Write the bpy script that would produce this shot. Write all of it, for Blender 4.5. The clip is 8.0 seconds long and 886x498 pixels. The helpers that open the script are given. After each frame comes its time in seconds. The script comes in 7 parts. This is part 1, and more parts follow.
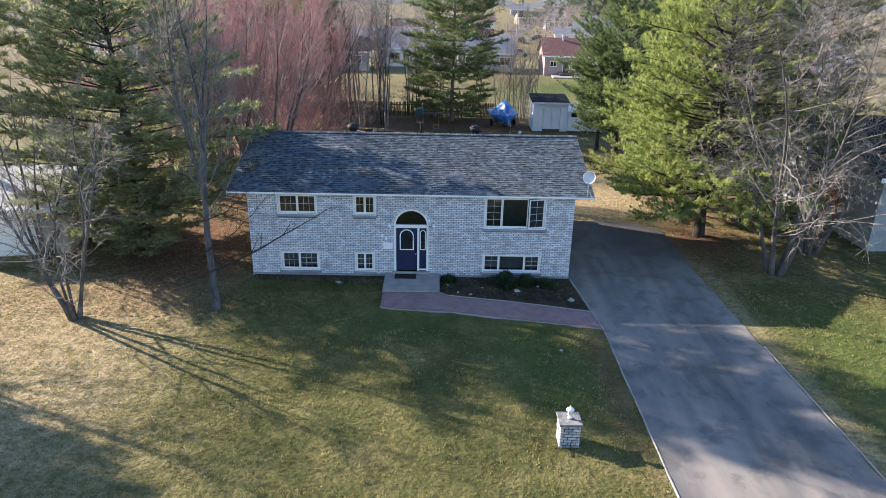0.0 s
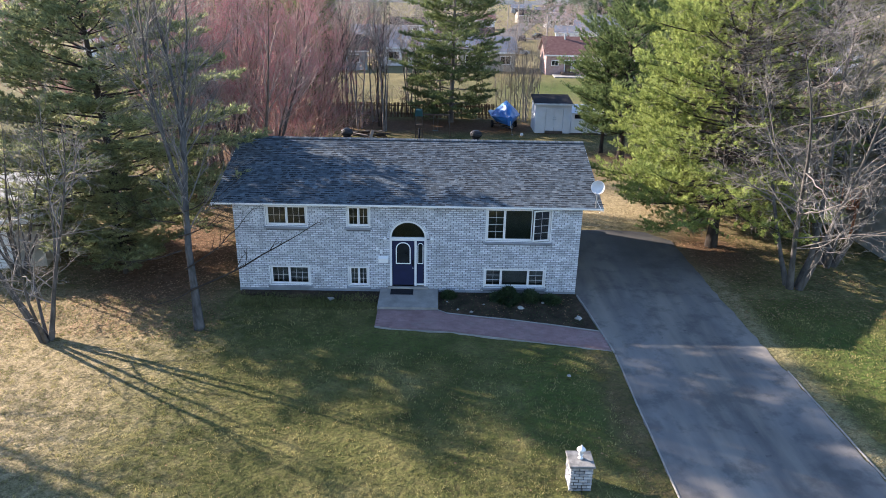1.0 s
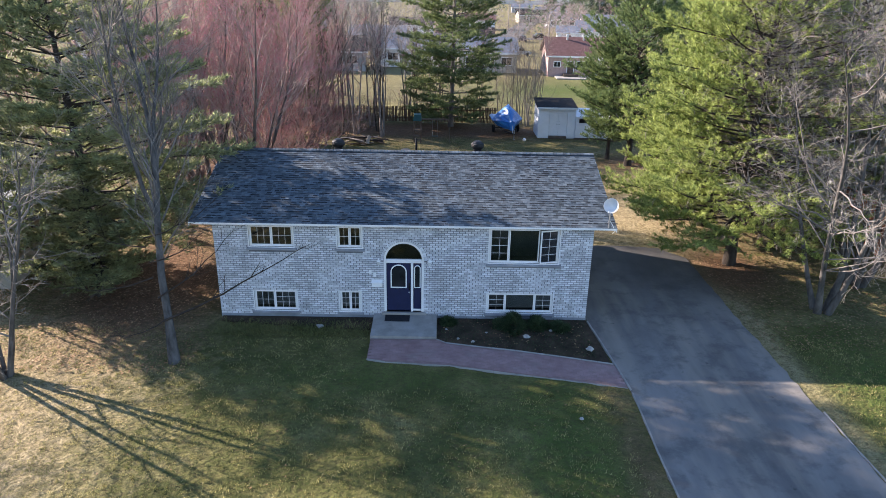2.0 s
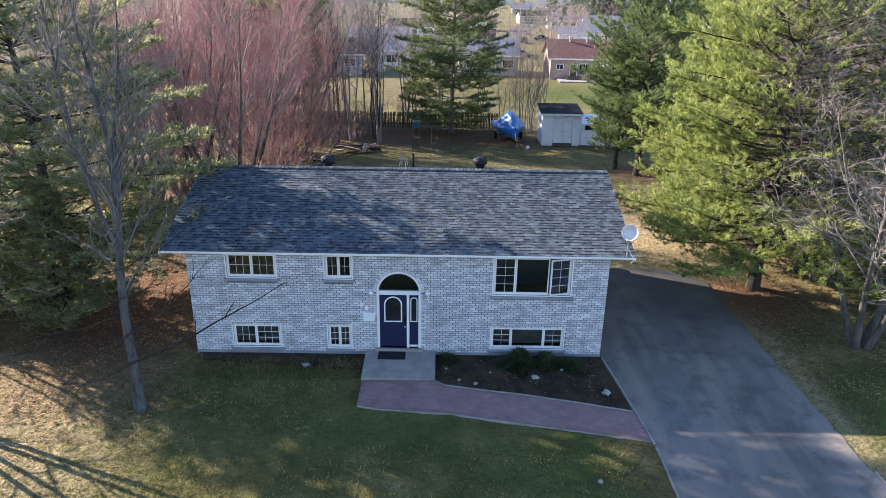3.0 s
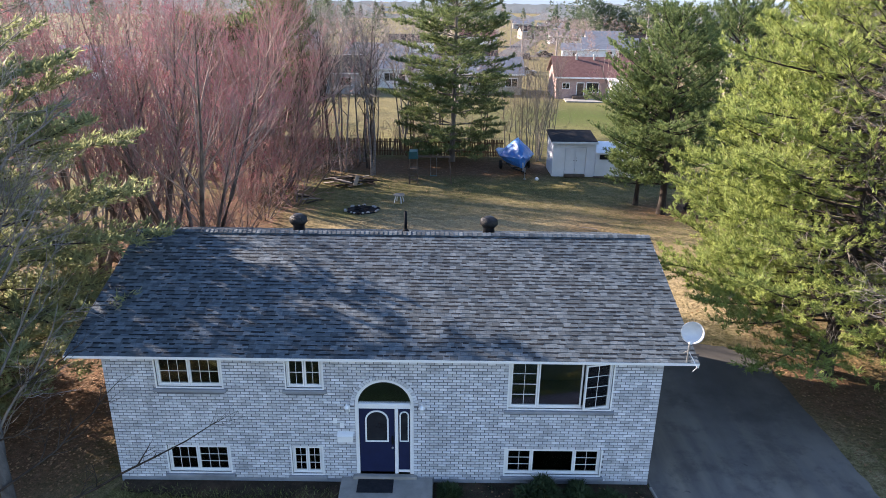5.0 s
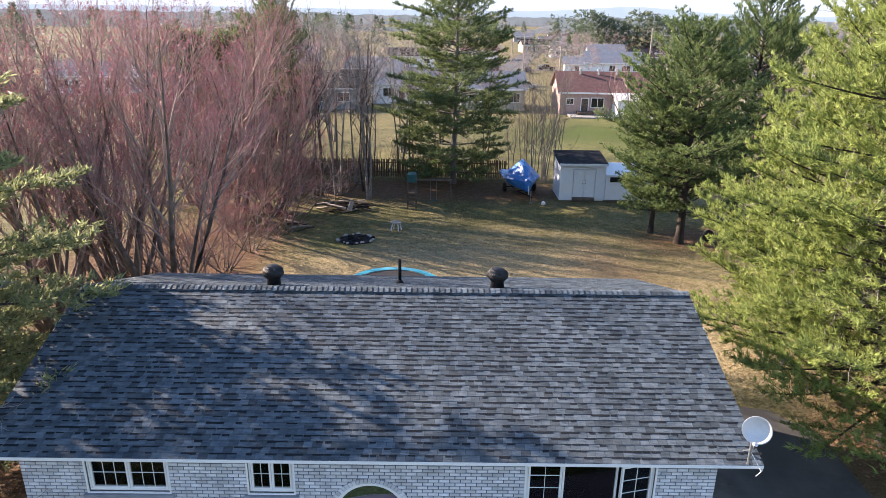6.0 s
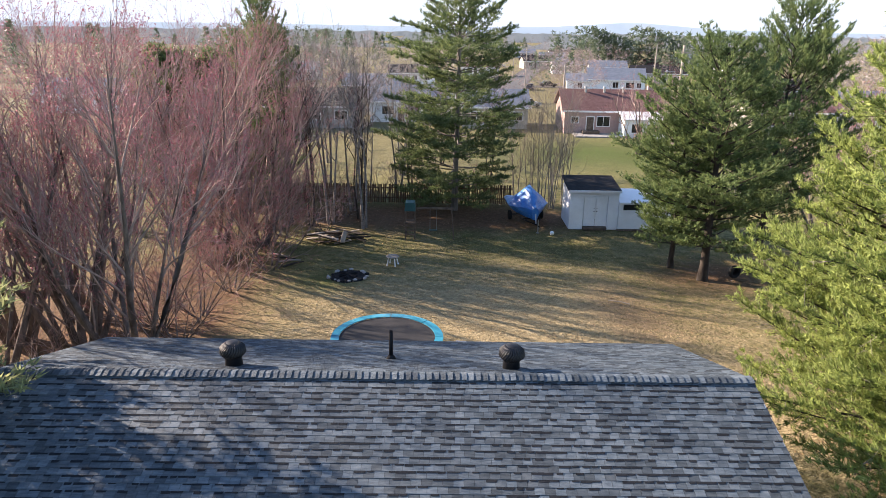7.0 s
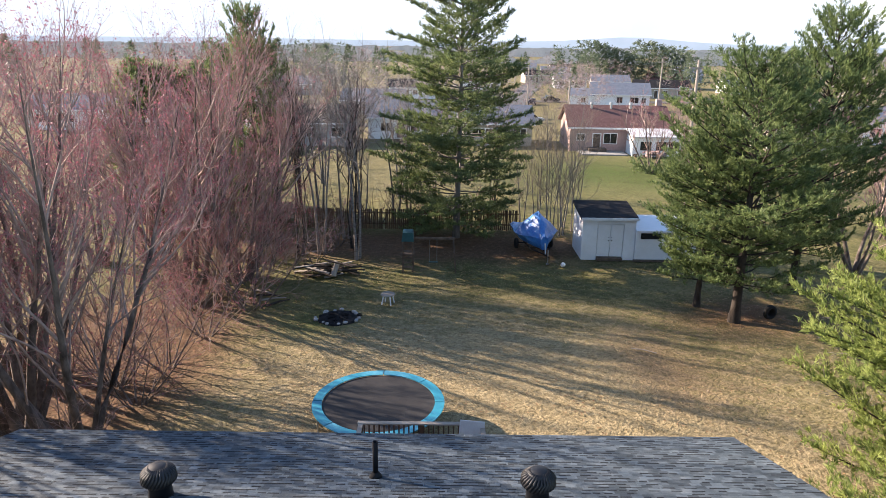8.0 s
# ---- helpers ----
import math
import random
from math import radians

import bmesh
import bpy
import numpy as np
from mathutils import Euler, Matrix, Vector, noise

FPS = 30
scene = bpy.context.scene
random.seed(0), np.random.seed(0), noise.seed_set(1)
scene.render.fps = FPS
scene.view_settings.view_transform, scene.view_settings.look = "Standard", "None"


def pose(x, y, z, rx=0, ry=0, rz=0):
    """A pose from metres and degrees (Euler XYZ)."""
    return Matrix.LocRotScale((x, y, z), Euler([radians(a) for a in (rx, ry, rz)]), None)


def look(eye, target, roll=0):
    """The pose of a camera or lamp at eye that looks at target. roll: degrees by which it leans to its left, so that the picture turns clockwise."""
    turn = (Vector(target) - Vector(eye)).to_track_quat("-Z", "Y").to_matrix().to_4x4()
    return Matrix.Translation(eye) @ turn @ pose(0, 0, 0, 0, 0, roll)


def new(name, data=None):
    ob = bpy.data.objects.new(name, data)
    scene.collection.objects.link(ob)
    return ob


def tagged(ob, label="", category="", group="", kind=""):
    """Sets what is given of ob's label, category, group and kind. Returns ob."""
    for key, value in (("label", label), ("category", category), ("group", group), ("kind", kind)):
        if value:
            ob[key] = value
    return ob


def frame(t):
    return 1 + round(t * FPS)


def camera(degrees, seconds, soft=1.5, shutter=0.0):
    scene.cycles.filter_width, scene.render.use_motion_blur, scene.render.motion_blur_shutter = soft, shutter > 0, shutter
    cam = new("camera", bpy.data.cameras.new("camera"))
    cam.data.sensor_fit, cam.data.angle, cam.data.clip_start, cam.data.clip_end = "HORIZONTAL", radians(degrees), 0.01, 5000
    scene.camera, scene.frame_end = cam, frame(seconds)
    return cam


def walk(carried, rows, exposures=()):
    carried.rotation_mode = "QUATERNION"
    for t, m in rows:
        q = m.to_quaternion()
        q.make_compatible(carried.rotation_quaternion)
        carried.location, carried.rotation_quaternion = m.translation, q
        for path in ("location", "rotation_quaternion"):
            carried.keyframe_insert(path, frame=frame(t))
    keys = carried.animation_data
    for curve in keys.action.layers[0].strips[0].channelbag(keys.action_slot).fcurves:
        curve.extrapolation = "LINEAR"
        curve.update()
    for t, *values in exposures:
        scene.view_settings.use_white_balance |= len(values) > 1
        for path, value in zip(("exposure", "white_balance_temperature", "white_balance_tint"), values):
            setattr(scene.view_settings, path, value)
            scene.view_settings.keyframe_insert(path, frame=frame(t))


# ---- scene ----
cam = camera(66.5, 8.0, 0.55)
ROWS = [
    (0.0, 7.703, -26.227, 11.526, -0.59, -21.37, 1.16),
    (0.5, 7.736, -25.388, 11.494, -0.58, -21.41, 1.14),
    (1.0, 7.766, -24.435, 11.474, -0.57, -21.50, 1.11),
    (1.5, 7.794, -23.334, 11.463, -0.56, -21.55, 1.09),
    (3.0, 7.861, -19.591, 11.476, -0.52, -21.47, 1.01),
    (3.5, 7.877, -18.239, 11.491, -0.49, -21.47, 0.99),
    (4.0, 7.891, -16.867, 11.507, -0.47, -21.25, 0.97),
    (4.5, 7.904, -15.494, 11.525, -0.45, -20.83, 0.94),
    (6.0, 7.922, -10.794, 11.567, -0.36, -19.36, 0.87),
    (6.5, 7.923, -8.991, 11.572, -0.32, -18.81, 0.84),
    (7.0, 7.922, -7.272, 11.571, -0.28, -18.12, 0.82),
    (7.5, 7.918, -5.414, 11.561, -0.24, -17.61, 0.79),
    (8.0, 7.911, -3.499, 11.541, -0.20, -17.01, 0.77),]
walk(cam, [(t, pose(x, y, z, 90 + pitch, 0, yaw) @ pose(0, 0, 0, 0, 0, roll)) for t, x, y, z, yaw, pitch, roll in ROWS],
     exposures=[(0.0, 2.05, 6150, 17), (3.5, 2.17, 6230, 20), (6.0, 2.12, 6520, 20), (8.0, 2.0, 6620, 18)])

# ---- light ----
SUN_AZ, SUN_EL = radians(155.0), radians(22.5)          # direction towards the sun, from +x counterclockwise
world = bpy.data.worlds.new("sky")
scene.world = world
world.use_nodes = True
wn = world.node_tree.nodes
sky = wn.new("ShaderNodeTexSky")
sky.sky_type = "NISHITA"
sky.sun_disc = False
sky.sun_elevation = SUN_EL
sky.sun_rotation = radians(90.0) - SUN_AZ
sky.air_density, sky.dust_density, sky.ozone_density = 1.15, 0.2, 3.0
wn["Background"].inputs["Strength"].default_value = 0.09
world.node_tree.links.new(sky.outputs["Color"], wn["Background"].inputs["Color"])
sun_data = bpy.data.lights.new("sun", "SUN")
sun_data.energy, sun_data.angle, sun_data.color = 5.0, radians(0.6), (1.0, 0.86, 0.69)
sun = new("sun", sun_data)
sun_way = Vector((math.cos(SUN_AZ) * math.cos(SUN_EL), math.sin(SUN_AZ) * math.cos(SUN_EL), math.sin(SUN_EL)))
sun.matrix_world = look(sun_way * 60, (0, 0, 0))

# ---- materials ----


def node_mat(name):
    m = bpy.data.materials.new(name)
    m.use_nodes = True
    return m, m.node_tree.nodes, m.node_tree.links, m.node_tree.nodes["Principled BSDF"]


def noise_tex(n, l, scale, detail=5.0, rough=0.6, source="Object", stretch=(1, 1, 1)):
    tc = n.new("ShaderNodeTexCoord")
    mp = n.new("ShaderNodeMapping")
    mp.inputs["Scale"].default_value = stretch
    if source == "World":
        geo = n.new("ShaderNodeNewGeometry")
        l.new(geo.outputs["Position"], mp.inputs["Vector"])
    else:
        l.new(tc.outputs[source], mp.inputs["Vector"])
    t = n.new("ShaderNodeTexNoise")
    t.inputs["Scale"].default_value, t.inputs["Detail"].default_value, t.inputs["Roughness"].default_value = scale, detail, rough
    l.new(mp.outputs["Vector"], t.inputs["Vector"])
    return t.outputs["Fac"]


def ramp(n, l, fac, stops):
    r = n.new("ShaderNodeValToRGB")
    while len(r.color_ramp.elements) < len(stops):
        r.color_ramp.elements.new(0.5)
    for e, (p, c) in zip(r.color_ramp.elements, stops):
        e.position, e.color = p, (*c, 1)
    l.new(fac, r.inputs["Fac"])
    return r.outputs["Color"]


def mix(n, l, fac, a, b, blend="MIX"):
    x = n.new("ShaderNodeMix")
    x.data_type, x.blend_type = "RGBA", blend
    for sock, v in ((x.inputs["Factor"], fac), (x.inputs["A"], a), (x.inputs["B"], b)):
        if isinstance(v, (int, float)):
            sock.default_value = v
        elif isinstance(v, tuple):
            sock.default_value = (*v, 1)
        else:
            l.new(v, sock)
    return x.outputs["Result"]


def scale_value(n, l, sock, lo, hi):
    m = n.new("ShaderNodeMapRange")
    m.inputs["To Min"].default_value, m.inputs["To Max"].default_value = lo, hi
    l.new(sock, m.inputs["Value"])
    return m.outputs["Result"]


def surface(name, c1, c2, scale=6.0, rough=0.8, bump=0.2, fine=60.0, metal=0.0, vary=0.0, island=0.0, source="Object", stretch=(1, 1, 1), dirt=None, dist=0.02):
    """Two-scale procedural surface: broad mottling from c1 to c2, fine grain and relief, optional per-piece variation."""
    m, n, l, b = node_mat(name)
    broad = noise_tex(n, l, scale, 5, 0.6, source, stretch)
    grain = noise_tex(n, l, fine, 4, 0.7, source, stretch)
    col = ramp(n, l, broad, [(0.32, c1), (0.68, c2)])
    col = mix(n, l, scale_value(n, l, grain, 0.0, 0.55), col, tuple(v * 0.62 for v in c1))
    if dirt:
        col = mix(n, l, ramp(n, l, noise_tex(n, l, scale * 0.35, 7, 0.7, source), [(0.52, (0, 0, 0)), (0.7, (0.8, 0.8, 0.8))]), col, dirt)
    if vary or island:
        info = n.new("ShaderNodeObjectInfo") if vary else n.new("ShaderNodeNewGeometry")
        rnd = info.outputs["Random"] if vary else info.outputs["Random Per Island"]
        hs = n.new("ShaderNodeHueSaturation")
        l.new(scale_value(n, l, rnd, 1 - (vary or island), 1 + (vary or island)), hs.inputs["Value"])
        l.new(col, hs.inputs["Color"])
        col = hs.outputs["Color"]
    l.new(col, b.inputs["Base Color"])
    l.new(scale_value(n, l, grain, max(0.02, rough - 0.1), min(1, rough + 0.1)), b.inputs["Roughness"])
    b.inputs["Metallic"].default_value = metal
    if rough > 0.65:
        b.inputs["Specular IOR Level"].default_value = 0.15
    if bump:
        bp = n.new("ShaderNodeBump")
        bp.inputs["Strength"].default_value, bp.inputs["Distance"].default_value = bump, dist
        l.new(grain, bp.inputs["Height"])
        l.new(bp.outputs["Normal"], b.inputs["Normal"])
    return m


def leafy(name, c1, c2, through_light=0.35, scale=0.7, island=0.25):
    m, n, l, b = node_mat(name)
    col = ramp(n, l, noise_tex(n, l, scale, 3, 0.6, "World"), [(0.35, c1), (0.65, c2)])
    geo = n.new("ShaderNodeNewGeometry")
    hs = n.new("ShaderNodeHueSaturation")
    l.new(scale_value(n, l, geo.outputs["Random Per Island"], 1 - island, 1 + island), hs.inputs["Value"])
    l.new(col, hs.inputs["Color"])
    b.inputs["Roughness"].default_value = 0.6
    b.inputs["Specular IOR Level"].default_value = 0.25
    l.new(hs.outputs["Color"], b.inputs["Base Color"])
    tr = n.new("ShaderNodeBsdfTranslucent")
    l.new(hs.outputs["Color"], tr.inputs["Color"])
    ms = n.new("ShaderNodeMixShader")
    ms.inputs["Fac"].default_value = through_light
    l.new(b.outputs["BSDF"], ms.inputs[1])
    l.new(tr.outputs["BSDF"], ms.inputs[2])
    l.new(ms.outputs["Shader"], n["Material Output"].inputs["Surface"])
    return m


def glass_mat(name):
    m, n, l, b = node_mat(name)
    gl = n.new("ShaderNodeBsdfGlossy")
    gl.inputs["Roughness"].default_value = 0.02
    tr = n.new("ShaderNodeBsdfTransparent")
    tr.inputs["Color"].default_value = (0.75, 0.78, 0.78, 1)
    fr = n.new("ShaderNodeFresnel")
    fr.inputs["IOR"].default_value = 1.75
    ms = n.new("ShaderNodeMixShader")
    l.new(fr.outputs["Fac"], ms.inputs["Fac"])
    l.new(tr.outputs["BSDF"], ms.inputs[1])
    l.new(gl.outputs["BSDF"], ms.inputs[2])
    l.new(ms.outputs["Shader"], n["Material Output"].inputs["Surface"])
    return m


BRICK = surface("painted_brick", (0.52, 0.53, 0.56), (0.74, 0.745, 0.77), 3, 0.85, 0.4, 90, vary=0.22, dirt=(0.34, 0.345, 0.36), source="World")
BRICKS = surface("painted_bricks", (0.52, 0.53, 0.56), (0.74, 0.745, 0.77), 3, 0.85, 0.4, 90, island=0.22, dirt=(0.34, 0.345, 0.36), source="World")
MORTAR = surface("mortar", (0.125, 0.131, 0.147), (0.20, 0.207, 0.224), 5, 0.95, 0.4, 80)
PILLAR_BRICK = surface("stained_pale_brick", (0.33, 0.33, 0.335), (0.58, 0.58, 0.585), 9, 0.9, 0.5, 60, vary=0.3, source="World", dirt=(0.16, 0.155, 0.15))
PILLAR_MORTAR = surface("dark_pillar_mortar", (0.03, 0.03, 0.03), (0.07, 0.068, 0.066), 5, 0.95, 0.4, 80)
STAINED = surface("stained_concrete", (0.12, 0.12, 0.115), (0.30, 0.30, 0.29), 6, 0.9, 0.4, 70, dirt=(0.07, 0.07, 0.066))
SILL = surface("painted_concrete", (0.22, 0.23, 0.25), (0.33, 0.345, 0.37), 2, 0.85, 0.3, 90, dirt=(0.16, 0.165, 0.175))
CONCRETE = surface("concrete", (0.235, 0.225, 0.205), (0.36, 0.345, 0.32), 2, 0.9, 0.3, 90, dirt=(0.16, 0.15, 0.135))
SHINGLE = surface("shingle", (0.045, 0.062, 0.077), (0.116, 0.142, 0.162), 8.0, 0.70, 0.5, 160, vary=0.40, source="World", stretch=(0.55, 2.4, 2.4), dirt=(0.113, 0.132, 0.146))
SHINGLES = surface("shingles", (0.045, 0.062, 0.077), (0.116, 0.142, 0.162), 8.0, 0.70, 0.5, 160, island=0.40, source="World", stretch=(0.55, 2.4, 2.4), dirt=(0.113, 0.132, 0.146))
SHINGLE_DARK = surface("shadow_line_granules", (0.009, 0.011, 0.014), (0.022, 0.025, 0.030), 8, 0.95, 0.4, 160)
FELT = surface("roof_underlay", (0.03, 0.03, 0.034), (0.05, 0.05, 0.055), 4, 0.95, 0.2, 90)
WHITE = surface("white_vinyl", (0.80, 0.80, 0.79), (0.86, 0.86, 0.85), 3, 0.35, 0.05, 40)
WHITE_OLD = surface("weathered_white_paint", (0.78, 0.785, 0.79), (0.87, 0.87, 0.87), 2, 0.6, 0.1, 40, dirt=(0.68, 0.68, 0.66))
NAVY = surface("navy_door_paint", (0.003, 0.008, 0.045), (0.006, 0.013, 0.062), 3, 0.5, 0.05, 50)
BLACK_GLOSS = surface("glossy_black_metal", (0.005, 0.005, 0.006), (0.010, 0.010, 0.012), 8, 0.58, 0.05, 50)
BLACK = surface("black_metal", (0.006, 0.006, 0.007), (0.014, 0.014, 0.016), 8, 0.7, 0.05, 50)
STEEL = surface("galvanised_steel", (0.35, 0.36, 0.37), (0.5, 0.51, 0.52), 8, 0.4, 0.05, 60, metal=0.8)
RUBBER = surface("rubber", (0.012, 0.012, 0.013), (0.03, 0.03, 0.03), 10, 0.9, 0.3, 80)
DISH = surface("dish_grey", (0.55, 0.56, 0.57), (0.66, 0.67, 0.68), 6, 0.5, 0.05, 50)
SOIL = surface("bed_soil", (0.020, 0.017, 0.012), (0.095, 0.068, 0.045), 1.8, 0.95, 1.0, 14, dist=0.07, dirt=(0.12, 0.075, 0.05))
ROCK = surface("pale_rock", (0.28, 0.27, 0.25), (0.46, 0.45, 0.42), 5, 0.9, 0.5, 40)
PAVER = surface("red_paver", (0.23, 0.145, 0.14), (0.33, 0.225, 0.215), 1.5, 0.9, 0.4, 60, vary=0.08, source="World", dirt=(0.24, 0.2, 0.18))
PAVERS = surface("red_pavers", (0.23, 0.145, 0.14), (0.33, 0.225, 0.215), 1.5, 0.9, 0.4, 60, island=0.08, source="World", dirt=(0.24, 0.2, 0.18))
SAND = surface("joint_sand", (0.20, 0.135, 0.125), (0.27, 0.19, 0.175), 6, 0.95, 0.3, 80)
BARK_PINE = surface("mottled_grey_bark", (0.045, 0.044, 0.044), (0.165, 0.162, 0.16), 5, 0.95, 0.9, 22, stretch=(1, 1, 0.35), dist=0.04)
BARK_GREY = surface("grey_bark", (0.15, 0.13, 0.11), (0.34, 0.30, 0.26), 4, 0.95, 0.5, 30, stretch=(1, 1, 0.4))
BARK_STEM = surface("dark_grey_stem_bark", (0.05, 0.046, 0.042), (0.17, 0.155, 0.14), 4, 0.95, 0.6, 30, stretch=(1, 1, 0.4))
BARK_LIMB = surface("brown_limb_bark", (0.10, 0.088, 0.078), (0.27, 0.245, 0.22), 4, 0.95, 0.5, 30, stretch=(1, 1, 0.4))
BARK_MAPLE = surface("red_maple_bark", (0.055, 0.043, 0.036), (0.25, 0.205, 0.175), 4, 0.95, 0.9, 30, stretch=(1, 1, 0.4))
TWIG_PALE = surface("pale_maple_limbs", (0.20, 0.14, 0.115), (0.52, 0.40, 0.345), 3, 0.95, 0.3, 30)
BARK_DARK = surface("dark_bark", (0.03, 0.024, 0.02), (0.085, 0.07, 0.058), 4, 0.95, 0.8, 25, stretch=(1, 1, 0.4), dist=0.04)
BIRCH = surface("pale_birch_bark", (0.11, 0.095, 0.085), (0.34, 0.31, 0.28), 5, 0.8, 0.3, 30, stretch=(1, 1, 2.5))
TWIG_GREY = surface("grey_twigs", (0.21, 0.19, 0.172), (0.43, 0.40, 0.37), 2, 0.9, 0, 20)
TWIG_DRY = surface("dry_pine_twigs", (0.15, 0.13, 0.115), (0.34, 0.31, 0.28), 2, 0.9, 0, 20)
TWIG_TAN = surface("tan_twigs", (0.24, 0.185, 0.13), (0.44, 0.35, 0.25), 2, 0.9, 0, 20)
TWIG_RED = surface("red_maple_twigs", (0.27, 0.15, 0.15), (0.45, 0.305, 0.30), 1.5, 0.9, 0, 20)
TWIG_RUST = surface("rust_twigs", (0.27, 0.115, 0.08), (0.44, 0.235, 0.175), 1.5, 0.9, 0, 20)
BUDS = leafy("red_maple_buds", (0.25, 0.07, 0.09), (0.41, 0.165, 0.185), 0.3, 0.6)
HAZE_RED = leafy("far_bare_crowns", (0.20, 0.15, 0.14), (0.32, 0.25, 0.235), 0.2, 0.2)
HAZE_GREY = leafy("far_grey_crowns", (0.22, 0.195, 0.175), (0.34, 0.31, 0.285), 0.2, 0.2)
HAZE_GREEN = leafy("far_conifers", (0.075, 0.105, 0.065), (0.15, 0.18, 0.105), 0.3, 0.15)
NEEDLE_SUN = leafy("white_pine_needles", (0.135, 0.185, 0.048), (0.355, 0.41, 0.125), 0.5, 1.6)
NEEDLE = leafy("pine_needles", (0.064, 0.104, 0.040), (0.18, 0.23, 0.085), 0.45, 1.6)
NEEDLE_OLIVE = leafy("olive_pine_needles", (0.070, 0.085, 0.030), (0.19, 0.20, 0.075), 0.4, 1.6)
NEEDLE_SOFT = leafy("soft_pine_needles", (0.145, 0.170, 0.082), (0.33, 0.35, 0.165), 0.52, 1.6)
NEEDLE_MID = leafy("layered_pine_needles", (0.060, 0.095, 0.040), (0.19, 0.23, 0.090), 0.42, 1.6)
SHRUB = leafy("shrub_leaves", (0.018, 0.034, 0.013), (0.05, 0.075, 0.03), 0.25, 1.5)
DRY_LEAF = leafy("dry_leaves", (0.14, 0.075, 0.035), (0.30, 0.19, 0.10), 0.15, 0.8, 0.4)
FENCE = surface("weathered_fence_wood", (0.10, 0.058, 0.036), (0.20, 0.128, 0.085), 2, 0.9, 0.4, 30, stretch=(1, 1, 0.2), vary=0.3)
DECK_WOOD = surface("brown_deck_stain", (0.10, 0.055, 0.035), (0.17, 0.10, 0.065), 3, 0.7, 0.2, 30)
GREY_WOOD = surface("silvered_wood", (0.26, 0.22, 0.18), (0.42, 0.37, 0.31), 3, 0.9, 0.4, 30, stretch=(0.3, 1, 1))
OLD_WOOD = surface("old_dark_timber", (0.07, 0.05, 0.038), (0.19, 0.145, 0.11), 3, 0.9, 0.4, 30)
REDWOOD = surface("red_stained_wood", (0.30, 0.09, 0.035), (0.42, 0.15, 0.07), 3, 0.8, 0.2, 30)
TARP = surface("blue_tarpaulin", (0.014, 0.13, 0.42), (0.05, 0.25, 0.60), 3, 0.36, 0.5, 7, dist=0.06)
TRAMP_PAD = surface("turquoise_pad", (0.012, 0.20, 0.30), (0.03, 0.29, 0.39), 2, 0.5, 0.1, 20, dirt=(0.12, 0.36, 0.48))
TRAMP_MAT = surface("black_mesh", (0.026, 0.026, 0.028), (0.048, 0.046, 0.045), 2, 0.7, 0.2, 80)
TEAL = surface("teal_plastic", (0.008, 0.065, 0.07), (0.014, 0.10, 0.105), 4, 0.5, 0.05, 40)
GREY_SIDING = surface("grey_siding", (0.26, 0.28, 0.28), (0.36, 0.38, 0.38), 1.5, 0.7, 0.1, 40, dirt=(0.2, 0.2, 0.19))
BEIGE_SIDING = surface("beige_siding", (0.34, 0.31, 0.25), (0.46, 0.43, 0.36), 1.5, 0.7, 0.1, 40)
PINK_BRICK = surface("pink_brick", (0.36, 0.245, 0.22), (0.48, 0.345, 0.315), 3, 0.9, 0.3, 30)
RED_ROOF = surface("red_brown_shingles", (0.11, 0.058, 0.053), (0.165, 0.093, 0.086), 2, 0.9, 0.3, 30)
BLUE_ROOF = surface("blue_grey_shingles", (0.12, 0.14, 0.17), (0.19, 0.21, 0.25), 2, 0.9, 0.3, 30)
DARK_ROOF = surface("dark_shingles", (0.012, 0.012, 0.014), (0.03, 0.03, 0.033), 3, 0.9, 0.3, 30)
METAL_ROOF = surface("pale_metal_roof", (0.5, 0.52, 0.53), (0.66, 0.67, 0.68), 1, 0.5, 0.05, 20)
WINDOW_DARK = surface("dark_glass", (0.01, 0.012, 0.014), (0.03, 0.033, 0.036), 2, 0.08, 0, 10)
GLASS = glass_mat("window_glass")
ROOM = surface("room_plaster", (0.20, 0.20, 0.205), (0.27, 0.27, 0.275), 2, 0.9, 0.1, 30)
BLIND = surface("grey_blind", (0.36, 0.38, 0.41), (0.48, 0.50, 0.53), 3, 0.6, 0.05, 30)
POLE_WOOD = surface("utility_pole_wood", (0.28, 0.24, 0.20), (0.42, 0.37, 0.32), 2, 0.9, 0.3, 30)
ASH = surface("fire_ash", (0.006, 0.006, 0.007), (0.03, 0.03, 0.032), 4, 0.95, 0.5, 30)
CAR_DARK = surface("dark_car_paint", (0.012, 0.014, 0.02), (0.02, 0.022, 0.03), 2, 0.25, 0, 30)
CAR_SILVER = surface("silver_car_paint", (0.42, 0.43, 0.44), (0.5, 0.51, 0.52), 2, 0.3, 0, 30, metal=0.4)
MAT_GREY = surface("door_mat_fibre", (0.015, 0.016, 0.02), (0.03, 0.032, 0.038), 6, 0.95, 0.4, 90)


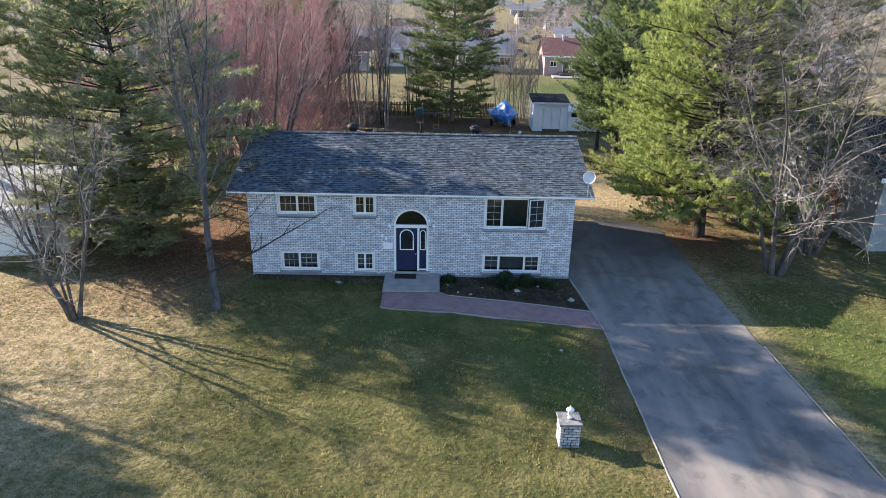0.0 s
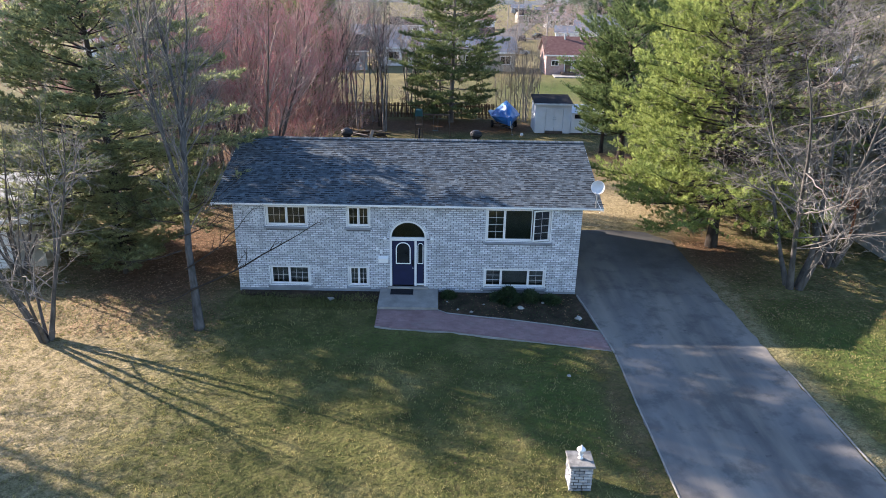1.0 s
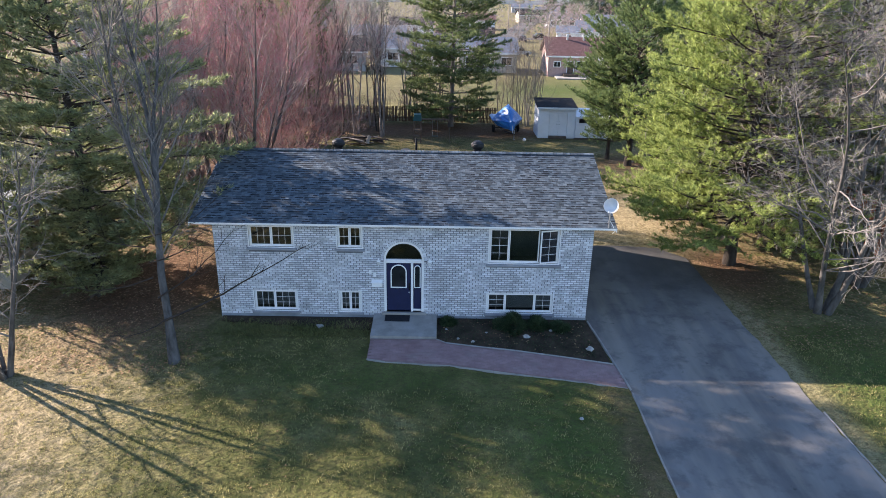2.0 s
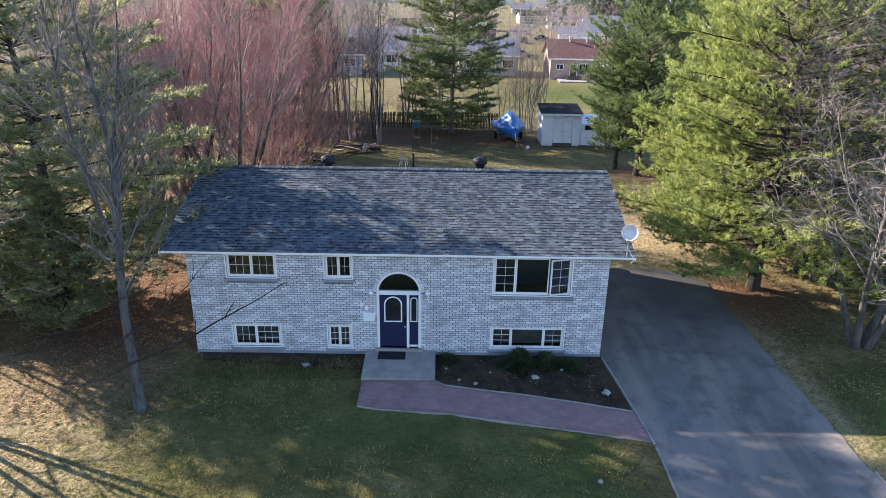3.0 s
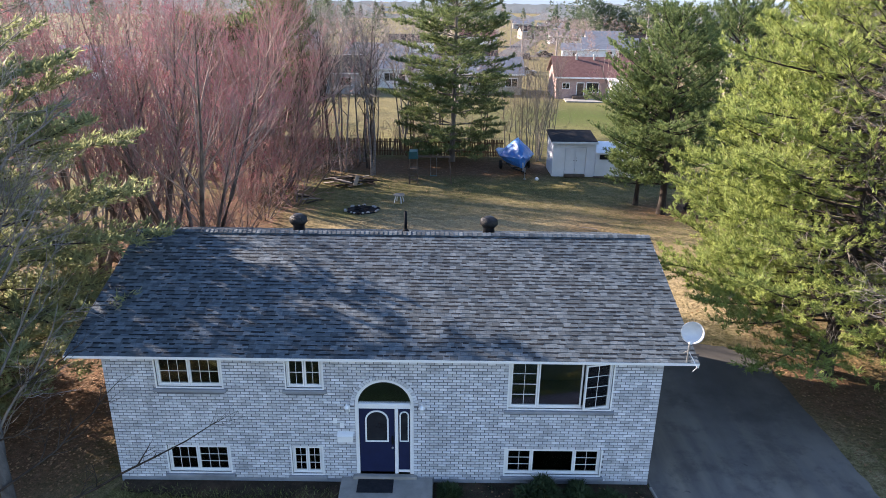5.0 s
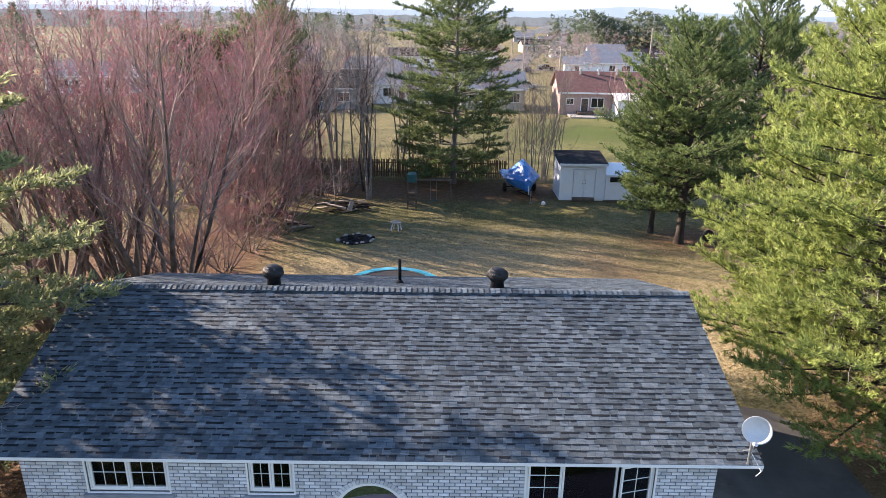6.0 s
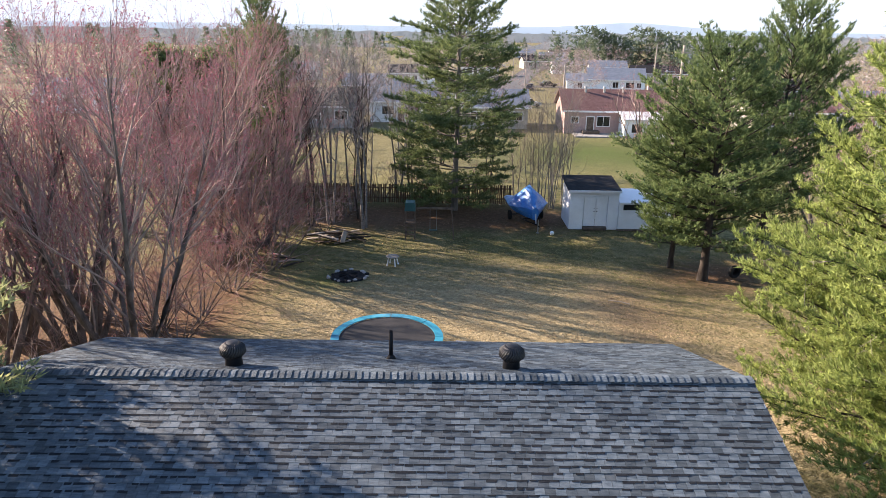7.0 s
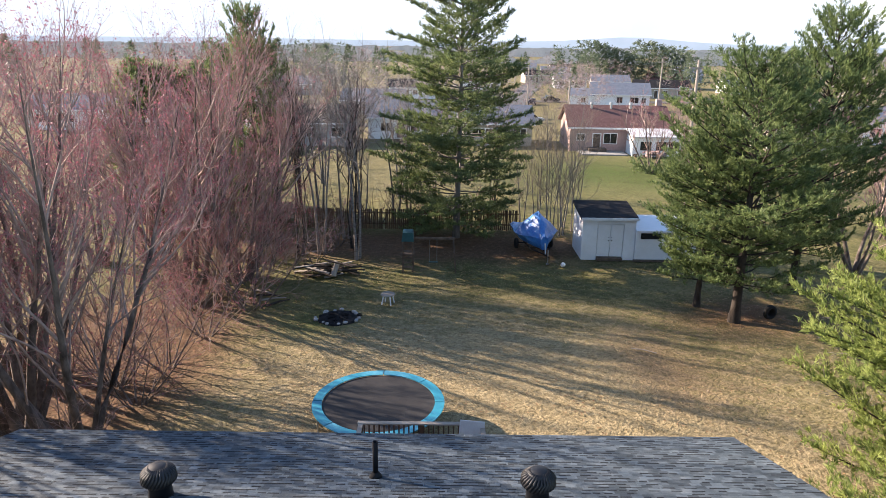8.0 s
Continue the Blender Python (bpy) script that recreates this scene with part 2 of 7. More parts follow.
def asphalt():
    m, n, l, b = node_mat("asphalt")
    base = ramp(n, l, noise_tex(n, l, 0.45, 5, 0.6, "World", (1, 0.35, 1)), [(0.35, (0.090, 0.085, 0.081)), (0.62, (0.190, 0.180, 0.168))])
    streak = ramp(n, l, noise_tex(n, l, 0.8, 4, 0.55, "World", (1, 0.14, 1)), [(0.46, (0, 0, 0)), (0.68, (0.7, 0.7, 0.7))])
    col = mix(n, l, streak, base, (0.29, 0.255, 0.205))
    patch = ramp(n, l, noise_tex(n, l, 0.9, 6, 0.66, "World"), [(0.38, (0.6, 0.6, 0.6)), (0.50, (0, 0, 0))])
    col = mix(n, l, patch, col, (0.060, 0.058, 0.056))
    spots = ramp(n, l, noise_tex(n, l, 2.2, 3, 0.5, "World"), [(0.70, (0, 0, 0)), (0.76, (0.8, 0.8, 0.8))])
    col = mix(n, l, spots, col, (0.025, 0.025, 0.027))
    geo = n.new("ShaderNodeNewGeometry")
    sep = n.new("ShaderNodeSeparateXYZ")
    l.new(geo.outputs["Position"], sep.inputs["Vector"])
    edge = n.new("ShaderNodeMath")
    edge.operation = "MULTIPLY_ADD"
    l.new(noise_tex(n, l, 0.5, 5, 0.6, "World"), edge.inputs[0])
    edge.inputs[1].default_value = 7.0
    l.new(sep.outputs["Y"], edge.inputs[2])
    house_shade = n.new("ShaderNodeMapRange")
    house_shade.inputs["From Min"].default_value, house_shade.inputs["From Max"].default_value, house_shade.inputs["To Max"].default_value = 3.0, 8.5, 0.78
    l.new(edge.outputs[0], house_shade.inputs["Value"])
    col = mix(n, l, house_shade.outputs["Result"], col, (0.030, 0.029, 0.029))      # shade beside the house, painted into the asphalt colour
    fine = noise_tex(n, l, 70, 4, 0.7, "World")
    col = mix(n, l, scale_value(n, l, fine, 0.0, 0.35), col, (0.05, 0.048, 0.046))
    l.new(col, b.inputs["Base Color"])
    b.inputs["Roughness"].default_value = 0.85
    bp = n.new("ShaderNodeBump")
    bp.inputs["Strength"].default_value, bp.inputs["Distance"].default_value = 0.4, 0.01
    l.new(fine, bp.inputs["Height"])
    l.new(bp.outputs["Normal"], b.inputs["Normal"])
    return m


def turf():
    """Lawn: the mesh's cover attribute holds how much straw (r), leaf litter (g) and lush grass (b) grows at each
    place; in front, straw and lush also paint in sun and shade.
    """
    m, n, l, b = node_mat("turf")
    at = n.new("ShaderNodeVertexColor")
    at.layer_name = "cover"
    sep = n.new("ShaderNodeSeparateColor")
    l.new(at.outputs["Color"], sep.inputs["Color"])
    broad = noise_tex(n, l, 0.55, 7, 0.68, "World")
    mid = noise_tex(n, l, 2.8, 6, 0.72, "World")
    fine = noise_tex(n, l, 26, 5, 0.75, "World")
    tuft = noise_tex(n, l, 6.5, 4, 0.62, "World", (1, 1.25, 1))
    green = ramp(n, l, broad, [(0.30, (0.040, 0.054, 0.014)), (0.47, (0.092, 0.100, 0.029)), (0.60, (0.155, 0.145, 0.052)), (0.74, (0.28, 0.245, 0.105))])
    straw = ramp(n, l, mid, [(0.30, (0.25, 0.195, 0.105)), (0.70, (0.46, 0.375, 0.22))])
    litter = ramp(n, l, mid, [(0.30, (0.105, 0.054, 0.033)), (0.55, (0.175, 0.10, 0.06)), (0.72, (0.25, 0.165, 0.10))])
    lush = ramp(n, l, mid, [(0.30, (0.042, 0.078, 0.016)), (0.70, (0.10, 0.145, 0.030))])

    def weight(channel, sharp=0.30):
        add = n.new("ShaderNodeMath")
        add.operation = "MULTIPLY_ADD"
        l.new(mid, add.inputs[0])
        add.inputs[1].default_value = 0.9
        l.new(sep.outputs[channel], add.inputs[2])
        r = n.new("ShaderNodeMapRange")
        r.inputs["From Min"].default_value, r.inputs["From Max"].default_value = 0.95 - sharp, 0.95 + sharp
        l.new(add.outputs[0], r.inputs["Value"])
        return r.outputs["Result"]
    col = mix(n, l, weight("Red"), green, straw)
    col = mix(n, l, weight("Blue"), col, lush)
    col = mix(n, l, weight("Green"), col, litter)
    col = mix(n, l, ramp(n, l, tuft, [(0.36, (0.55, 0.55, 0.55)), (0.50, (0, 0, 0))]), col, (0.060, 0.050, 0.024))      # thatch, and the shade in hollows between tufts, as darker colour
    col = mix(n, l, ramp(n, l, fine, [(0.38, (0.62, 0.62, 0.62)), (0.58, (0, 0, 0))]), col, (0.045, 0.036, 0.018))
    l.new(col, b.inputs["Base Color"])
    b.inputs["Roughness"].default_value = 0.95
    b.inputs["Specular IOR Level"].default_value = 0.1
    bp = n.new("ShaderNodeBump")
    bp.inputs["Strength"].default_value, bp.inputs["Distance"].default_value = 0.85, 0.14
    l.new(tuft, bp.inputs["Height"])
    l.new(bp.outputs["Normal"], b.inputs["Normal"])
    return m


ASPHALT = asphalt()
TURF = turf()
GRASS_DRY = leafy("dry_grass_blades", (0.24, 0.185, 0.09), (0.38, 0.30, 0.165), 0.3, 0.6, 0.35)
GRASS_TUFT = leafy("tufted_grass", (0.11, 0.115, 0.034), (0.36, 0.31, 0.13), 0.4, 0.9, 0.3)
GRASS_GREEN = leafy("green_grass_blades", (0.085, 0.10, 0.03), (0.17, 0.165, 0.065), 0.3, 0.6, 0.35)

# ---- building blocks ----


class Geo:
    """Vertices and faces gathered for one mesh."""

    def __init__(self):
        self.v, self.f = [], []

    def add(self, verts, faces, m=None):
        o = len(self.v)
        self.v += [tuple(m @ Vector(p)) for p in verts] if m else [tuple(p) for p in verts]
        self.f += [tuple(i + o for i in q) for q in faces]
        return self

    def box(self, x0, y0, z0, x1, y1, z1, c=0.0, m=None):
        if not c:
            v = [(x, y, z) for z in (z0, z1) for y in (y0, y1) for x in (x0, x1)]
            return self.add(v, [(0, 2, 3, 1), (4, 5, 7, 6), (0, 1, 5, 4), (2, 6, 7, 3), (0, 4, 6, 2), (1, 3, 7, 5)], m)
        bm = bmesh.new()
        bmesh.ops.create_cube(bm, size=1.0, matrix=Matrix.LocRotScale(((x0 + x1) / 2, (y0 + y1) / 2, (z0 + z1) / 2), None, (x1 - x0, y1 - y0, z1 - z0)))
        bmesh.ops.bevel(bm, geom=bm.edges[:], offset=c, segments=1, affect="EDGES")
        bm.verts.ensure_lookup_table()
        self.add([p.co[:] for p in bm.verts], [[p.index for p in q.verts] for q in bm.faces], m)
        bm.free()
        return self

    def prism(self, outline, h0, h1, axis="z", m=None):
        """A closed outline pushed from h0 to h1 along an axis (outline in the two other coordinates)."""
        put = {"z": lambda a, b, h: (a, b, h), "y": lambda a, b, h: (a, h, b), "x": lambda a, b, h: (h, a, b)}[axis]
        k = len(outline)
        v = [put(a, b, h0) for a, b in outline] + [put(a, b, h1) for a, b in outline]
        return self.add(v, [tuple(range(k))[::-1], tuple(range(k, 2 * k))] + [(i, (i + 1) % k, k + (i + 1) % k, k + i) for i in range(k)], m)

    def lathe(self, profile, sides=16, m=None):
        """Radius and height pairs turned about z."""
        v = [(r * math.cos(2 * math.pi * i / sides), r * math.sin(2 * math.pi * i / sides), z) for r, z in profile for i in range(sides)]
        f = [(a * sides + i, a * sides + (i + 1) % sides, (a + 1) * sides + (i + 1) % sides, (a + 1) * sides + i) for a in range(len(profile) - 1) for i in range(sides)]
        f += [tuple(range(sides))[::-1], tuple(range((len(profile) - 1) * sides, len(profile) * sides))]
        return self.add(v, f, m)

    def tube(self, points, radii, sides=8, m=None):
        """A round bar swept along points."""
        pts = [Vector(p) for p in points]
        if isinstance(radii, (int, float)):
            radii = [radii] * len(pts)
        v = []
        for i, p in enumerate(pts):
            d = (pts[min(i + 1, len(pts) - 1)] - pts[max(i - 1, 0)]).normalized()
            a = d.cross(Vector((0.31, 0.95, 0.05)) if abs(d.y) < 0.9 else Vector((1, 0, 0))).normalized()
            b = d.cross(a)
            v += [p + radii[i] * (math.cos(2 * math.pi * k / sides) * a + math.sin(2 * math.pi * k / sides) * b) for k in range(sides)]
        f = [(i * sides + k, i * sides + (k + 1) % sides, (i + 1) * sides + (k + 1) % sides, (i + 1) * sides + k) for i in range(len(pts) - 1) for k in range(sides)]
        f += [tuple(range(sides))[::-1], tuple(range((len(pts) - 1) * sides, len(pts) * sides))]
        return self.add([p[:] for p in v], f, m)

    def weld(self):
        """Joins corners that meet, so that the pieces are one body."""
        seen, place, verts = {}, [], []
        for p in self.v:
            key = tuple(round(c, 4) for c in p)
            if key not in seen:
                seen[key] = len(verts)
                verts.append(p)
            place.append(seen[key])
        self.v, self.f = verts, [tuple(place[i] for i in q) for q in self.f]
        return self

    def mesh(self, name, material, smooth=False):
        me = bpy.data.meshes.new(name)
        me.from_pydata(self.v, [], self.f)
        me.materials.append(material)
        if smooth:
            me.polygons.foreach_set("use_smooth", np.ones(len(me.polygons), dtype=bool))
        me.update()
        return me


def array_mesh(name, v, f, material, smooth=False):
    """A mesh from numpy arrays, all faces with the same number of corners."""
    me = bpy.data.meshes.new(name)
    k = f.shape[1]
    me.vertices.add(len(v))
    me.vertices.foreach_set("co", np.ascontiguousarray(v, dtype=np.float32).ravel())
    me.loops.add(f.size)
    me.loops.foreach_set("vertex_index", np.ascontiguousarray(f, dtype=np.int32).ravel())
    me.polygons.add(len(f))
    me.polygons.foreach_set("loop_start", np.arange(0, f.size, k, dtype=np.int32))
    if smooth:
        me.polygons.foreach_set("use_smooth", np.ones(len(f), dtype=bool))
    me.materials.append(material)
    me.update(calc_edges=True)
    return me


def thing(name, label, category, group="", at=(0, 0, 0), turn=0.0, kind=""):
    ob = new(name)
    ob.empty_display_size = 0.2
    ob.matrix_basis = pose(*at, 0, 0, turn)
    return tagged(ob, label, category, group, kind)


def part(name, geo, material, parent, label="", smooth=False, kind=""):
    me = geo.mesh(name, material, smooth) if isinstance(geo, Geo) else geo
    ob = new(name, me)
    ob.parent = parent
    return tagged(ob, label, kind=kind)


def single(name, geo, material, label, category="", group="", at=(0, 0, 0), turn=0.0, smooth=False, kind=""):
    ob = new(name, geo.mesh(name, material, smooth) if isinstance(geo, Geo) else geo)
    ob.matrix_basis = pose(*at, 0, 0, turn)
    return tagged(ob, label, category, group, kind)


def smoothstep(a, b, x):
    t = np.clip((np.asarray(x, dtype=float) - a) / (b - a), 0, 1)
    return t * t * (3 - 2 * t)


def ground_z(x, y):
    """Height of the land: level round the house, falling gently to the back."""
    y = np.asarray(y, dtype=float)
    return -0.65 * smoothstep(9, 33, y) - 0.75 * smoothstep(33, 80, y) - 1.5 * smoothstep(80, 160, y) - 6.0 * smoothstep(160, 900, y)


def gz(x, y):
    return float(ground_z(x, y))

# ---- ground ----


def blob(x, y, cx, cy, rx, ry):
    return np.exp(-(((x - cx) / rx) ** 2 + ((y - cy) / ry) ** 2))


def leaf_litter(X, Y):
    """How thickly fallen leaves lie at a place."""
    litter = 0.95 * blob(X, Y, -3.4, 2.5, 3.6, 5.5) + 0.6 * blob(X, Y, -4, 20, 3.6, 9) + 0.75 * blob(X, Y, -7, 20, 6.5, 10) + 1.15 * blob(X, Y, 8, 37.2, 13, 3.6) + 0.85 * blob(X, Y, 22.5, 26, 3.5, 3) + 0.8 * blob(X, Y, 20.5, 4.5, 2.3, 3.2) + 0.52 * blob(X, Y, 13.3, -8, 0.75, 6)  + 0.5 * blob(X, Y, 17.2, 20, 3.4, 5)
    litter = litter + 0.3 * blob(X, Y, 23, 9, 4, 5)
    return litter


def build_ground():
    near_x = np.concatenate([np.arange(-32, -12, 0.8), np.arange(-12, 28, 0.3), np.arange(28, 42.01, 0.8)])
    near_y = np.concatenate([np.arange(-32, -18, 0.8), np.arange(-18, 36, 0.3), np.arange(36, 52.01, 0.8)])
    grow = np.array([2, 5, 9, 15, 24, 38, 60, 95, 150, 240, 400, 700, 1300, 2400, 4500.0])
    xs = np.concatenate([near_x[0] - grow[::-1], near_x, near_x[-1] + grow])
    ys = np.concatenate([near_y[0] - grow[::-1], near_y, near_y[-1] + grow])
    X, Y = np.meshgrid(xs, ys)
    bump = np.array([noise.noise((x * 0.35, y * 0.35, 1.0)) + 0.5 * noise.noise((x * 1.1, y * 1.1, 4.0)) for x, y in zip(X.ravel(), Y.ravel())]).reshape(X.shape)
    soft = np.where((np.abs(X - 5) < 40) & (np.abs(Y - 8) < 46), 0.035, 0.0)
    lumps = np.zeros_like(X)
    fine = (X > -12) & (X < 28) & (Y > -18) & (Y < 36)
    lumps[fine] = [noise.noise((x * 2.3, y * 2.3, 9.0)) * 0.6 + noise.noise((x * 5.1, y * 4.3, 2.0)) for x, y in zip(X[fine], Y[fine])]
    Z = ground_z(X, Y) + bump * soft + lumps * 0.048 - 0.045
    near_house = (X > -0.5) & (X < 20) & (Y > -5) & (Y < 9.5)
    Z = np.where(near_house, np.minimum(Z, -0.01), Z)
    beside = (X > 13.0) & (X < 20.0) & (Y < -4)
    Z = np.where(beside, ground_z(X, Y) - 0.012, Z)
    ny, nx = X.shape
    idx = np.arange(nx * ny).reshape(ny, nx)
    f = np.stack([idx[:-1, :-1].ravel(), idx[:-1, 1:].ravel(), idx[1:, 1:].ravel(), idx[1:, :-1].ravel()], 1)
    me = array_mesh("ground", np.stack([X.ravel(), Y.ravel(), Z.ravel()], 1), f, TURF, True)
    wob = bump * 0.12
    # straw share also lightens the sunlit left lawn and darkens the shaded middle
    straw = 0.30 - 0.14 * smoothstep(-1, 3, X) * (Y < 0) + 0.38 * smoothstep(0.5, -4, X) * (Y < 0) + 0.65 * blob(X, Y, 9, 15, 11, 7) + 0.35 * blob(X, Y, 10, 22, 9, 5)
    straw = straw + 0.3 * blob(X, Y, 17.5, 11, 5, 4) + 0.12 * smoothstep(48, 60, Y) - 0.18 * blob(X, Y, 7, -7, 6, 4)
    straw = straw + 0.55 * blob(X, Y, 19.5, -7, 0.5, 14)
    litter = leaf_litter(X, Y)
    straw = straw + 0.1 * blob(X, Y, -7, -8, 7, 6)
    # the term at 6.5, -9.5 also darkens the shaded front lawn by colour
    lush = 0.62 * blob(X, Y, 11.3, -7.2, 2.3, 3.0) + 0.12 * blob(X, Y, 6.5, -9.5, 6, 4.5) + 0.85 * blob(X, Y, 22.5, -6, 3.2, 6) + 0.6 * blob(X, Y, 2.4, 24.5, 2.2, 2.2) + 0.45 * blob(X, Y, 5, -4, 4, 1.4) + 0.62 * blob(X, Y, 26, 66, 14, 12) + 0.16 * smoothstep(42, 47, Y) * smoothstep(120, 80, Y) + 0.3 * blob(X, Y, 13, 31, 5, 3)
    cover = np.stack([straw + wob, litter + wob, lush + wob, np.ones_like(straw)], -1).reshape(-1, 4)
    col = me.color_attributes.new("cover", "FLOAT_COLOR", "POINT")
    col.data.foreach_set("color", np.clip(cover, 0, 1).astype(np.float32).ravel())
    ob = new("ground", me)
    tagged(ob, "early spring lawn of mixed green and straw grass with leaf litter", "lawn", kind="structure")


build_ground()


def wavy_line(points, step=0.4, wobble=0.05, seed=0):
    """Points along a polyline with small irregularities."""
    out, rnd = [], random.Random(seed)
    for (x0, y0), (x1, y1) in zip(points[:-1], points[1:]):
        k = max(1, int(math.hypot(x1 - x0, y1 - y0) / step))
        out += [(x0 + (x1 - x0) * i / k + rnd.uniform(-wobble, wobble), y0 + (y1 - y0) * i / k + rnd.uniform(-wobble, wobble)) for i in range(k)]
    return out + [points[-1]]


def build_driveway():
    left = wavy_line([(13.62, -34), (13.72, -8.5), (13.78, -4.45), (13.36, -0.1), (13.36, 6.9), (14.3, 7.6)], wobble=0.025, seed=3)
    right = wavy_line([(16.2, 7.7), (18.2, 7.4), (19.1, 6.2), (19.05, 1), (19.1, -5), (19.15, -12), (19.1, -34)], wobble=0.05, seed=4)
    g = Geo().prism(left + right, -0.12, 0.014)
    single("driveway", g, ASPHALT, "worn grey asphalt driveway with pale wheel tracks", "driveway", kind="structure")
    street = Geo().box(-400, -44, -0.2, 400, -34.2, 0.0)
    single("road", street, ASPHALT, "asphalt street beyond the lawn", "road", kind="structure")


build_driveway()


def edging(name, pts, label, w=0.028, top=0.035):
    """A line of short pale blocks along a border."""
    g = Geo()
    for (x0, y0), (x1, y1) in zip(pts[:-1], pts[1:]):
        d = Vector((x1 - x0, y1 - y0, 0))
        k = max(1, round(d.length / 0.6))
        for i in range(k):
            a = Vector((x0, y0, 0)) + d * (i / k)
            m = Matrix.Translation(a) @ Matrix.Rotation(math.atan2(d.y, d.x), 4, "Z")
            g.box(0.003, -w, -0.08, d.length / k - 0.003, w, top + random.uniform(-0.006, 0.006), 0.01, m)
    single(name, g, CONCRETE, label, "edging", kind="structure")


edging("trim_drive_west", wavy_line([(13.80, -4.75), (13.74, -8.5), (13.66, -20)], 0.9, 0.012, 5), "thin pale edging between lawn and driveway", 0.022, 0.03)
edging("trim_drive_east", wavy_line([(19.17, -5.6), (19.22, -12), (19.2, -20)], 0.9, 0.015, 6), "thin pale edging along the driveway", 0.022, 0.03)

PATH_LOW = [(5.58, -2.95), (6.2, -3.12), (8.27, -3.30), (10.37, -3.74), (12.4, -4.18), (13.74, -4.47)]
PATH_UP = [(13.62, -3.12), (12.63, -2.84), (10.5, -2.32), (8.15, -1.86), (7.85, -1.62), (5.58, -1.62)]


def build_front_path():
    """Paved walk from the step to the driveway, with concrete edging and the planting beds."""
    walk_base = single("garden_path", Geo().prism(PATH_LOW + PATH_UP, -0.08, 0.012), SAND, "curved walk of dull red concrete pavers", "path", kind="structure")

    edging("trim_path_low", wavy_line(PATH_LOW, 0.7, 0.01, 1), "pale concrete edging along the walk", 0.016, 0.010)
    edging("trim_path_up", wavy_line(PATH_UP[:-1], 0.7, 0.01, 2), "pale concrete edging along the planting bed")
    edging("trim_bed_drive", [(13.36, -0.12), (13.5, -1.4), (13.66, -3.05), (13.8, -4.6)], "pale concrete edging between bed and driveway", 0.03)
    bed = Geo().prism([(7.87, -0.02), (7.87, -1.6), (8.15, -1.80), (10.5, -2.26), (12.63, -2.78), (13.55, -3.0), (13.44, -1.4), (13.3, -0.02)], -0.08, 0.008)
    single("planting_bed", bed, SOIL, "dark bare soil planting bed against the brick wall", "planting bed", kind="structure")
    bed = Geo().prism([(0.05, -0.02), (5.53, -0.02), *wavy_line([(5.53, -0.95), (3.9, -0.75), (2.0, -0.62), (0.1, -0.35)], 0.12, 0.07, 8)], -0.08, 0.0)
    single("planting_bed_west", bed, SOIL, "dark soil bed with thin grass below the windows", "planting bed", kind="structure")
    return walk_base


garden_path = build_front_path()

# ---- the house ----
HW, HD, SOFFIT = 13.3, 8.4, 3.60          # width, depth, height of the soffit
RIDGE_Y, RIDGE_Z, EAVE_Z, EAVE_OUT, GABLE_OUT = 4.40, 5.18, 3.70, 0.26, 0.70
BACK_Y, BACK_Z = 8.70, 3.814             # the back eave
OPENINGS = {"w1": (1.23, 2.78, 2.72, 3.52), "w2": (4.32, 5.18, 2.72, 3.52), "w3": (9.66, 12.13, 2.22, 3.52),
            "w4": (1.24, 2.78, 0.25, 1.04), "w5": (4.33, 5.09, 0.23, 1.05), "w6": (9.66, 12.05, 0.27, 1.04)}
DOOR = (5.93, 7.37, 0.24, 2.26)           # arched top springs at the last height
ARCH_X, ARCH_R = 6.65, 0.72

house = thing("house", "raised bungalow of grey-white painted brick with grey shingle roof", "house")


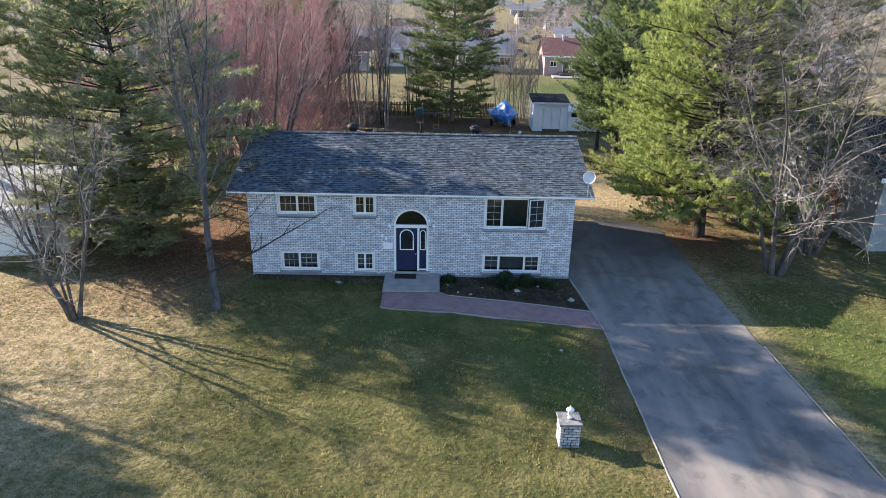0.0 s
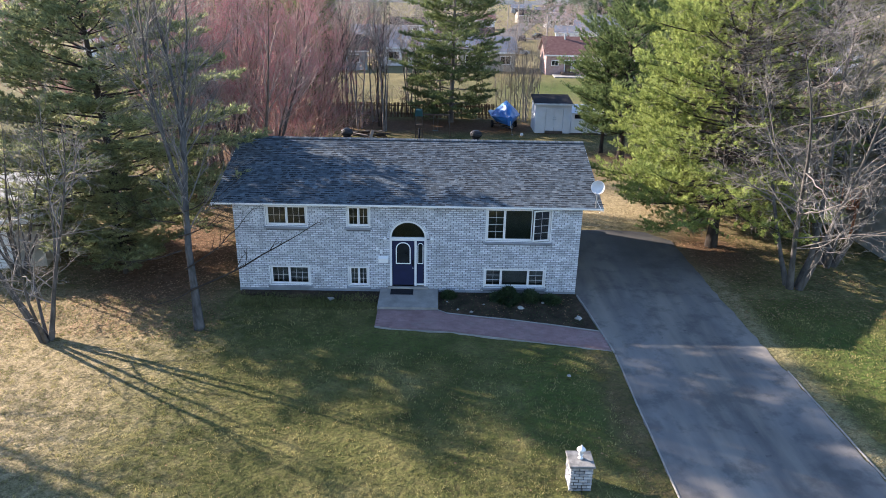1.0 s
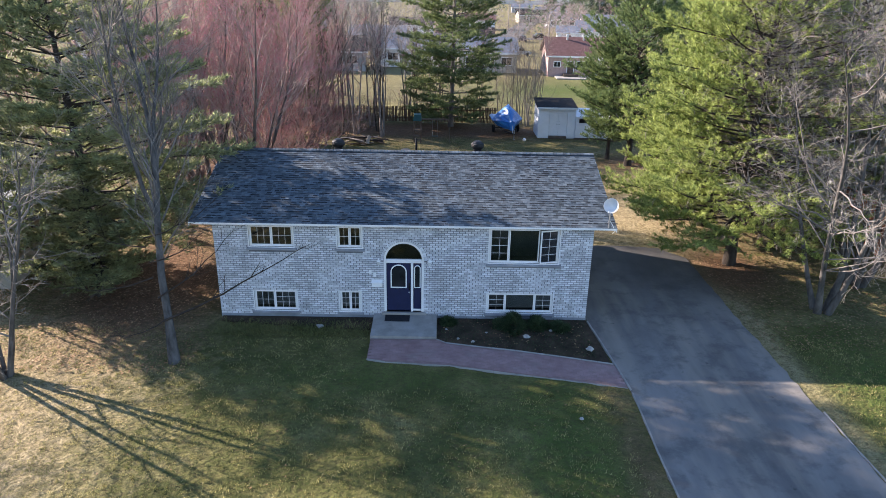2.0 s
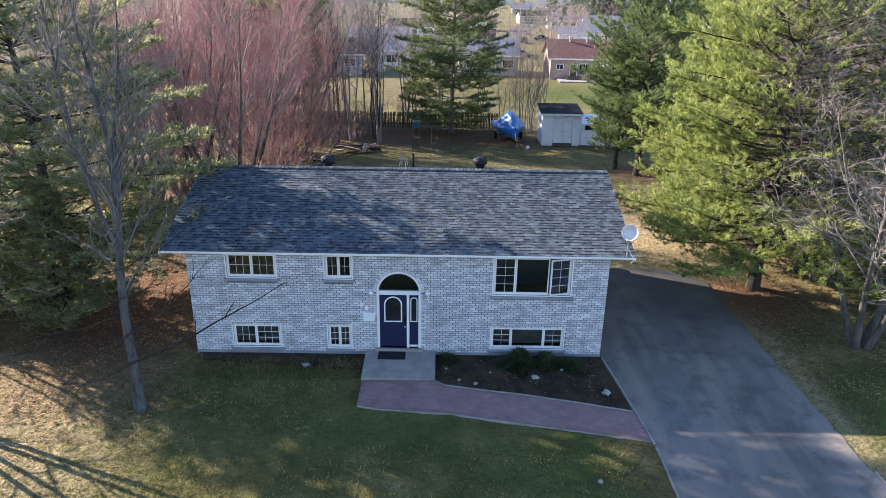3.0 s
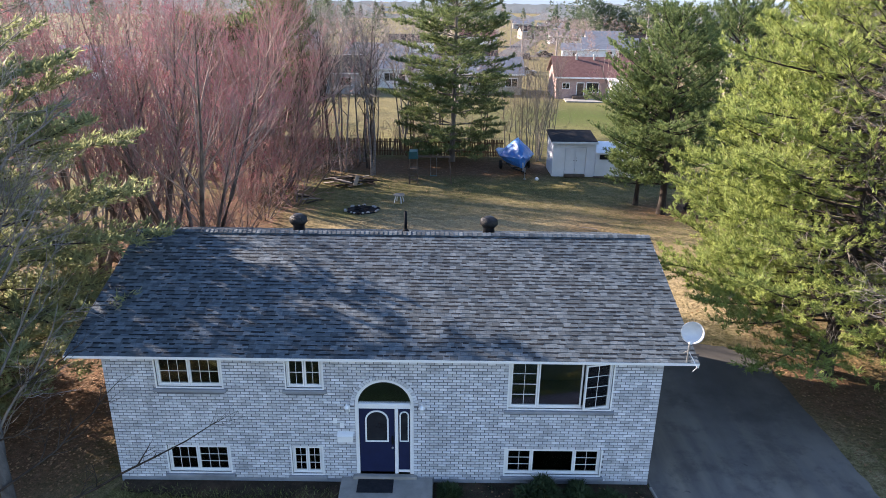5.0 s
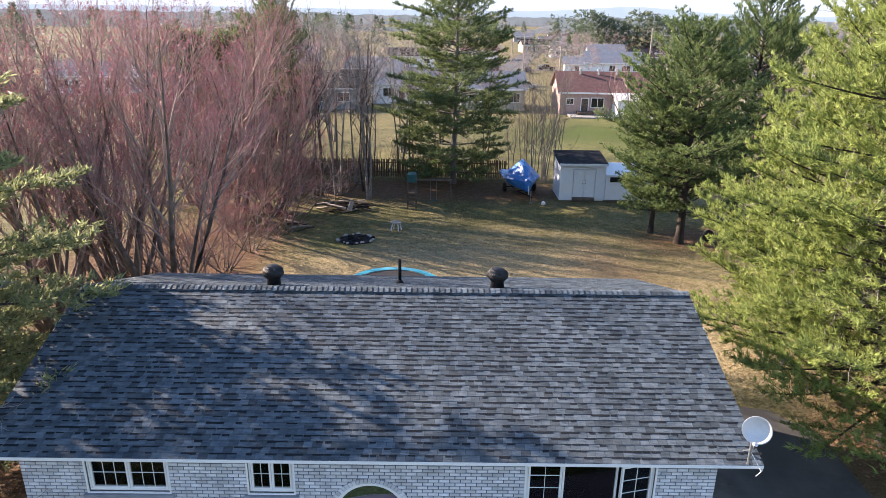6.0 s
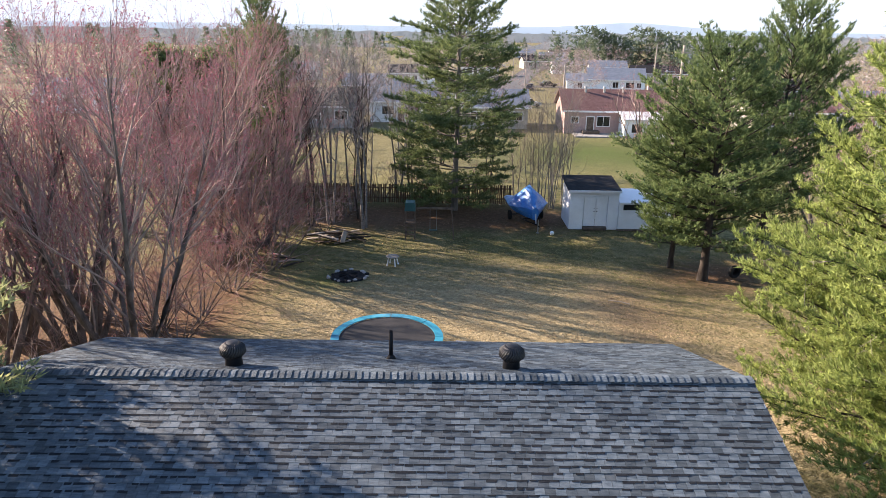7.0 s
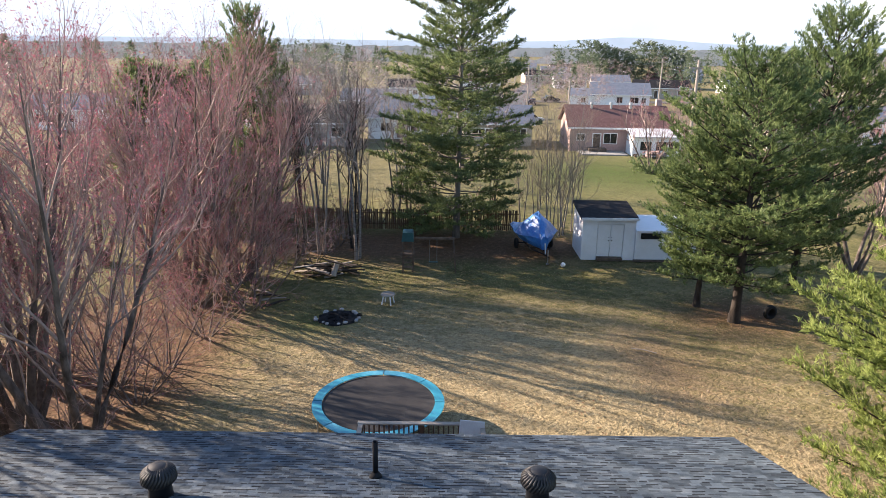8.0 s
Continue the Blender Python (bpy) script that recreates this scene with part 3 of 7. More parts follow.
def build_walls():
    rects = list(OPENINGS.values()) + [DOOR]
    xs = sorted({0, HW, *[v for r in rects for v in r[:2]]})
    zs = sorted({0.10, SOFFIT, 2.98, *[v for r in rects for v in r[2:]]})
    g = Geo()
    for x0, x1 in zip(xs[:-1], xs[1:]):
        for z0, z1 in zip(zs[:-1], zs[1:]):
            cx, cz = (x0 + x1) / 2, (z0 + z1) / 2
            if any(r[0] < cx < r[1] and r[2] < cz < r[3] for r in rects):
                continue
            if DOOR[0] < cx < DOOR[1] and DOOR[3] < cz < 2.98:
                continue
            g.box(x0, 0, z0, x1, 0.22, z1)
    arc = [(ARCH_X + ARCH_R * math.cos(a), DOOR[3] + ARCH_R * math.sin(a)) for a in np.linspace(0, math.pi, 25)]
    for (xa, za), (xb, zb) in zip(arc[:-1], arc[1:]):
        g.prism([(xb, zb), (xa, za), (xa, 2.98), (xb, 2.98)], 0, 0.22, "y")
    front = part("front_wall", g.weld(), MORTAR, house, "painted brick front wall with grey joints")
    side = part("east_wall", Geo().box(HW - 0.22, 0.22, 0.1, HW, HD, SOFFIT).prism([(0.22, SOFFIT), (HD, SOFFIT), (RIDGE_Y, RIDGE_Z - 0.12)], HW - 0.2, HW - 0.02, "x"), BRICKS, house)
    part("west_wall", Geo().box(0, 0.22, 0.1, 0.22, HD, SOFFIT).prism([(0.22, SOFFIT), (HD, SOFFIT), (RIDGE_Y, RIDGE_Z - 0.12)], 0.02, 0.2, "x"), BRICKS, house)
    part("back_wall", Geo().box(0.22, HD - 0.22, 0.1, HW - 0.22, HD, SOFFIT), BEIGE_SIDING, house)
    part("foundation", Geo().box(-0.015, -0.015, -0.3, HW + 0.015, 0.2, 0.10, 0.01).box(-0.015, 0.2, -0.3, 0.2, HD, 0.10).box(HW - 0.2, 0.2, -0.3, HW + 0.015, HD, 0.10).box(0.2, HD - 0.2, -0.3, HW - 0.2, HD + 0.01, 0.10), SILL, house)
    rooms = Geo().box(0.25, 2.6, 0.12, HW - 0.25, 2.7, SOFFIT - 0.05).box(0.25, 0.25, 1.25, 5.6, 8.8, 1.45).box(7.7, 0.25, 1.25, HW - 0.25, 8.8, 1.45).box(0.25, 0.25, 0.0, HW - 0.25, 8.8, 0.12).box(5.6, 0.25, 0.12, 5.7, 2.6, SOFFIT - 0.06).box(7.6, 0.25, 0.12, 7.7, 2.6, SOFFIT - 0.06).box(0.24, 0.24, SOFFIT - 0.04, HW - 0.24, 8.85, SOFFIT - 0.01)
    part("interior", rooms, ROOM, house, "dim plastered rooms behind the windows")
    return front


front_wall = build_walls()


def build_window(key, lites, blinds=(), open_sash=False):
    """A white vinyl window of several lites: (share of width, columns, rows of muntins)."""
    x0, x1, z0, z1 = OPENINGS[key]
    win = part("window", Geo().box(x0, 0.03, z0, x1, 0.12, z0 + 0.036, 0.006).box(x0, 0.03, z1 - 0.036, x1, 0.12, z1, 0.006).box(x0, 0.03, z0 + 0.036, x0 + 0.036, 0.12, z1 - 0.036, 0.006).box(x1 - 0.036, 0.03, z0 + 0.036, x1, 0.12, z1 - 0.036, 0.006), WHITE, house, "white vinyl window with grilles")
    part("trim", Geo().box(x0 - 0.034, -0.025, z0 - 0.03, x0, 0.02, z1).box(x1, -0.025, z0 - 0.03, x1 + 0.034, 0.02, z1).box(x0, -0.025, z0 - 0.03, x1, 0.02, z0), WHITE, win)
    part("window_sill", Geo().box(x0 - 0.10, -0.09, z0 - 0.115, x1 + 0.10, 0.02, z0 - 0.033, 0.012), SILL, win, "grey concrete sill")
    total, x = sum(s for s, _, _ in lites), x0 + 0.036
    width = x1 - x0 - 0.072
    for i, (s, cols, rows) in enumerate(lites):
        a, b = x, x + width * s / total
        x = b
        fr = 0.044
        za, zb = z0 + 0.036, z1 - 0.036
        hinge = pose(b, 0.045, 0, 0, 0, 14) @ pose(-b, -0.045, 0) if open_sash and i == len(lites) - 1 else Matrix()
        part("sash", Geo().box(a + 0.004, 0.035, za, b - 0.004, 0.095, za + fr, 0.004, hinge).box(a + 0.004, 0.035, zb - fr, b - 0.004, 0.095, zb, 0.004, hinge).box(a + 0.004, 0.035, za + fr, a + fr, 0.095, zb - fr, 0.004, hinge).box(b - fr, 0.035, za + fr, b - 0.004, 0.095, zb - fr, 0.004, hinge), WHITE, win)
        pane = part("pane", Geo().box(a + fr, 0.062, za + fr, b - fr, 0.070, zb - fr, 0, hinge), GLASS, win)
        pane.visible_shadow = False
        if cols * rows > 1:
            g = Geo()
            for c in range(1, cols):
                xc = a + fr + (b - a - 2 * fr) * c / cols
                g.box(xc - 0.0045, 0.050, za + fr, xc + 0.0045, 0.060, zb - fr, 0, hinge)
            for r in range(1, rows):
                zc = za + fr + (zb - za - 2 * fr) * r / rows
                g.box(a + fr, 0.048, zc - 0.0045, b - fr, 0.0615, zc + 0.0045, 0, hinge)
            part("grille", g, WHITE, win)
        if blinds and i in blinds:
            g = Geo()
            for k in range(14):
                z = za + 0.12 + k * (zb - za - 0.16) / 14
                g.box(a + fr, 0.0, 0, b - fr, 0.03, 0.004, 0, pose(0, 0.11, z, 35))
            part("blind", g, BLIND, win, "half-closed horizontal blind")
    return win


build_window("w1", [(1, 3, 2), (1, 3, 2)])
build_window("w2", [(1, 2, 2), (1, 2, 2)])
build_window("w3", [(0.8, 2, 4), (1.3, 1, 1), (0.8, 2, 4)], open_sash=True)
build_window("w4", [(1, 3, 2), (1.1, 3, 3)], blinds=(0, 1))
build_window("w5", [(1, 2, 3), (1, 2, 3)], blinds=(0, 1))
build_window("w6", [(0.75, 2, 3), (1.3, 1, 1), (0.75, 2, 3)], blinds=(0, 1, 2))


def arch_ring(cx, cz, r0, r1, y0, y1, legs=0.0, k=20):
    """A half ring with optional straight legs below, as one closed moulding."""
    outer = [(cx + r1 * math.cos(a), cz + r1 * math.sin(a)) for a in np.linspace(0, math.pi, k)]
    inner = [(cx + r0 * math.cos(a), cz + r0 * math.sin(a)) for a in np.linspace(0, math.pi, k)]
    if legs:
        outer = [(cx + r1, cz - legs)] + outer + [(cx - r1, cz - legs)]
        inner = [(cx + r0, cz - legs)] + inner + [(cx - r0, cz - legs)]
    g = Geo()
    for i in range(len(outer) - 1):
        g.prism([outer[i], outer[i + 1], inner[i + 1], inner[i]], y0, y1, "y")
    if legs:
        g.box(cx - r1, y0, cz - legs - (r1 - r0), cx + r1, y1, cz - legs)
    return g


def build_door():
    x0, x1, z0, z1 = DOOR
    frame_ = arch_ring(ARCH_X, z1, ARCH_R - 0.075, ARCH_R - 0.002, 0.01, 0.14)
    frame_.box(x0 + 0.002, 0.01, z0, x0 + 0.09, 0.14, z1).box(x1 - 0.09, 0.01, z0, x1 - 0.002, 0.14, z1).box(x0 + 0.09, 0.005, z1 - 0.10, x1 - 0.09, 0.14, z1 + 0.03, 0.006).box(6.90, 0.012, z0, 6.985, 0.14, z1 - 0.10, 0.005)
    door = part("front_door", frame_, WHITE, house, "navy blue door with arched glass in a white frame")
    fan = [(ARCH_X + (ARCH_R - 0.08) * math.cos(a), z1 + 0.03 + (ARCH_R - 0.11) * math.sin(a)) for a in np.linspace(0, math.pi, 21)]
    part("fanlight", Geo().prism(fan, 0.07, 0.078, "y"), GLASS, door, "dark half-round fanlight").visible_shadow = False
    part("door_leaf", Geo().box(x0 + 0.095, 0.05, z0 + 0.03, 6.895, 0.10, z1 - 0.105, 0.006), NAVY, door, "navy blue steel door leaf")
    part("side_panel", Geo().box(6.99, 0.055, z0 + 0.10, x1 - 0.095, 0.10, z1 - 0.105, 0.006), NAVY, door, "navy blue sidelight panel")
    part("kick_rail", Geo().box(6.99, 0.04, z0 + 0.03, x1 - 0.095, 0.10, z0 + 0.095), WHITE, door)
    cx = (x0 + 0.095 + 6.895) / 2
    part("door_glass_trim", arch_ring(cx, 1.80, 0.25, 0.29, 0.03, 0.052, 0.58), WHITE, door)
    glass = [(cx + 0.25 * math.cos(a), 1.80 + 0.25 * math.sin(a)) for a in np.linspace(0, math.pi, 15)] + [(cx - 0.25, 1.22), (cx + 0.25, 1.22)]
    part("door_glass", Geo().prism(glass, 0.038, 0.048, "y"), WINDOW_DARK, door, "dark arched door glass")
    sx = (6.99 + x1 - 0.095) / 2
    part("side_glass_trim", arch_ring(sx, 1.95, 0.085, 0.115, 0.035, 0.057, 0.73), WHITE, door)
    glass = [(sx + 0.085 * math.cos(a), 1.95 + 0.085 * math.sin(a)) for a in np.linspace(0, math.pi, 11)] + [(sx - 0.085, 1.22), (sx + 0.085, 1.22)]
    part("side_glass", Geo().prism(glass, 0.043, 0.053, "y"), WINDOW_DARK, door)
    part("door_handle", Geo().tube([(6.84, 0.05, 1.30), (6.84, 0.0, 1.28), (6.84, -0.01, 1.20), (6.84, 0.05, 1.14)], 0.016).box(6.815, 0.035, 1.10, 6.865, 0.05, 1.36, 0.008), BLACK, door, "dark curved pull handle")
    part("lock", Geo().lathe([(0.03, 0), (0.03, 0.02), (0.012, 0.03)], 12, pose(6.84, 0.05, 1.00, 90)), STEEL, door)
    part("threshold", Geo().box(x0 - 0.08, -0.12, 0.15, x1 + 0.08, 0.16, z0, 0.012), CONCRETE, door, "worn concrete sill")


build_door()


def build_roof():
    """Two slopes with overhang, fascia, gutter line and soffit."""
    x0, x1 = -GABLE_OUT, HW + GABLE_OUT
    t = 0.10
    front = [(-EAVE_OUT, EAVE_Z - 0.03), (RIDGE_Y, RIDGE_Z - 0.03), (RIDGE_Y, RIDGE_Z - t - 0.06), (-EAVE_OUT, EAVE_Z - t)]
    yb = BACK_Y
    back = [(yb, BACK_Z - 0.03), (yb, BACK_Z - t), (RIDGE_Y, RIDGE_Z - t - 0.06), (RIDGE_Y, RIDGE_Z - 0.03)]
    roof = part("roof", Geo().prism(front, x0, x1, "x").prism(back, x0, x1, "x"), FELT, house, "grey architectural shingle roof with tabs of mixed tone")
    fascia = Geo().box(x0 - 0.02, -EAVE_OUT - 0.03, EAVE_Z - 0.085, x1 + 0.02, -EAVE_OUT - 0.004, EAVE_Z - 0.018, 0.004).box(x0 - 0.02, yb + 0.004, BACK_Z - 0.14, x1 + 0.02, yb + 0.018, BACK_Z - 0.03, 0.004)
    for x in (x0 - 0.022, x1 + 0.002):
        fascia.prism([(-EAVE_OUT, EAVE_Z - 0.16), (-EAVE_OUT, EAVE_Z - 0.02), (RIDGE_Y, RIDGE_Z - 0.02), (RIDGE_Y, RIDGE_Z - 0.16)], x, x + 0.02, "x")
        fascia.prism([(yb, BACK_Z - 0.02), (yb, BACK_Z - 0.16), (RIDGE_Y, RIDGE_Z - 0.16), (RIDGE_Y, RIDGE_Z - 0.02)], x, x + 0.02, "x")
    part("fascia", fascia, WHITE, house, "white aluminium fascia and drip edge")
    for a, b in ((-EAVE_OUT, 0.0), (HD, yb)):
        part("soffit", Geo().box(x0, a, SOFFIT, x1, b, SOFFIT + 0.02), WHITE_OLD, house)
    return roof


roof = build_roof()


def shingle_mesh(w, run, sag):
    """One tab: a thin wedge, thicker at its lower edge, whose local x runs along the eave and y up the slope."""
    h = 0.013
    v = [(0, 0, 0), (w, 0, 0), (w, run, -0.004), (0, run, -0.004), (0, sag, h), (w, 0, h), (w, run, 0.003), (0, run, 0.003)]
    return v, [(0, 1, 5, 4), (1, 2, 6, 5), (3, 0, 4, 7), (4, 5, 6, 7), (0, 3, 2, 1)]


def build_shingles():
    slope = math.atan2(RIDGE_Z - EAVE_Z, RIDGE_Y + EAVE_OUT)
    length = math.hypot(RIDGE_Z - EAVE_Z, RIDGE_Y + EAVE_OUT)
    exposure, tab = 0.1435, 0.175
    rnd = random.Random(11)
    x0, x1 = -GABLE_OUT - 0.02, HW + GABLE_OUT + 0.02
    shapes = []
    for i in range(6):
        g = Geo()
        v, f = shingle_mesh(tab - 0.006, exposure + 0.03, rnd.uniform(-0.004, 0.004))
        shapes.append(g.add(v, f).mesh("shingle", SHINGLE))
    dark = Geo()
    singles = 0
    for face in (0, 1):
        rest = Geo()
        if face == 0:
            base = Matrix.Translation((0, -EAVE_OUT - 0.02, EAVE_Z - 0.024)) @ Matrix.Rotation(slope, 4, "X")
        else:
            length = math.hypot(RIDGE_Z - BACK_Z, BACK_Y - RIDGE_Y)
            base = Matrix.Translation((HW, BACK_Y + 0.02, BACK_Z - 0.024)) @ Matrix.Rotation(math.pi, 4, "Z") @ Matrix.Rotation(slope, 4, "X")
        rows = int(length / exposure) + 1
        for r in range(rows):
            s = r * exposure
            run = min(exposure + 0.03, length + 0.02 - s)
            if run < 0.03:
                continue
            x = x0 - (r * 0.083 + rnd.uniform(-0.03, 0.03)) % tab
            while x < x1:
                a, b = max(x, x0), min(x + tab - 0.006, x1)
                if b - a > 0.02:
                    lift = rnd.uniform(0, 0.004)
                    at = base @ Matrix.Translation((a, s, 0.004 + lift))
                    if face == 0 and 5.2 < a < 9.2 and 18 <= r <= 38 and b - a > tab - 0.01 and run > exposure and singles < 290:
                        ob = new("shingle", shapes[rnd.randrange(6)])
                        ob.parent = roof
                        ob.matrix_basis = at
                        singles += 1
                    else:
                        v, f = shingle_mesh(b - a, run, rnd.uniform(-0.004, 0.004))
                        rest.add(v, f, at)
                    # dark dash: granule tone and the shadow line under the next course, as colour
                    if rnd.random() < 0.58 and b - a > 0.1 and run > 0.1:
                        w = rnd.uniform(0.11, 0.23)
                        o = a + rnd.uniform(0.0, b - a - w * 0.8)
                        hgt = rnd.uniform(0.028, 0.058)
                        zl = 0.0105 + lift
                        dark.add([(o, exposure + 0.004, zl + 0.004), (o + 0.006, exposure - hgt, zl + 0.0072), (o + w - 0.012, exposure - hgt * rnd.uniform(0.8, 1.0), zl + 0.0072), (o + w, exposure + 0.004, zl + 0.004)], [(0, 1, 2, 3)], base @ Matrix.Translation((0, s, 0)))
                x += tab
        part("shingle_field", rest, SHINGLES, roof, kind="stuff")
    part("shadow_line_band", dark, SHINGLE_DARK, roof, kind="stuff")
    cap = Geo()
    pitch = math.tan(slope)
    x = x0
    while x < x1 - 0.05:
        w = 0.15
        lift = rnd.uniform(0.0, 0.008)
        a, b = 0.032 + lift, 0.014
        lean = rnd.uniform(-0.008, 0.008)
        ys = (-0.15 + lean, -0.03, 0.03, 0.15 + lean)
        v = [(xx, RIDGE_Y + yy, RIDGE_Z + hh - pitch * max(0.0, abs(yy) - 0.02)) for xx, hh in ((x, b), (x + w, a)) for yy in ys]
        v += [(xx, yy, zz - 0.012) for xx, yy, zz in v]
        cap.add(v, [(0, 1, 5, 4), (1, 2, 6, 5), (2, 3, 7, 6), (4, 5, 13, 12), (5, 6, 14, 13), (6, 7, 15, 14), (0, 4, 12, 8), (3, 11, 15, 7)])
        x += 0.135
    part("ridge_cap", cap, SHINGLES, roof, "overlapping ridge cap shingles", kind="stuff")


def build_bricks():
    """Running-bond bricks proud of the mortar, trimmed round openings and the door's arch."""
    pitch, course = 0.2075, 0.0785
    rects = [(a - 0.036, b + 0.036, c - 0.12, d) for a, b, c, d in OPENINGS.values()] + [(DOOR[0] - 0.0, DOOR[1] + 0.0, 0.1, DOOR[3])]
    rnd = random.Random(5)
    shared = {}
    rest = Geo()
    singles = 0
    rows = int((SOFFIT - 0.11) / course)
    ring = ARCH_R + 0.115
    for r in range(rows):
        z = 0.108 + r * course
        zc = z + course / 2
        cuts = [(a, b) for a, b, c, d in rects if c - 0.02 < zc < d + 0.02]
        if zc > DOOR[3] - 0.02 and zc < DOOR[3] + ring:
            half = math.sqrt(max(0.0, ring ** 2 - (zc - DOOR[3]) ** 2))
            cuts.append((ARCH_X - half, ARCH_X + half))
        elif zc < DOOR[3] and zc > 0.12:
            cuts.append((DOOR[0] - 0.0, DOOR[1] + 0.0))
        free, spans = 0.0, []
        for a, b in sorted(cuts):
            if a > free:
                spans.append((free, a))
            free = max(free, b)
        spans.append((free, HW))
        x = -(r % 2) * pitch / 2 - rnd.uniform(0, 0.01)
        while x < HW:
            for a, b in spans:
                p, q = max(x, a), min(x + pitch - 0.020, b)
                if 0 < b - q < 0.055:
                    q = b
                if q - p < 0.03:
                    continue
                out = 0.016 + rnd.uniform(-0.004, 0.004)
                if q - p > pitch - 0.022 and 7.6 < p < 9.4 and 0.6 < z < 3.1 and singles < 290:
                    key = rnd.randrange(5)
                    if key not in shared:
                        shared[key] = Geo().box(0, 0, 0, pitch - 0.020, 0.03, course - 0.020, 0.004).mesh("brick", BRICK)
                    ob = new("brick", shared[key])
                    ob.parent = front_wall
                    ob.matrix_basis = pose(p, -out, z, 0, 0, rnd.uniform(-0.3, 0.3))
                    singles += 1
                else:
                    rest.box(p, -out, z + rnd.uniform(-0.001, 0.001), q, 0.012, z + course - 0.020)
            x += pitch
    part("brick_field", rest, BRICKS, front_wall, kind="stuff")
    arch = Geo()
    k = 31
    for i in range(k):
        a0, a1 = math.pi * (i + 0.09) / k, math.pi * (i + 0.91) / k
        q = [(ARCH_X + rr * math.cos(a), DOOR[3] + rr * math.sin(a)) for rr, a in ((ARCH_R + 0.004, a0), (ARCH_R + 0.105, a0), (ARCH_R + 0.105, a1), (ARCH_R + 0.004, a1))]
        arch.prism(q, -0.03, 0.01, "y")
    part("arch_bricks", arch, BRICKS, front_wall, "soldier bricks round the arch", kind="stuff")
    sides = Geo()
    for x in (-0.002, HW - 0.028):
        for r in range(rows):
            y = 0.013 - (r % 2) * 0.1
            while y < HD - 0.2:
                sides.box(x, max(y, 0.013), 0.108 + r * course, x + 0.03, y + pitch - 0.020, 0.108 + r * course + course - 0.020)
                y += pitch
    part("side_bricks", sides, BRICKS, house, "painted bricks of the gable walls", kind="stuff")


def build_house_fittings():
    step = Geo().prism([(0.0, 0.16), (-0.35, 0.155), (-1.6, 0.10), (-1.6, -0.2), (0.0, -0.2)], 5.56, 7.85, "x")
    single("front_step", step, CONCRETE, "sloping concrete pad before the front door", "step", kind="structure")
    single("door_mat", Geo().box(5.98, -0.60, 0.150, 6.87, -0.10, 0.170, 0.006, pose(0, 0, 0)), MAT_GREY, "dark grey door mat on the concrete step", "door mat")
    box = thing("mailbox", "white metal mailbox fixed to the brick wall", "mailbox", at=(5.50, -0.02, 1.27))
    part("body", Geo().box(0, -0.12, 0, 0.38, 0.0, 0.19, 0.012), WHITE, box)
    part("lid", Geo().prism([(-0.13, 0.17), (0.0, 0.235), (0.0, 0.25), (-0.14, 0.185)], -0.01, 0.39, "x"), WHITE, box)
    numbers = thing("house_number", "pale unreadable number plate bars on brick", "house number", at=(5.40, -0.02, 1.62))
    for k, (dx, dz) in enumerate(((0.0, 0.13), (0.16, 0.0))):
        part("bar", Geo().box(dx, -0.012, dz, dx + 0.10, 0, dz + 0.15, 0.004), WHITE_OLD, numbers)
    for x in (5.77, 7.57):
        lamp = thing("wall_lantern", "white coach lantern on the brick beside the door", "wall lamp", "lanterns by the front door", (x, -0.03, 2.12))
        part("back_plate", Geo().box(-0.05, -0.02, -0.02, 0.05, 0.015, 0.16, 0.01), WHITE, lamp)
        part("arm", Geo().tube([(0, -0.01, 0.02), (0, -0.08, -0.02), (0, -0.13, 0.02)], 0.012), WHITE, lamp)
        part("lantern_glass", Geo().lathe([(0.035, 0.03), (0.065, 0.17), (0.065, 0.175)], 6, pose(0, -0.13, 0)), DISH, lamp)
        part("cap", Geo().lathe([(0.085, 0.175), (0.05, 0.22), (0.012, 0.25), (0.012, 0.28), (0.004, 0.29)], 6, pose(0, -0.13, 0)), WHITE, lamp)
    for x in (3.72, 9.42):
        vent = thing("roof_ventilator", "black turbine roof ventilator behind the ridge", "roof vent", "turbine vents", (x, 5.2, RIDGE_Z - 0.29))
        part("collar", Geo().lathe([(0.185, -0.05), (0.17, 0.24), (0.175, 0.25)], 20), BLACK_GLOSS, vent, smooth=True)
        part("core", Geo().lathe([(0.16, 0.25), (0.20, 0.36), (0.17, 0.50)], 16), BLACK_GLOSS, vent, smooth=True)
        fins = Geo()
        for k in range(28):
            a = 2 * math.pi * k / 28
            fins.tube([(0.175 * math.cos(a), 0.175 * math.sin(a), 0.25), (0.245 * math.cos(a + 0.25), 0.245 * math.sin(a + 0.25), 0.34), (0.235 * math.cos(a + 0.5), 0.235 * math.sin(a + 0.5), 0.44), (0.12 * math.cos(a + 0.75), 0.12 * math.sin(a + 0.75), 0.545)], [0.016, 0.028, 0.028, 0.016], 4)
        part("turbine_head", fins, BLACK_GLOSS, vent, smooth=True, kind="stuff")
        part("crown", Geo().lathe([(0.20, 0.47), (0.17, 0.52), (0.11, 0.56), (0.02, 0.575)], 22), BLACK_GLOSS, vent, smooth=True)
    pipe = thing("vent_pipe", "black plumbing vent pipe on the back slope", "vent pipe", at=(6.88, 6.1, RIDGE_Z - 0.51))
    part("pipe", Geo().lathe([(0.045, -0.1), (0.045, 0.64), (0.035, 0.64), (0.035, 0.5)], 14), BLACK, pipe, smooth=True)
    part("flashing", Geo().lathe([(0.11, -0.02), (0.08, 0.03), (0.048, 0.07)], 14), RUBBER, pipe, smooth=True)
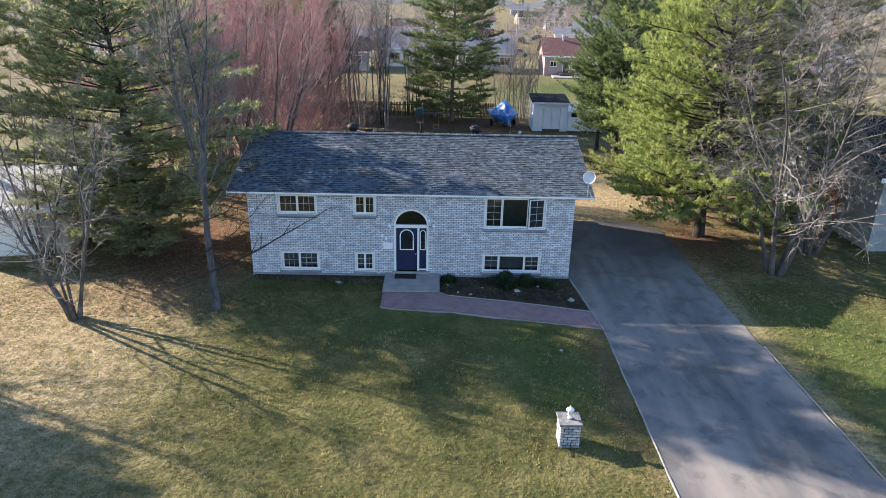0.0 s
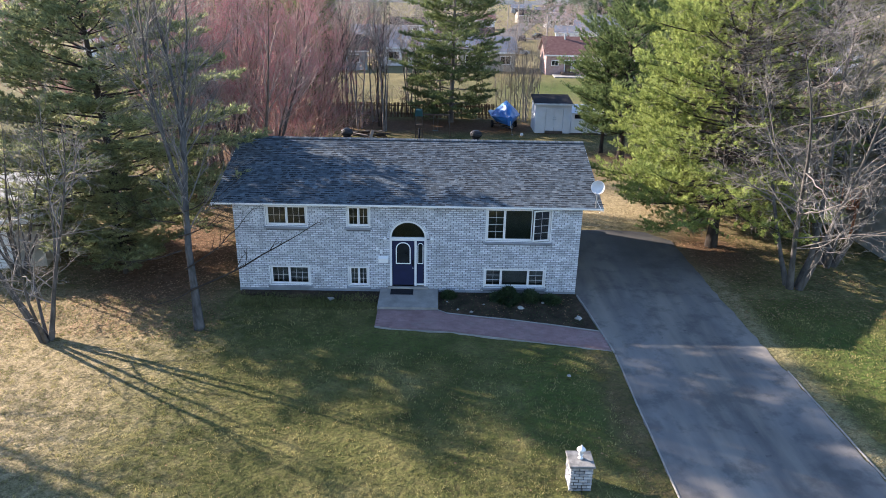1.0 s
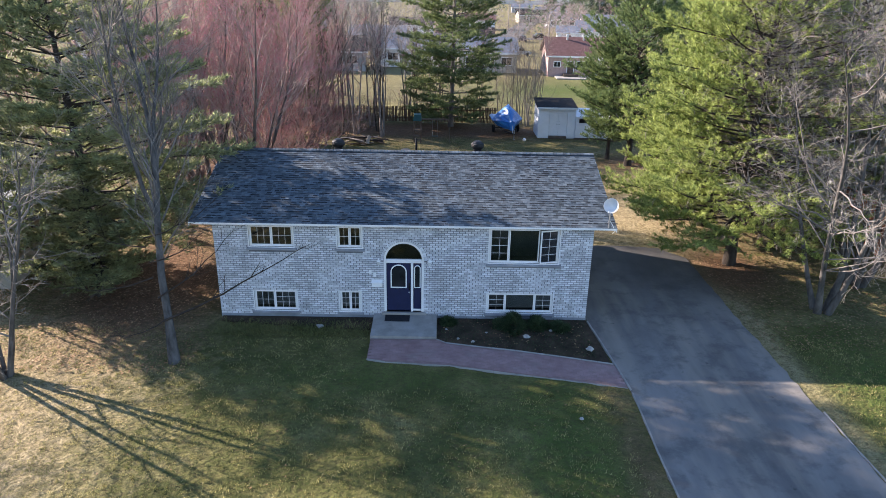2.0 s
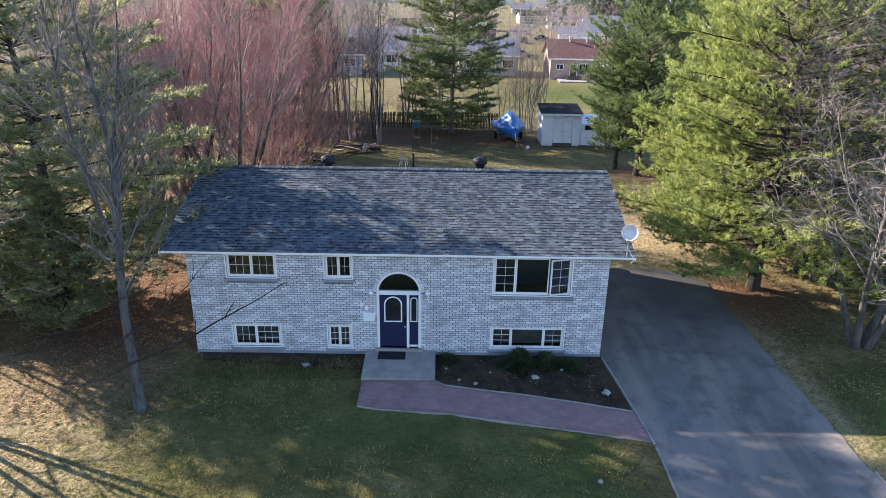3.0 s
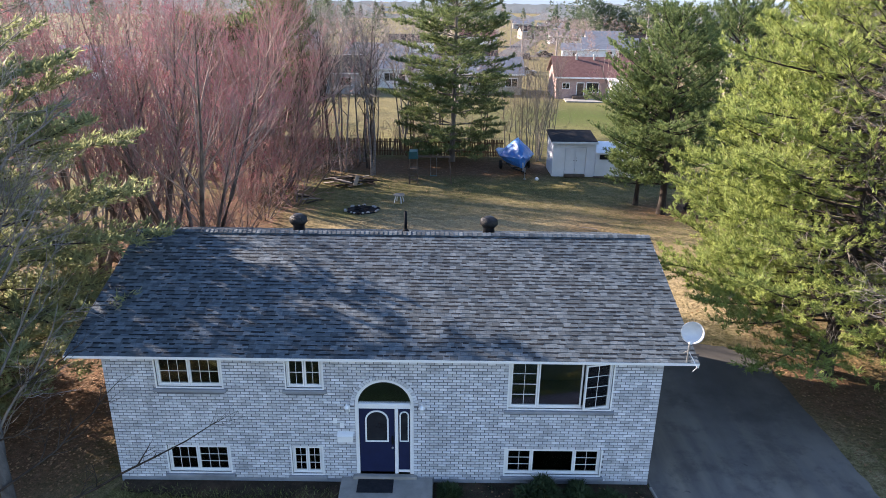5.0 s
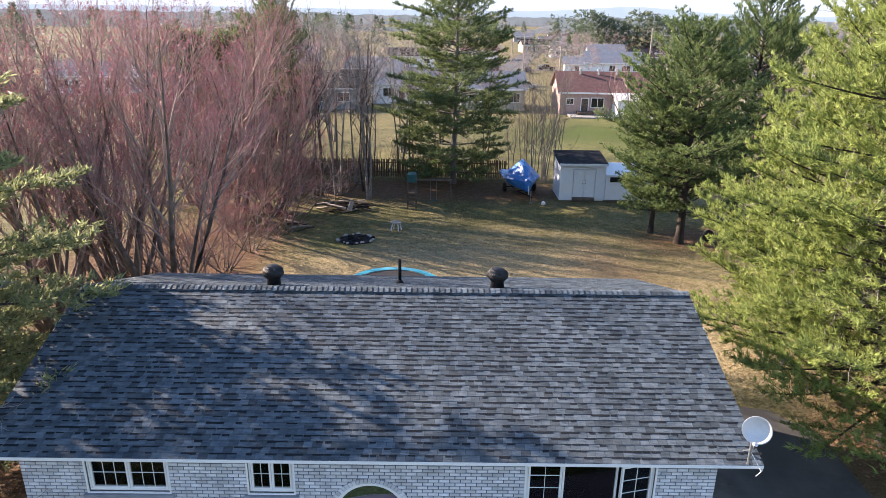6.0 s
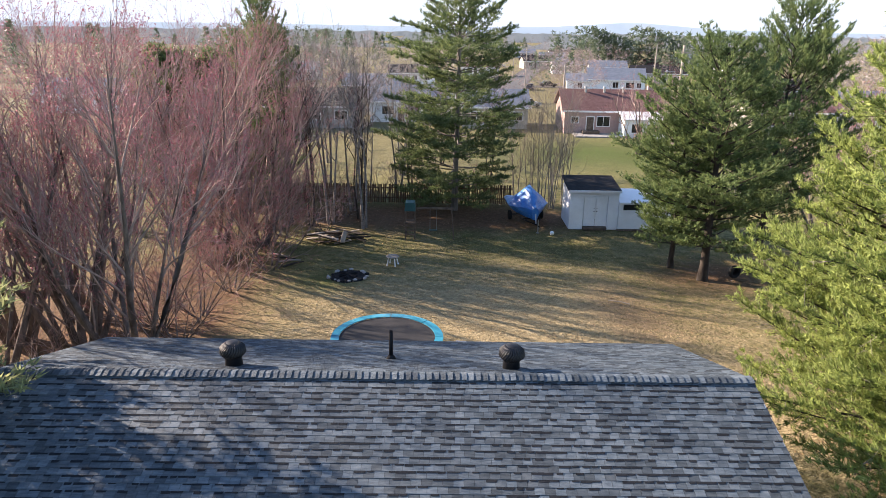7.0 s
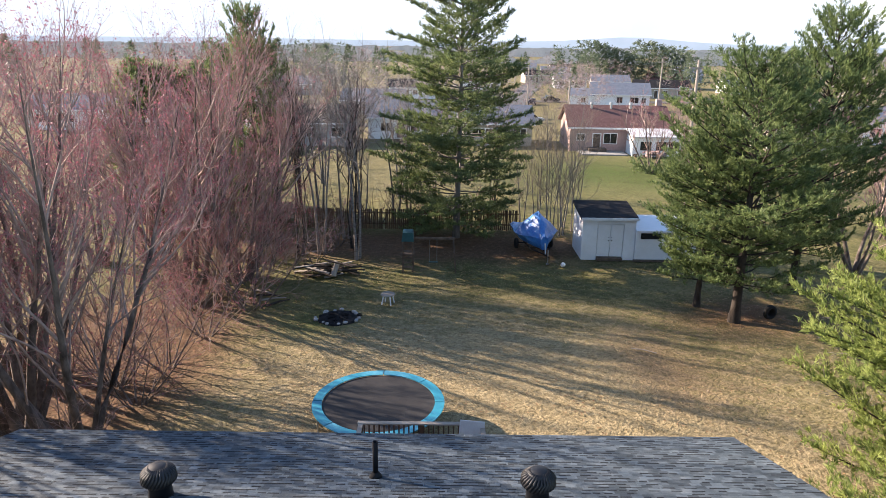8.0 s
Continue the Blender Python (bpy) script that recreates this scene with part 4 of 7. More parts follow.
    dish = thing("satellite_dish", "grey satellite dish on a bracket at the gable eave", "satellite dish", at=(13.72, -0.28, 3.66))
    bowl = [(0.02 + 0.235 * k / 8, 0.13 * (k / 8) ** 2) for k in range(9)]
    aim = pose(0.0, -0.06, 0.86, 72, 0, -24)
    part("reflector", Geo().lathe(bowl + [(r, z - 0.012) for r, z in bowl[::-1]], 28, aim), DISH, dish, smooth=True)
    part("mast", Geo().tube([(0, 0.02, -0.02), (0, 0.02, 0.62), (0, -0.04, 0.84)], 0.022), STEEL, dish)
    part("brace", Geo().tube([(0, 0.02, 0.35), (0.03, 0.35, 0.10)], 0.012), STEEL, dish)
    part("feed_arm", Geo().tube([(0.0, -0.02, 0.62), (-0.12, -0.30, 0.60), (-0.15, -0.36, 0.72)], 0.014), STEEL, dish)
    part("feed_horn", Geo().lathe([(0.03, -0.04), (0.035, 0.06)], 10, pose(-0.15, -0.36, 0.74, 60)), DISH, dish)
    part("cable", Geo().tube([(0.02, 0.02, 0.3), (0.14, -0.03, 0.1), (0.2, -0.12, -0.02), (0.1, -0.15, -0.1)], 0.008, 6), WHITE, dish)


def build_pavers():
    """Stretcher-laid pavers of the walk, kept inside its outline."""
    rnd = random.Random(14)
    shape = Geo().box(0, 0, 0, 0.196, 0.096, 0.016, 0.004).mesh("paver", PAVER)
    low_x, low_y = zip(*PATH_LOW)
    up = PATH_UP[::-1]
    up_x, up_y = zip(*up)
    rest = Geo()
    singles = 0
    for r in range(30):
        for c in range(42):
            x = 5.60 + c * 0.2 + (r % 2) * 0.1
            bend_y = -0.5 * (np.interp(x, (5.6, 8.0, 13.7), (0, 0.2, 2.9)))
            y = -1.72 - r * 0.1 + bend_y
            xm = x + 0.1
            if xm > 13.62 or not (np.interp(xm, low_x, low_y) + 0.06 < y < np.interp(xm, up_x, up_y) - 0.15):
                continue
            at = pose(x, y, 0.010 + rnd.uniform(0, 0.004), 0, 0, rnd.uniform(-1, 1) - (0 if x < 8 else 14))
            if singles < 290 and 6.2 < x < 10.8:
                ob = new("paver", shape)
                ob.parent = garden_path
                ob.matrix_basis = at
                singles += 1
            else:
                rest.box(0, 0, 0, 0.196, 0.096, 0.016, 0, at)
    part("paver_field", rest, PAVERS, garden_path, kind="stuff")


build_house_fittings()
build_bricks()
build_pavers()
build_shingles()

# ---- plants ----


def ring_tubes(paths, sides):
    """Many swept bars as one pair of arrays; each path is (points k x 3, radii k)."""
    vs, fs, o = [], [], 0
    ang = np.arange(sides) * 2 * np.pi / sides
    ca, sa = np.cos(ang)[None, :, None], np.sin(ang)[None, :, None]
    for p, r in paths:
        k = len(p)
        d = np.gradient(p, axis=0)
        d /= np.linalg.norm(d, axis=1, keepdims=True) + 1e-9
        ref = np.where(np.abs(d[:, 2:3]) > 0.9, np.array([[1.0, 0, 0]]), np.array([[0, 0, 1.0]]))
        a = np.cross(d, ref)
        a /= np.linalg.norm(a, axis=1, keepdims=True) + 1e-9
        b = np.cross(d, a)
        vs.append((p[:, None, :] + r[:, None, None] * (ca * a[:, None, :] + sa * b[:, None, :])).reshape(-1, 3))
        i = np.arange(k - 1)[:, None] * sides
        j = np.arange(sides)[None, :]
        j2 = (j + 1) % sides
        fs.append(np.stack([i + j, i + j2, i + sides + j2, i + sides + j], -1).reshape(-1, 4) + o)
        o += k * sides
    return np.concatenate(vs), np.concatenate(fs)


def bend(rnd, start, way, length, k, wander, lift):
    """A wandering line from start; lift pulls it up (or down)."""
    pts, p, d = [np.array(start)], np.array(start, dtype=float), np.array(way, dtype=float)
    d /= np.linalg.norm(d)
    for _ in range(k):
        d = d + rnd.normal(0, wander, 3) + np.array([0, 0, lift])
        d /= np.linalg.norm(d)
        p = p + d * length / k
        pts.append(p.copy())
    return np.array(pts)


def along(pts, t):
    s = t * (len(pts) - 1)
    i = min(int(s), len(pts) - 2)
    return pts[i] + (pts[i + 1] - pts[i]) * (s - i), pts[i + 1] - pts[i]


def branch_out(rnd, parent, n, lo, hi, length, spread, r, k, wander, lift, taper=0.25):
    """n side branches from a parent path between the shares lo and hi of its length."""
    out = []
    for t in np.sort(rnd.uniform(lo, hi, n)):
        p, d = along(parent[0], t)
        d = d / np.linalg.norm(d)
        side = rnd.normal(0, 1, 3)
        side -= d * side.dot(d)
        side /= np.linalg.norm(side) + 1e-9
        way = d * math.cos(spread) + side * math.sin(spread)
        ln = length * rnd.uniform(0.6, 1.2) * (1.15 - 0.6 * t)
        pr = np.interp(t * (len(parent[0]) - 1), np.arange(len(parent[0])), parent[1])
        r0 = min(r * rnd.uniform(0.8, 1.2), pr * 0.85)
        pts = bend(rnd, p, way, ln, k, wander, lift)
        out.append((pts, np.linspace(r0, r0 * taper, k + 1)))
    return out


def bare_tree_meshes(name, seed, height, stems, lean, bark, twig, bud=None, twigs=7, low=0.18, girth=0.11, spread=0.55, buds=4, thick=1.0, bud_size=0.05, limb_bark=None, wild=0.11, limb_size=0.42, seconds=6, join=0.12, reach=0.42, twig_reach=0.075, kink=0.16, firsts=13, lift=0.06, fork=0.0, bends=(4, 2)):
    """A leafless deciduous tree: wood (stems and limbs), and a crown of twigs with optional buds. fork splits the stem at that share of its height."""
    rnd = np.random.default_rng(seed)
    main, limbs, twiggy, fine = [], [], [], []
    for s in range(stems):
        a = 6.28 * (s + rnd.uniform(-0.25, 0.25)) / stems + seed
        tilt = lean * rnd.uniform(0.45, 1.2)
        h = height * rnd.uniform(0.75, 1.0) if s else height
        g = girth * rnd.uniform(0.6, 1.0) if s else girth
        off = np.array([math.cos(a), math.sin(a), 0]) * (join * stems ** 0.5 if stems > 1 else 0)
        pts = bend(rnd, off + np.array([0, 0, -0.1]), (math.cos(a) * tilt, math.sin(a) * tilt, 1), h, 9, 0.055, 0.05)
        stem = (pts, g * np.linspace(1, 0.07, 10) ** 1.15)
        stem[1][0] *= 1.35
        own = [stem]
        if fork:
            p, d = along(pts, fork)
            r0 = float(np.interp(fork * 9, np.arange(10), stem[1])) * 0.8
            own += [(bend(rnd, p, (0.2 * k, 0.08 * k, 1), h * (1 - fork) * 0.92, 8, 0.06, 0.04), r0 * np.linspace(1, 0.1, 9)) for k in (1, -1)]
        main += own
        for trunk in own:
            first = branch_out(rnd, trunk, firsts if trunk is stem else firsts // 2, low, 0.95, h * reach, spread * 1.15, g * limb_size, 6, wild, lift)
            limbs += first
            for b in first + [trunk]:
                second = branch_out(rnd, b, seconds, 0.22, 0.98, h * 0.17, spread, 0.015 * thick, bends[0], kink, lift, 0.3)
                twiggy += second
                for c in second:
                    fine += branch_out(rnd, c, twigs, 0.12, 1.0, h * twig_reach, spread, 0.0065 * thick, bends[1], kink * 1.2, lift * 0.8, 0.4)
    wood = array_mesh(name + "_wood", *ring_tubes(main, 9), bark, True)
    lv, lf = ring_tubes(limbs, 5)
    sv, sf = ring_tubes(twiggy, 3)
    lv, lf = np.concatenate([lv, sv]), np.concatenate([lf, sf + len(lv)])
    fv, ff = ring_tubes(fine, 3)
    limb_mesh = array_mesh(name + "_limbs", lv, lf, limb_bark or bark, True)
    twig_mesh = array_mesh(name + "_twigs", fv, ff, twig)
    bud_mesh = None
    if bud:
        ends = np.stack([p[1:] for p, _ in fine]).reshape(-1, 3)
        mids = np.stack([(p[1:] + p[:-1]) / 2 for p, _ in fine]).reshape(-1, 3)
        pts = np.repeat(np.concatenate([ends, mids]), max(1, buds // 2), 0)
        pts = pts + rnd.normal(0, 0.04, pts.shape)
        q = rnd.normal(0, bud_size, (len(pts), 3, 3))
        bud_mesh = array_mesh(name + "_buds", (pts[:, None, :] + q).reshape(-1, 3), np.arange(len(pts) * 3).reshape(-1, 3), bud)
    return wood, limb_mesh, twig_mesh, bud_mesh


def place_bare(meshes, x, y, label, group, turn=0.0, size=1.0, tall=1.0, name="bare_tree"):
    tree = thing(name, label, "tree", group)
    tree.matrix_basis = pose(x, y, gz(x, y) - 0.02, 0, 0, turn) @ Matrix.Diagonal((size, size, size * tall, 1))
    for nm, me in zip(("trunk", "branchwork", "crown", "bud_cover"), meshes):
        if me:
            part("stem_base" if name == "brush" and nm == "trunk" else nm, me, None, tree, kind="" if nm == "trunk" and name != "brush" else "stuff")
    return tree


def needle_tufts(rnd, pts, ways, count, length, width):
    """Starbursts of thin needles round points, swept towards their ways."""
    n = len(pts)
    d = rnd.normal(0, 1, (n, count, 3))
    d /= np.linalg.norm(d, axis=2, keepdims=True)
    d = d + 1.1 * ways[:, None, :] + np.array([0, 0, 0.25])
    d /= np.linalg.norm(d, axis=2, keepdims=True)
    ln = length * rnd.uniform(0.6, 1.15, (n, count, 1))
    side = np.cross(d, rnd.normal(0, 1, (n, count, 3)))
    side /= np.linalg.norm(side, axis=2, keepdims=True) + 1e-9
    base = pts[:, None, :] + rnd.normal(0, length * 0.16, (n, count, 3))
    tri = np.stack([base - side * width, base + side * width, base + d * ln], 2)
    return tri.reshape(-1, 3), np.arange(n * count * 3).reshape(-1, 3)


def pine_meshes(name, seed, height, radius, bark, needle, bare=0.1, gap=0.85, per=5, girth=0.2, tuft=0.2, blades=9, width=0.018, round_top=0.6, slope=0.05, lift=0.06, sub_gap=0.26, step=0.15, plate=0.10, limb_size=1.0, skip=0.06, inner=0.25, fan=0.44, base=0.62, dead=0, thin=None, fine_wood=True):
    """A white pine: straight trunk, whorls of level limbs, flat fans of side shoots on them, and brushes of needles; dead puts leafless twigs on the inner wood, and thin names the shaded side where needles are few."""
    rnd = np.random.default_rng(seed)
    trunk_pts = bend(rnd, (0, 0, -0.15), (0, 0, 1), height, 12, 0.010, 0.02)
    trunk = (trunk_pts, girth * np.linspace(1.0, 0.08, 13))
    trunk[1][0] *= 1.3
    limbs, shoots, dry, tp, tw = [], [], [], [], []
    whorls = max(6, int(height * (1 - bare) / gap))
    up = np.array([0, 0, 1.0])
    for w in range(whorls):
        u = float(np.clip((w + rnd.uniform(-0.2, 0.2)) / whorls, 0, 0.985))
        t = bare + (0.99 - bare) * u
        full = (1 - u ** 1.6) ** round_top * (base + (1 - base) * float(smoothstep(0, 0.28, u)))
        turn0 = rnd.uniform(0, 6.28)
        tier = rnd.uniform(0.82, 1.1)
        for k in range(per):
            if rnd.uniform() < skip:
                continue
            a = turn0 + 6.28 * k / per + rnd.uniform(-0.35, 0.35)
            p, _ = along(trunk_pts, t)
            ln = radius * max(0.09, full * tier) * rnd.uniform(0.7, 1.15)
            pts = bend(rnd, p + up * rnd.uniform(-0.12, 0.12), (math.cos(a), math.sin(a), slope + 0.75 * u ** 2 + rnd.uniform(-0.08, 0.08)), ln, 6, 0.045, lift)
            r0 = (0.014 + 0.009 * ln) * limb_size
            limbs.append((pts, np.linspace(r0, 0.007, 7)))
            if dead:
                dry += branch_out(rnd, limbs[-1], dead, 0.08, 0.85, 0.9, 0.8, 0.010, 3, 0.24, -0.02, 0.35)
            sign = 1 if rnd.uniform() < 0.5 else -1
            shade = 0.0 if thin is None else max(0.0, math.cos(a - thin) + 0.2)
            keep = 1.0 - 0.9 * min(1.0, shade) ** 0.4 * (1.0 if u > 0.15 else 0.3)
            for q in np.arange(inner + rnd.uniform(0, 0.08), 1.0, sub_gap / max(ln, 0.4)):
                c, d = along(pts, min(q, 0.999))
                d = d / np.linalg.norm(d)
                side = np.cross(d, up)
                side /= np.linalg.norm(side) + 1e-9
                sign = -sign
                ang = rnd.uniform(0.65, 1.05)
                way = d * math.cos(ang) + side * sign * math.sin(ang) + up * rnd.uniform(-plate, plate * 2)
                sl = (fan * ln * (1.04 - q) ** 0.8 + 0.22) * rnd.uniform(0.6, 1.15)
                sp = bend(rnd, c, way, sl, 2, 0.10, lift * 1.2)
                shoots.append((sp, np.linspace(0.009, 0.004, 3)))
                for v in np.arange(0.22, 1.02, step / sl):
                    if rnd.uniform() > keep:
                        continue
                    c2, d2 = along(sp, min(v, 0.999))
                    tp.append(c2 + rnd.normal(0, 0.035, 3))
                    tw.append(d2 / np.linalg.norm(d2) + up * 0.3 + rnd.normal(0, 0.3, 3))
            for v in np.arange(0.72, 1.0, step / max(ln, 0.4)):
                c2, d2 = along(pts, v)
                tp.append(c2)
                tw.append(d2 / np.linalg.norm(d2) + up * 0.3)
    wood = array_mesh(name + "_trunk", *ring_tubes([trunk], 10), bark, True)
    limb_mesh = array_mesh(name + "_limbs", *ring_tubes(limbs + (shoots if fine_wood else []), 3), bark, True)
    v, f = needle_tufts(rnd, np.array(tp), np.array(tw), blades, tuft, width)
    dry_mesh = None
    if dead:
        dry += [g for d in dry for g in branch_out(rnd, d, 3, 0.2, 1.0, 0.45, 0.8, 0.006, 2, 0.25, 0.0, 0.4)]
        dry_mesh = array_mesh(name + "_dry", *ring_tubes(dry, 3), TWIG_DRY)
    return wood, limb_mesh, array_mesh(name + "_needles", v, f, needle), dry_mesh


def place_pine(meshes, x, y, label, group="", turn=0.0, size=1.0, tall=1.0, long=1.0):
    tree = thing("pine_tree", label, "tree", group)
    tree.matrix_basis = pose(x, y, gz(x, y) - 0.02, 0, 0, turn) @ Matrix.Diagonal((size * long, size, size * tall, 1))
    for nm, me in zip(("trunk", "branchwork", "crown", "dry_growth"), meshes):
        if me:
            part(nm, me, None, tree, "grey leafless twigs on the inner limbs" if nm == "dry_growth" else "", kind="" if nm == "trunk" else "stuff")
    return tree


# pines beside the driveway and in the back garden
BIG_PINE = pine_meshes("big_pine", 21, 15.0, 5.6, BARK_DARK, NEEDLE_SUN, 0.13, 0.44, 8, 0.24, 0.17, 11, 0.0145, 0.50, -0.12, 0.055, 0.17, 0.10, 0.3, base=0.95, skip=0.0, dead=8, thin=-1.1)
place_pine(BIG_PINE, 20.9, 5.75, "tall yellow-green white pine with dry twigs beside the driveway", "white pines", 0)
FULL_PINE = pine_meshes("full_pine", 33, 13.5, 5.2, BARK_DARK, NEEDLE_SUN, 0.06, 0.50, 8, 0.24, 0.17, 10, 0.016, 0.55, 0.05, 0.07, 0.18, 0.11, 0.3, base=0.95, skip=0.0, dead=3, thin=-0.6)
place_pine(FULL_PINE, 21.6, 11.0, "sunlit yellow-green white pine behind the house", "white pines", 0)
SIDE_PINE = pine_meshes("side_pine", 22, 13.5, 5.0, BARK_DARK, NEEDLE_OLIVE, 0.12, 0.55, 8, 0.2, 0.19, 8, 0.020, 0.6, -0.04, 0.02, 0.24, 0.13, 0.25, inner=0.4, dead=7)
place_pine(SIDE_PINE, 26.5, 9.5, "white pine with dry twigs behind the bare trees", "white pines", 200, 1.05)
BACK_PINE = pine_meshes("back_pine", 23, 13.0, 5.0, BARK_DARK, NEEDLE, 0.16, 0.55, 7, 0.24, 0.20, 7, 0.025, 0.40, 0.12, 0.08, 0.20, 0.12, 0.25, fine_wood=False)
place_pine(BACK_PINE, 21.4, 25.2, "broad dark green white pine in the back garden", "back garden pines", 10, 1.0, 0.9)
place_pine(BACK_PINE, 20.4, 27.2, "white pine beside the white shed", "back garden pines", 130, 0.66)
place_pine(BACK_PINE, 26.2, 29.6, "tall dense white pine behind the others", "back garden pines", 220, 0.86, 1.22)
LAWN_PINE = pine_meshes("lawn_pine", 28, 10.6, 3.9, BARK_DARK, NEEDLE, 0.04, 0.5, 8, 0.2, 0.42, 5, 0.11, 0.35, 0.1, 0.06, 0.45, 0.25, 0.3, base=0.95, fine_wood=False)
# layered pine by the fence
FENCE_PINE = pine_meshes("fence_pine", 24, 20.0, 5.5, BARK_LIMB, NEEDLE_MID, 0.05, 0.72, 8, 0.23, 0.23, 7, 0.027, 0.5, -0.03, 0.035, 0.19, 0.12, 0.12, base=0.74, fine_wood=False)
place_pine(FENCE_PINE, 8.9, 39.3, "tall layered dark pine at the back fence", "fence pines", 0)
place_pine(BACK_PINE, -3.8, 39.4, "dense dark pine beyond the fence", "fence pines", 40, 0.66, 1.62)
# mostly hidden pines, added to shade the ground along the fence
for x, y, turn in ((-12.5, 44.5, 80), (-9.5, 47.5, 300)):
    place_pine(LAWN_PINE, x, y, "hidden green pine behind the maples, added to shade the fence", "fence pines", turn, 1.0)
# the grey forked tree of the front garden
FRONT_TREE = bare_tree_meshes("front_tree", 26, 13.5, 1, 0.05, BARK_PINE, TWIG_GREY, None, 7, 0.24, 0.15, 0.48, 0, 0.8, 0.01, BARK_LIMB, wild=0.15, limb_size=0.22, seconds=7, reach=0.22, twig_reach=0.05, kink=0.26, firsts=24, fork=0.36)
front_tree = place_bare(FRONT_TREE, -0.60, -3.2, "tall leafless tree with mottled grey forked trunk", "bare front trees", 15)
front_tree.matrix_basis = pose(-0.60, -3.2, -0.06, 0, -4.5, 15)


def dead_limb(tree, seed, start, end, r):
    """A thin leafless limb with side twigs on a tree's lower trunk."""
    rnd = np.random.default_rng(seed)
    a, b = np.array(start, dtype=float), np.array(end, dtype=float)
    t = np.linspace(0, 1, 8)[:, None]
    pts = a + (b - a) * t + rnd.normal(0, 0.05, (8, 3)) * t - np.array([0, 0, 0.35]) * (4 * t * (1 - t)) * 0.5
    main = (pts, np.linspace(r, r * 0.2, 8))
    side = branch_out(rnd, main, 9, 0.3, 1.0, 0.9, 0.6, r * 0.4, 3, 0.12, 0.03)
    fine = [q for s in side for q in branch_out(rnd, s, 4, 0.3, 1.0, 0.4, 0.6, r * 0.2, 2, 0.12, 0.03)]
    part("dead_limb", array_mesh("dead_limb", *ring_tubes([main] + side + fine, 4), BARK_DARK, True), None, tree)


for k, (start, end, r) in enumerate([((0, 0, 1.5), (4.5, -1.15, 3.75), 0.042), ((0, 0, 2.3), (2.6, 0.9, 3.9), 0.03), ((0, 0, 3.0), (-2.4, -0.6, 3.3), 0.025), ((0, 0, 3.5), (1.8, -1.2, 4.6), 0.025), ((0, 0, 4.0), (-1.8, 0.8, 4.7), 0.022), ((0, 0, 4.3), (2.2, 0.6, 5.0), 0.025), ((0, 0, 1.5), (-1.5, -0.5, 1.5), 0.02)]):
    dead_limb(front_tree, 60 + k, start, end, r)
WEST_PINE = pine_meshes("west_pine", 27, 13.8, 5.3, BARK_DARK, NEEDLE_SOFT, 0.10, 0.60, 8, 0.22, 0.22, 7, 0.025, 0.72, -0.02, 0.03, 0.18, 0.11, 0.12, dead=2, base=0.8)
place_pine(WEST_PINE, -6.1, 3.5, "layered green pine beside the neighbouring shed", "front garden pines", -12, 1.0, 1.0, 1.28)
# added at the left: high crown shades the lawn, bare trunk lets sun pass
HIGH_PINE = pine_meshes("high_pine", 34, 16.0, 4.3, BARK_DARK, NEEDLE_SOFT, 0.40, 0.6, 8, 0.22, 0.23, 8, 0.022, 0.5, 0.0, 0.04, 0.22, 0.13, 0.15, fine_wood=False)
place_pine(HIGH_PINE, -14.0, 4.0, "tall pine with a high crown behind the neighbouring shed", "front garden pines", 170)
place_pine(WEST_PINE, -5.2, 1.5, "young green pine near the neighbouring shed", "front garden pines", 250, 0.38)

# bare trees
GREY_A = bare_tree_meshes("grey_a", 31, 8.5, 6, 0.42, BARK_STEM, TWIG_GREY, None, 5, 0.14, 0.085, 0.75, 1, 0.85, 0.012, BARK_GREY, wild=0.16, join=0.05, limb_size=0.34, seconds=5, reach=0.34, twig_reach=0.06, kink=0.26, lift=0.03, firsts=11)
GREY_B = bare_tree_meshes("grey_b", 32, 12.5, 4, 0.34, BARK_STEM, TWIG_GREY, None, 7, 0.12, 0.135, 0.8, 1, 0.9, 0.010, BARK_LIMB, limb_size=0.26, wild=0.17, seconds=9, reach=0.40, twig_reach=0.055, kink=0.28, lift=0.015, firsts=16)
place_bare(GREY_A, -5.4, -4.2, "leafless grey multi-stemmed tree on the lawn", "bare front trees", 20, 1.0)
place_bare(GREY_A, -9.4, 1.2, "leafless grey tree beside the first one", "bare front trees", 150, 1.0)
# stands out of view; added so its branches streak the front lawn with shadow
place_bare(GREY_B, -15.0, -5.6, "unseen large leafless tree added to streak the lawn with shadow", "bare front trees", 60, 0.9)
# three pines out of view, added to cast the rounded shadow at lower left
place_pine(LAWN_PINE, -23.5, -3.4, "unseen bushy pine added to cast the rounded lawn shadow", "white pines", 20, 1.0)
place_pine(LAWN_PINE, -26.4, -2.4, "unseen bushy pine added to cast the rounded lawn shadow", "white pines", 250, 1.0)
place_pine(LAWN_PINE, -27.0, -6.0, "unseen bushy pine added to cast the rounded lawn shadow", "white pines", 140, 1.0)
place_bare(GREY_B, 22.6, 1.1, "large leafless tree with dark forked trunk by the driveway", "bare driveway trees", 0, 1.0)
place_bare(GREY_B, 25.3, 3.6, "large leafless tree with dark trunk by the driveway", "bare driveway trees", 115, 1.05)
MAPLE = dict(twigs=5, low=0.14, girth=0.15, spread=0.5, buds=2, thick=0.95, bud_size=0.022, limb_bark=TWIG_PALE, wild=0.10, seconds=6, limb_size=0.30, reach=0.38, twig_reach=0.06, kink=0.15, lift=0.075)
RED_A = bare_tree_meshes("red_a", 41, 11.5, 7, 0.50, BARK_MAPLE, TWIG_RED, BUDS, **MAPLE)
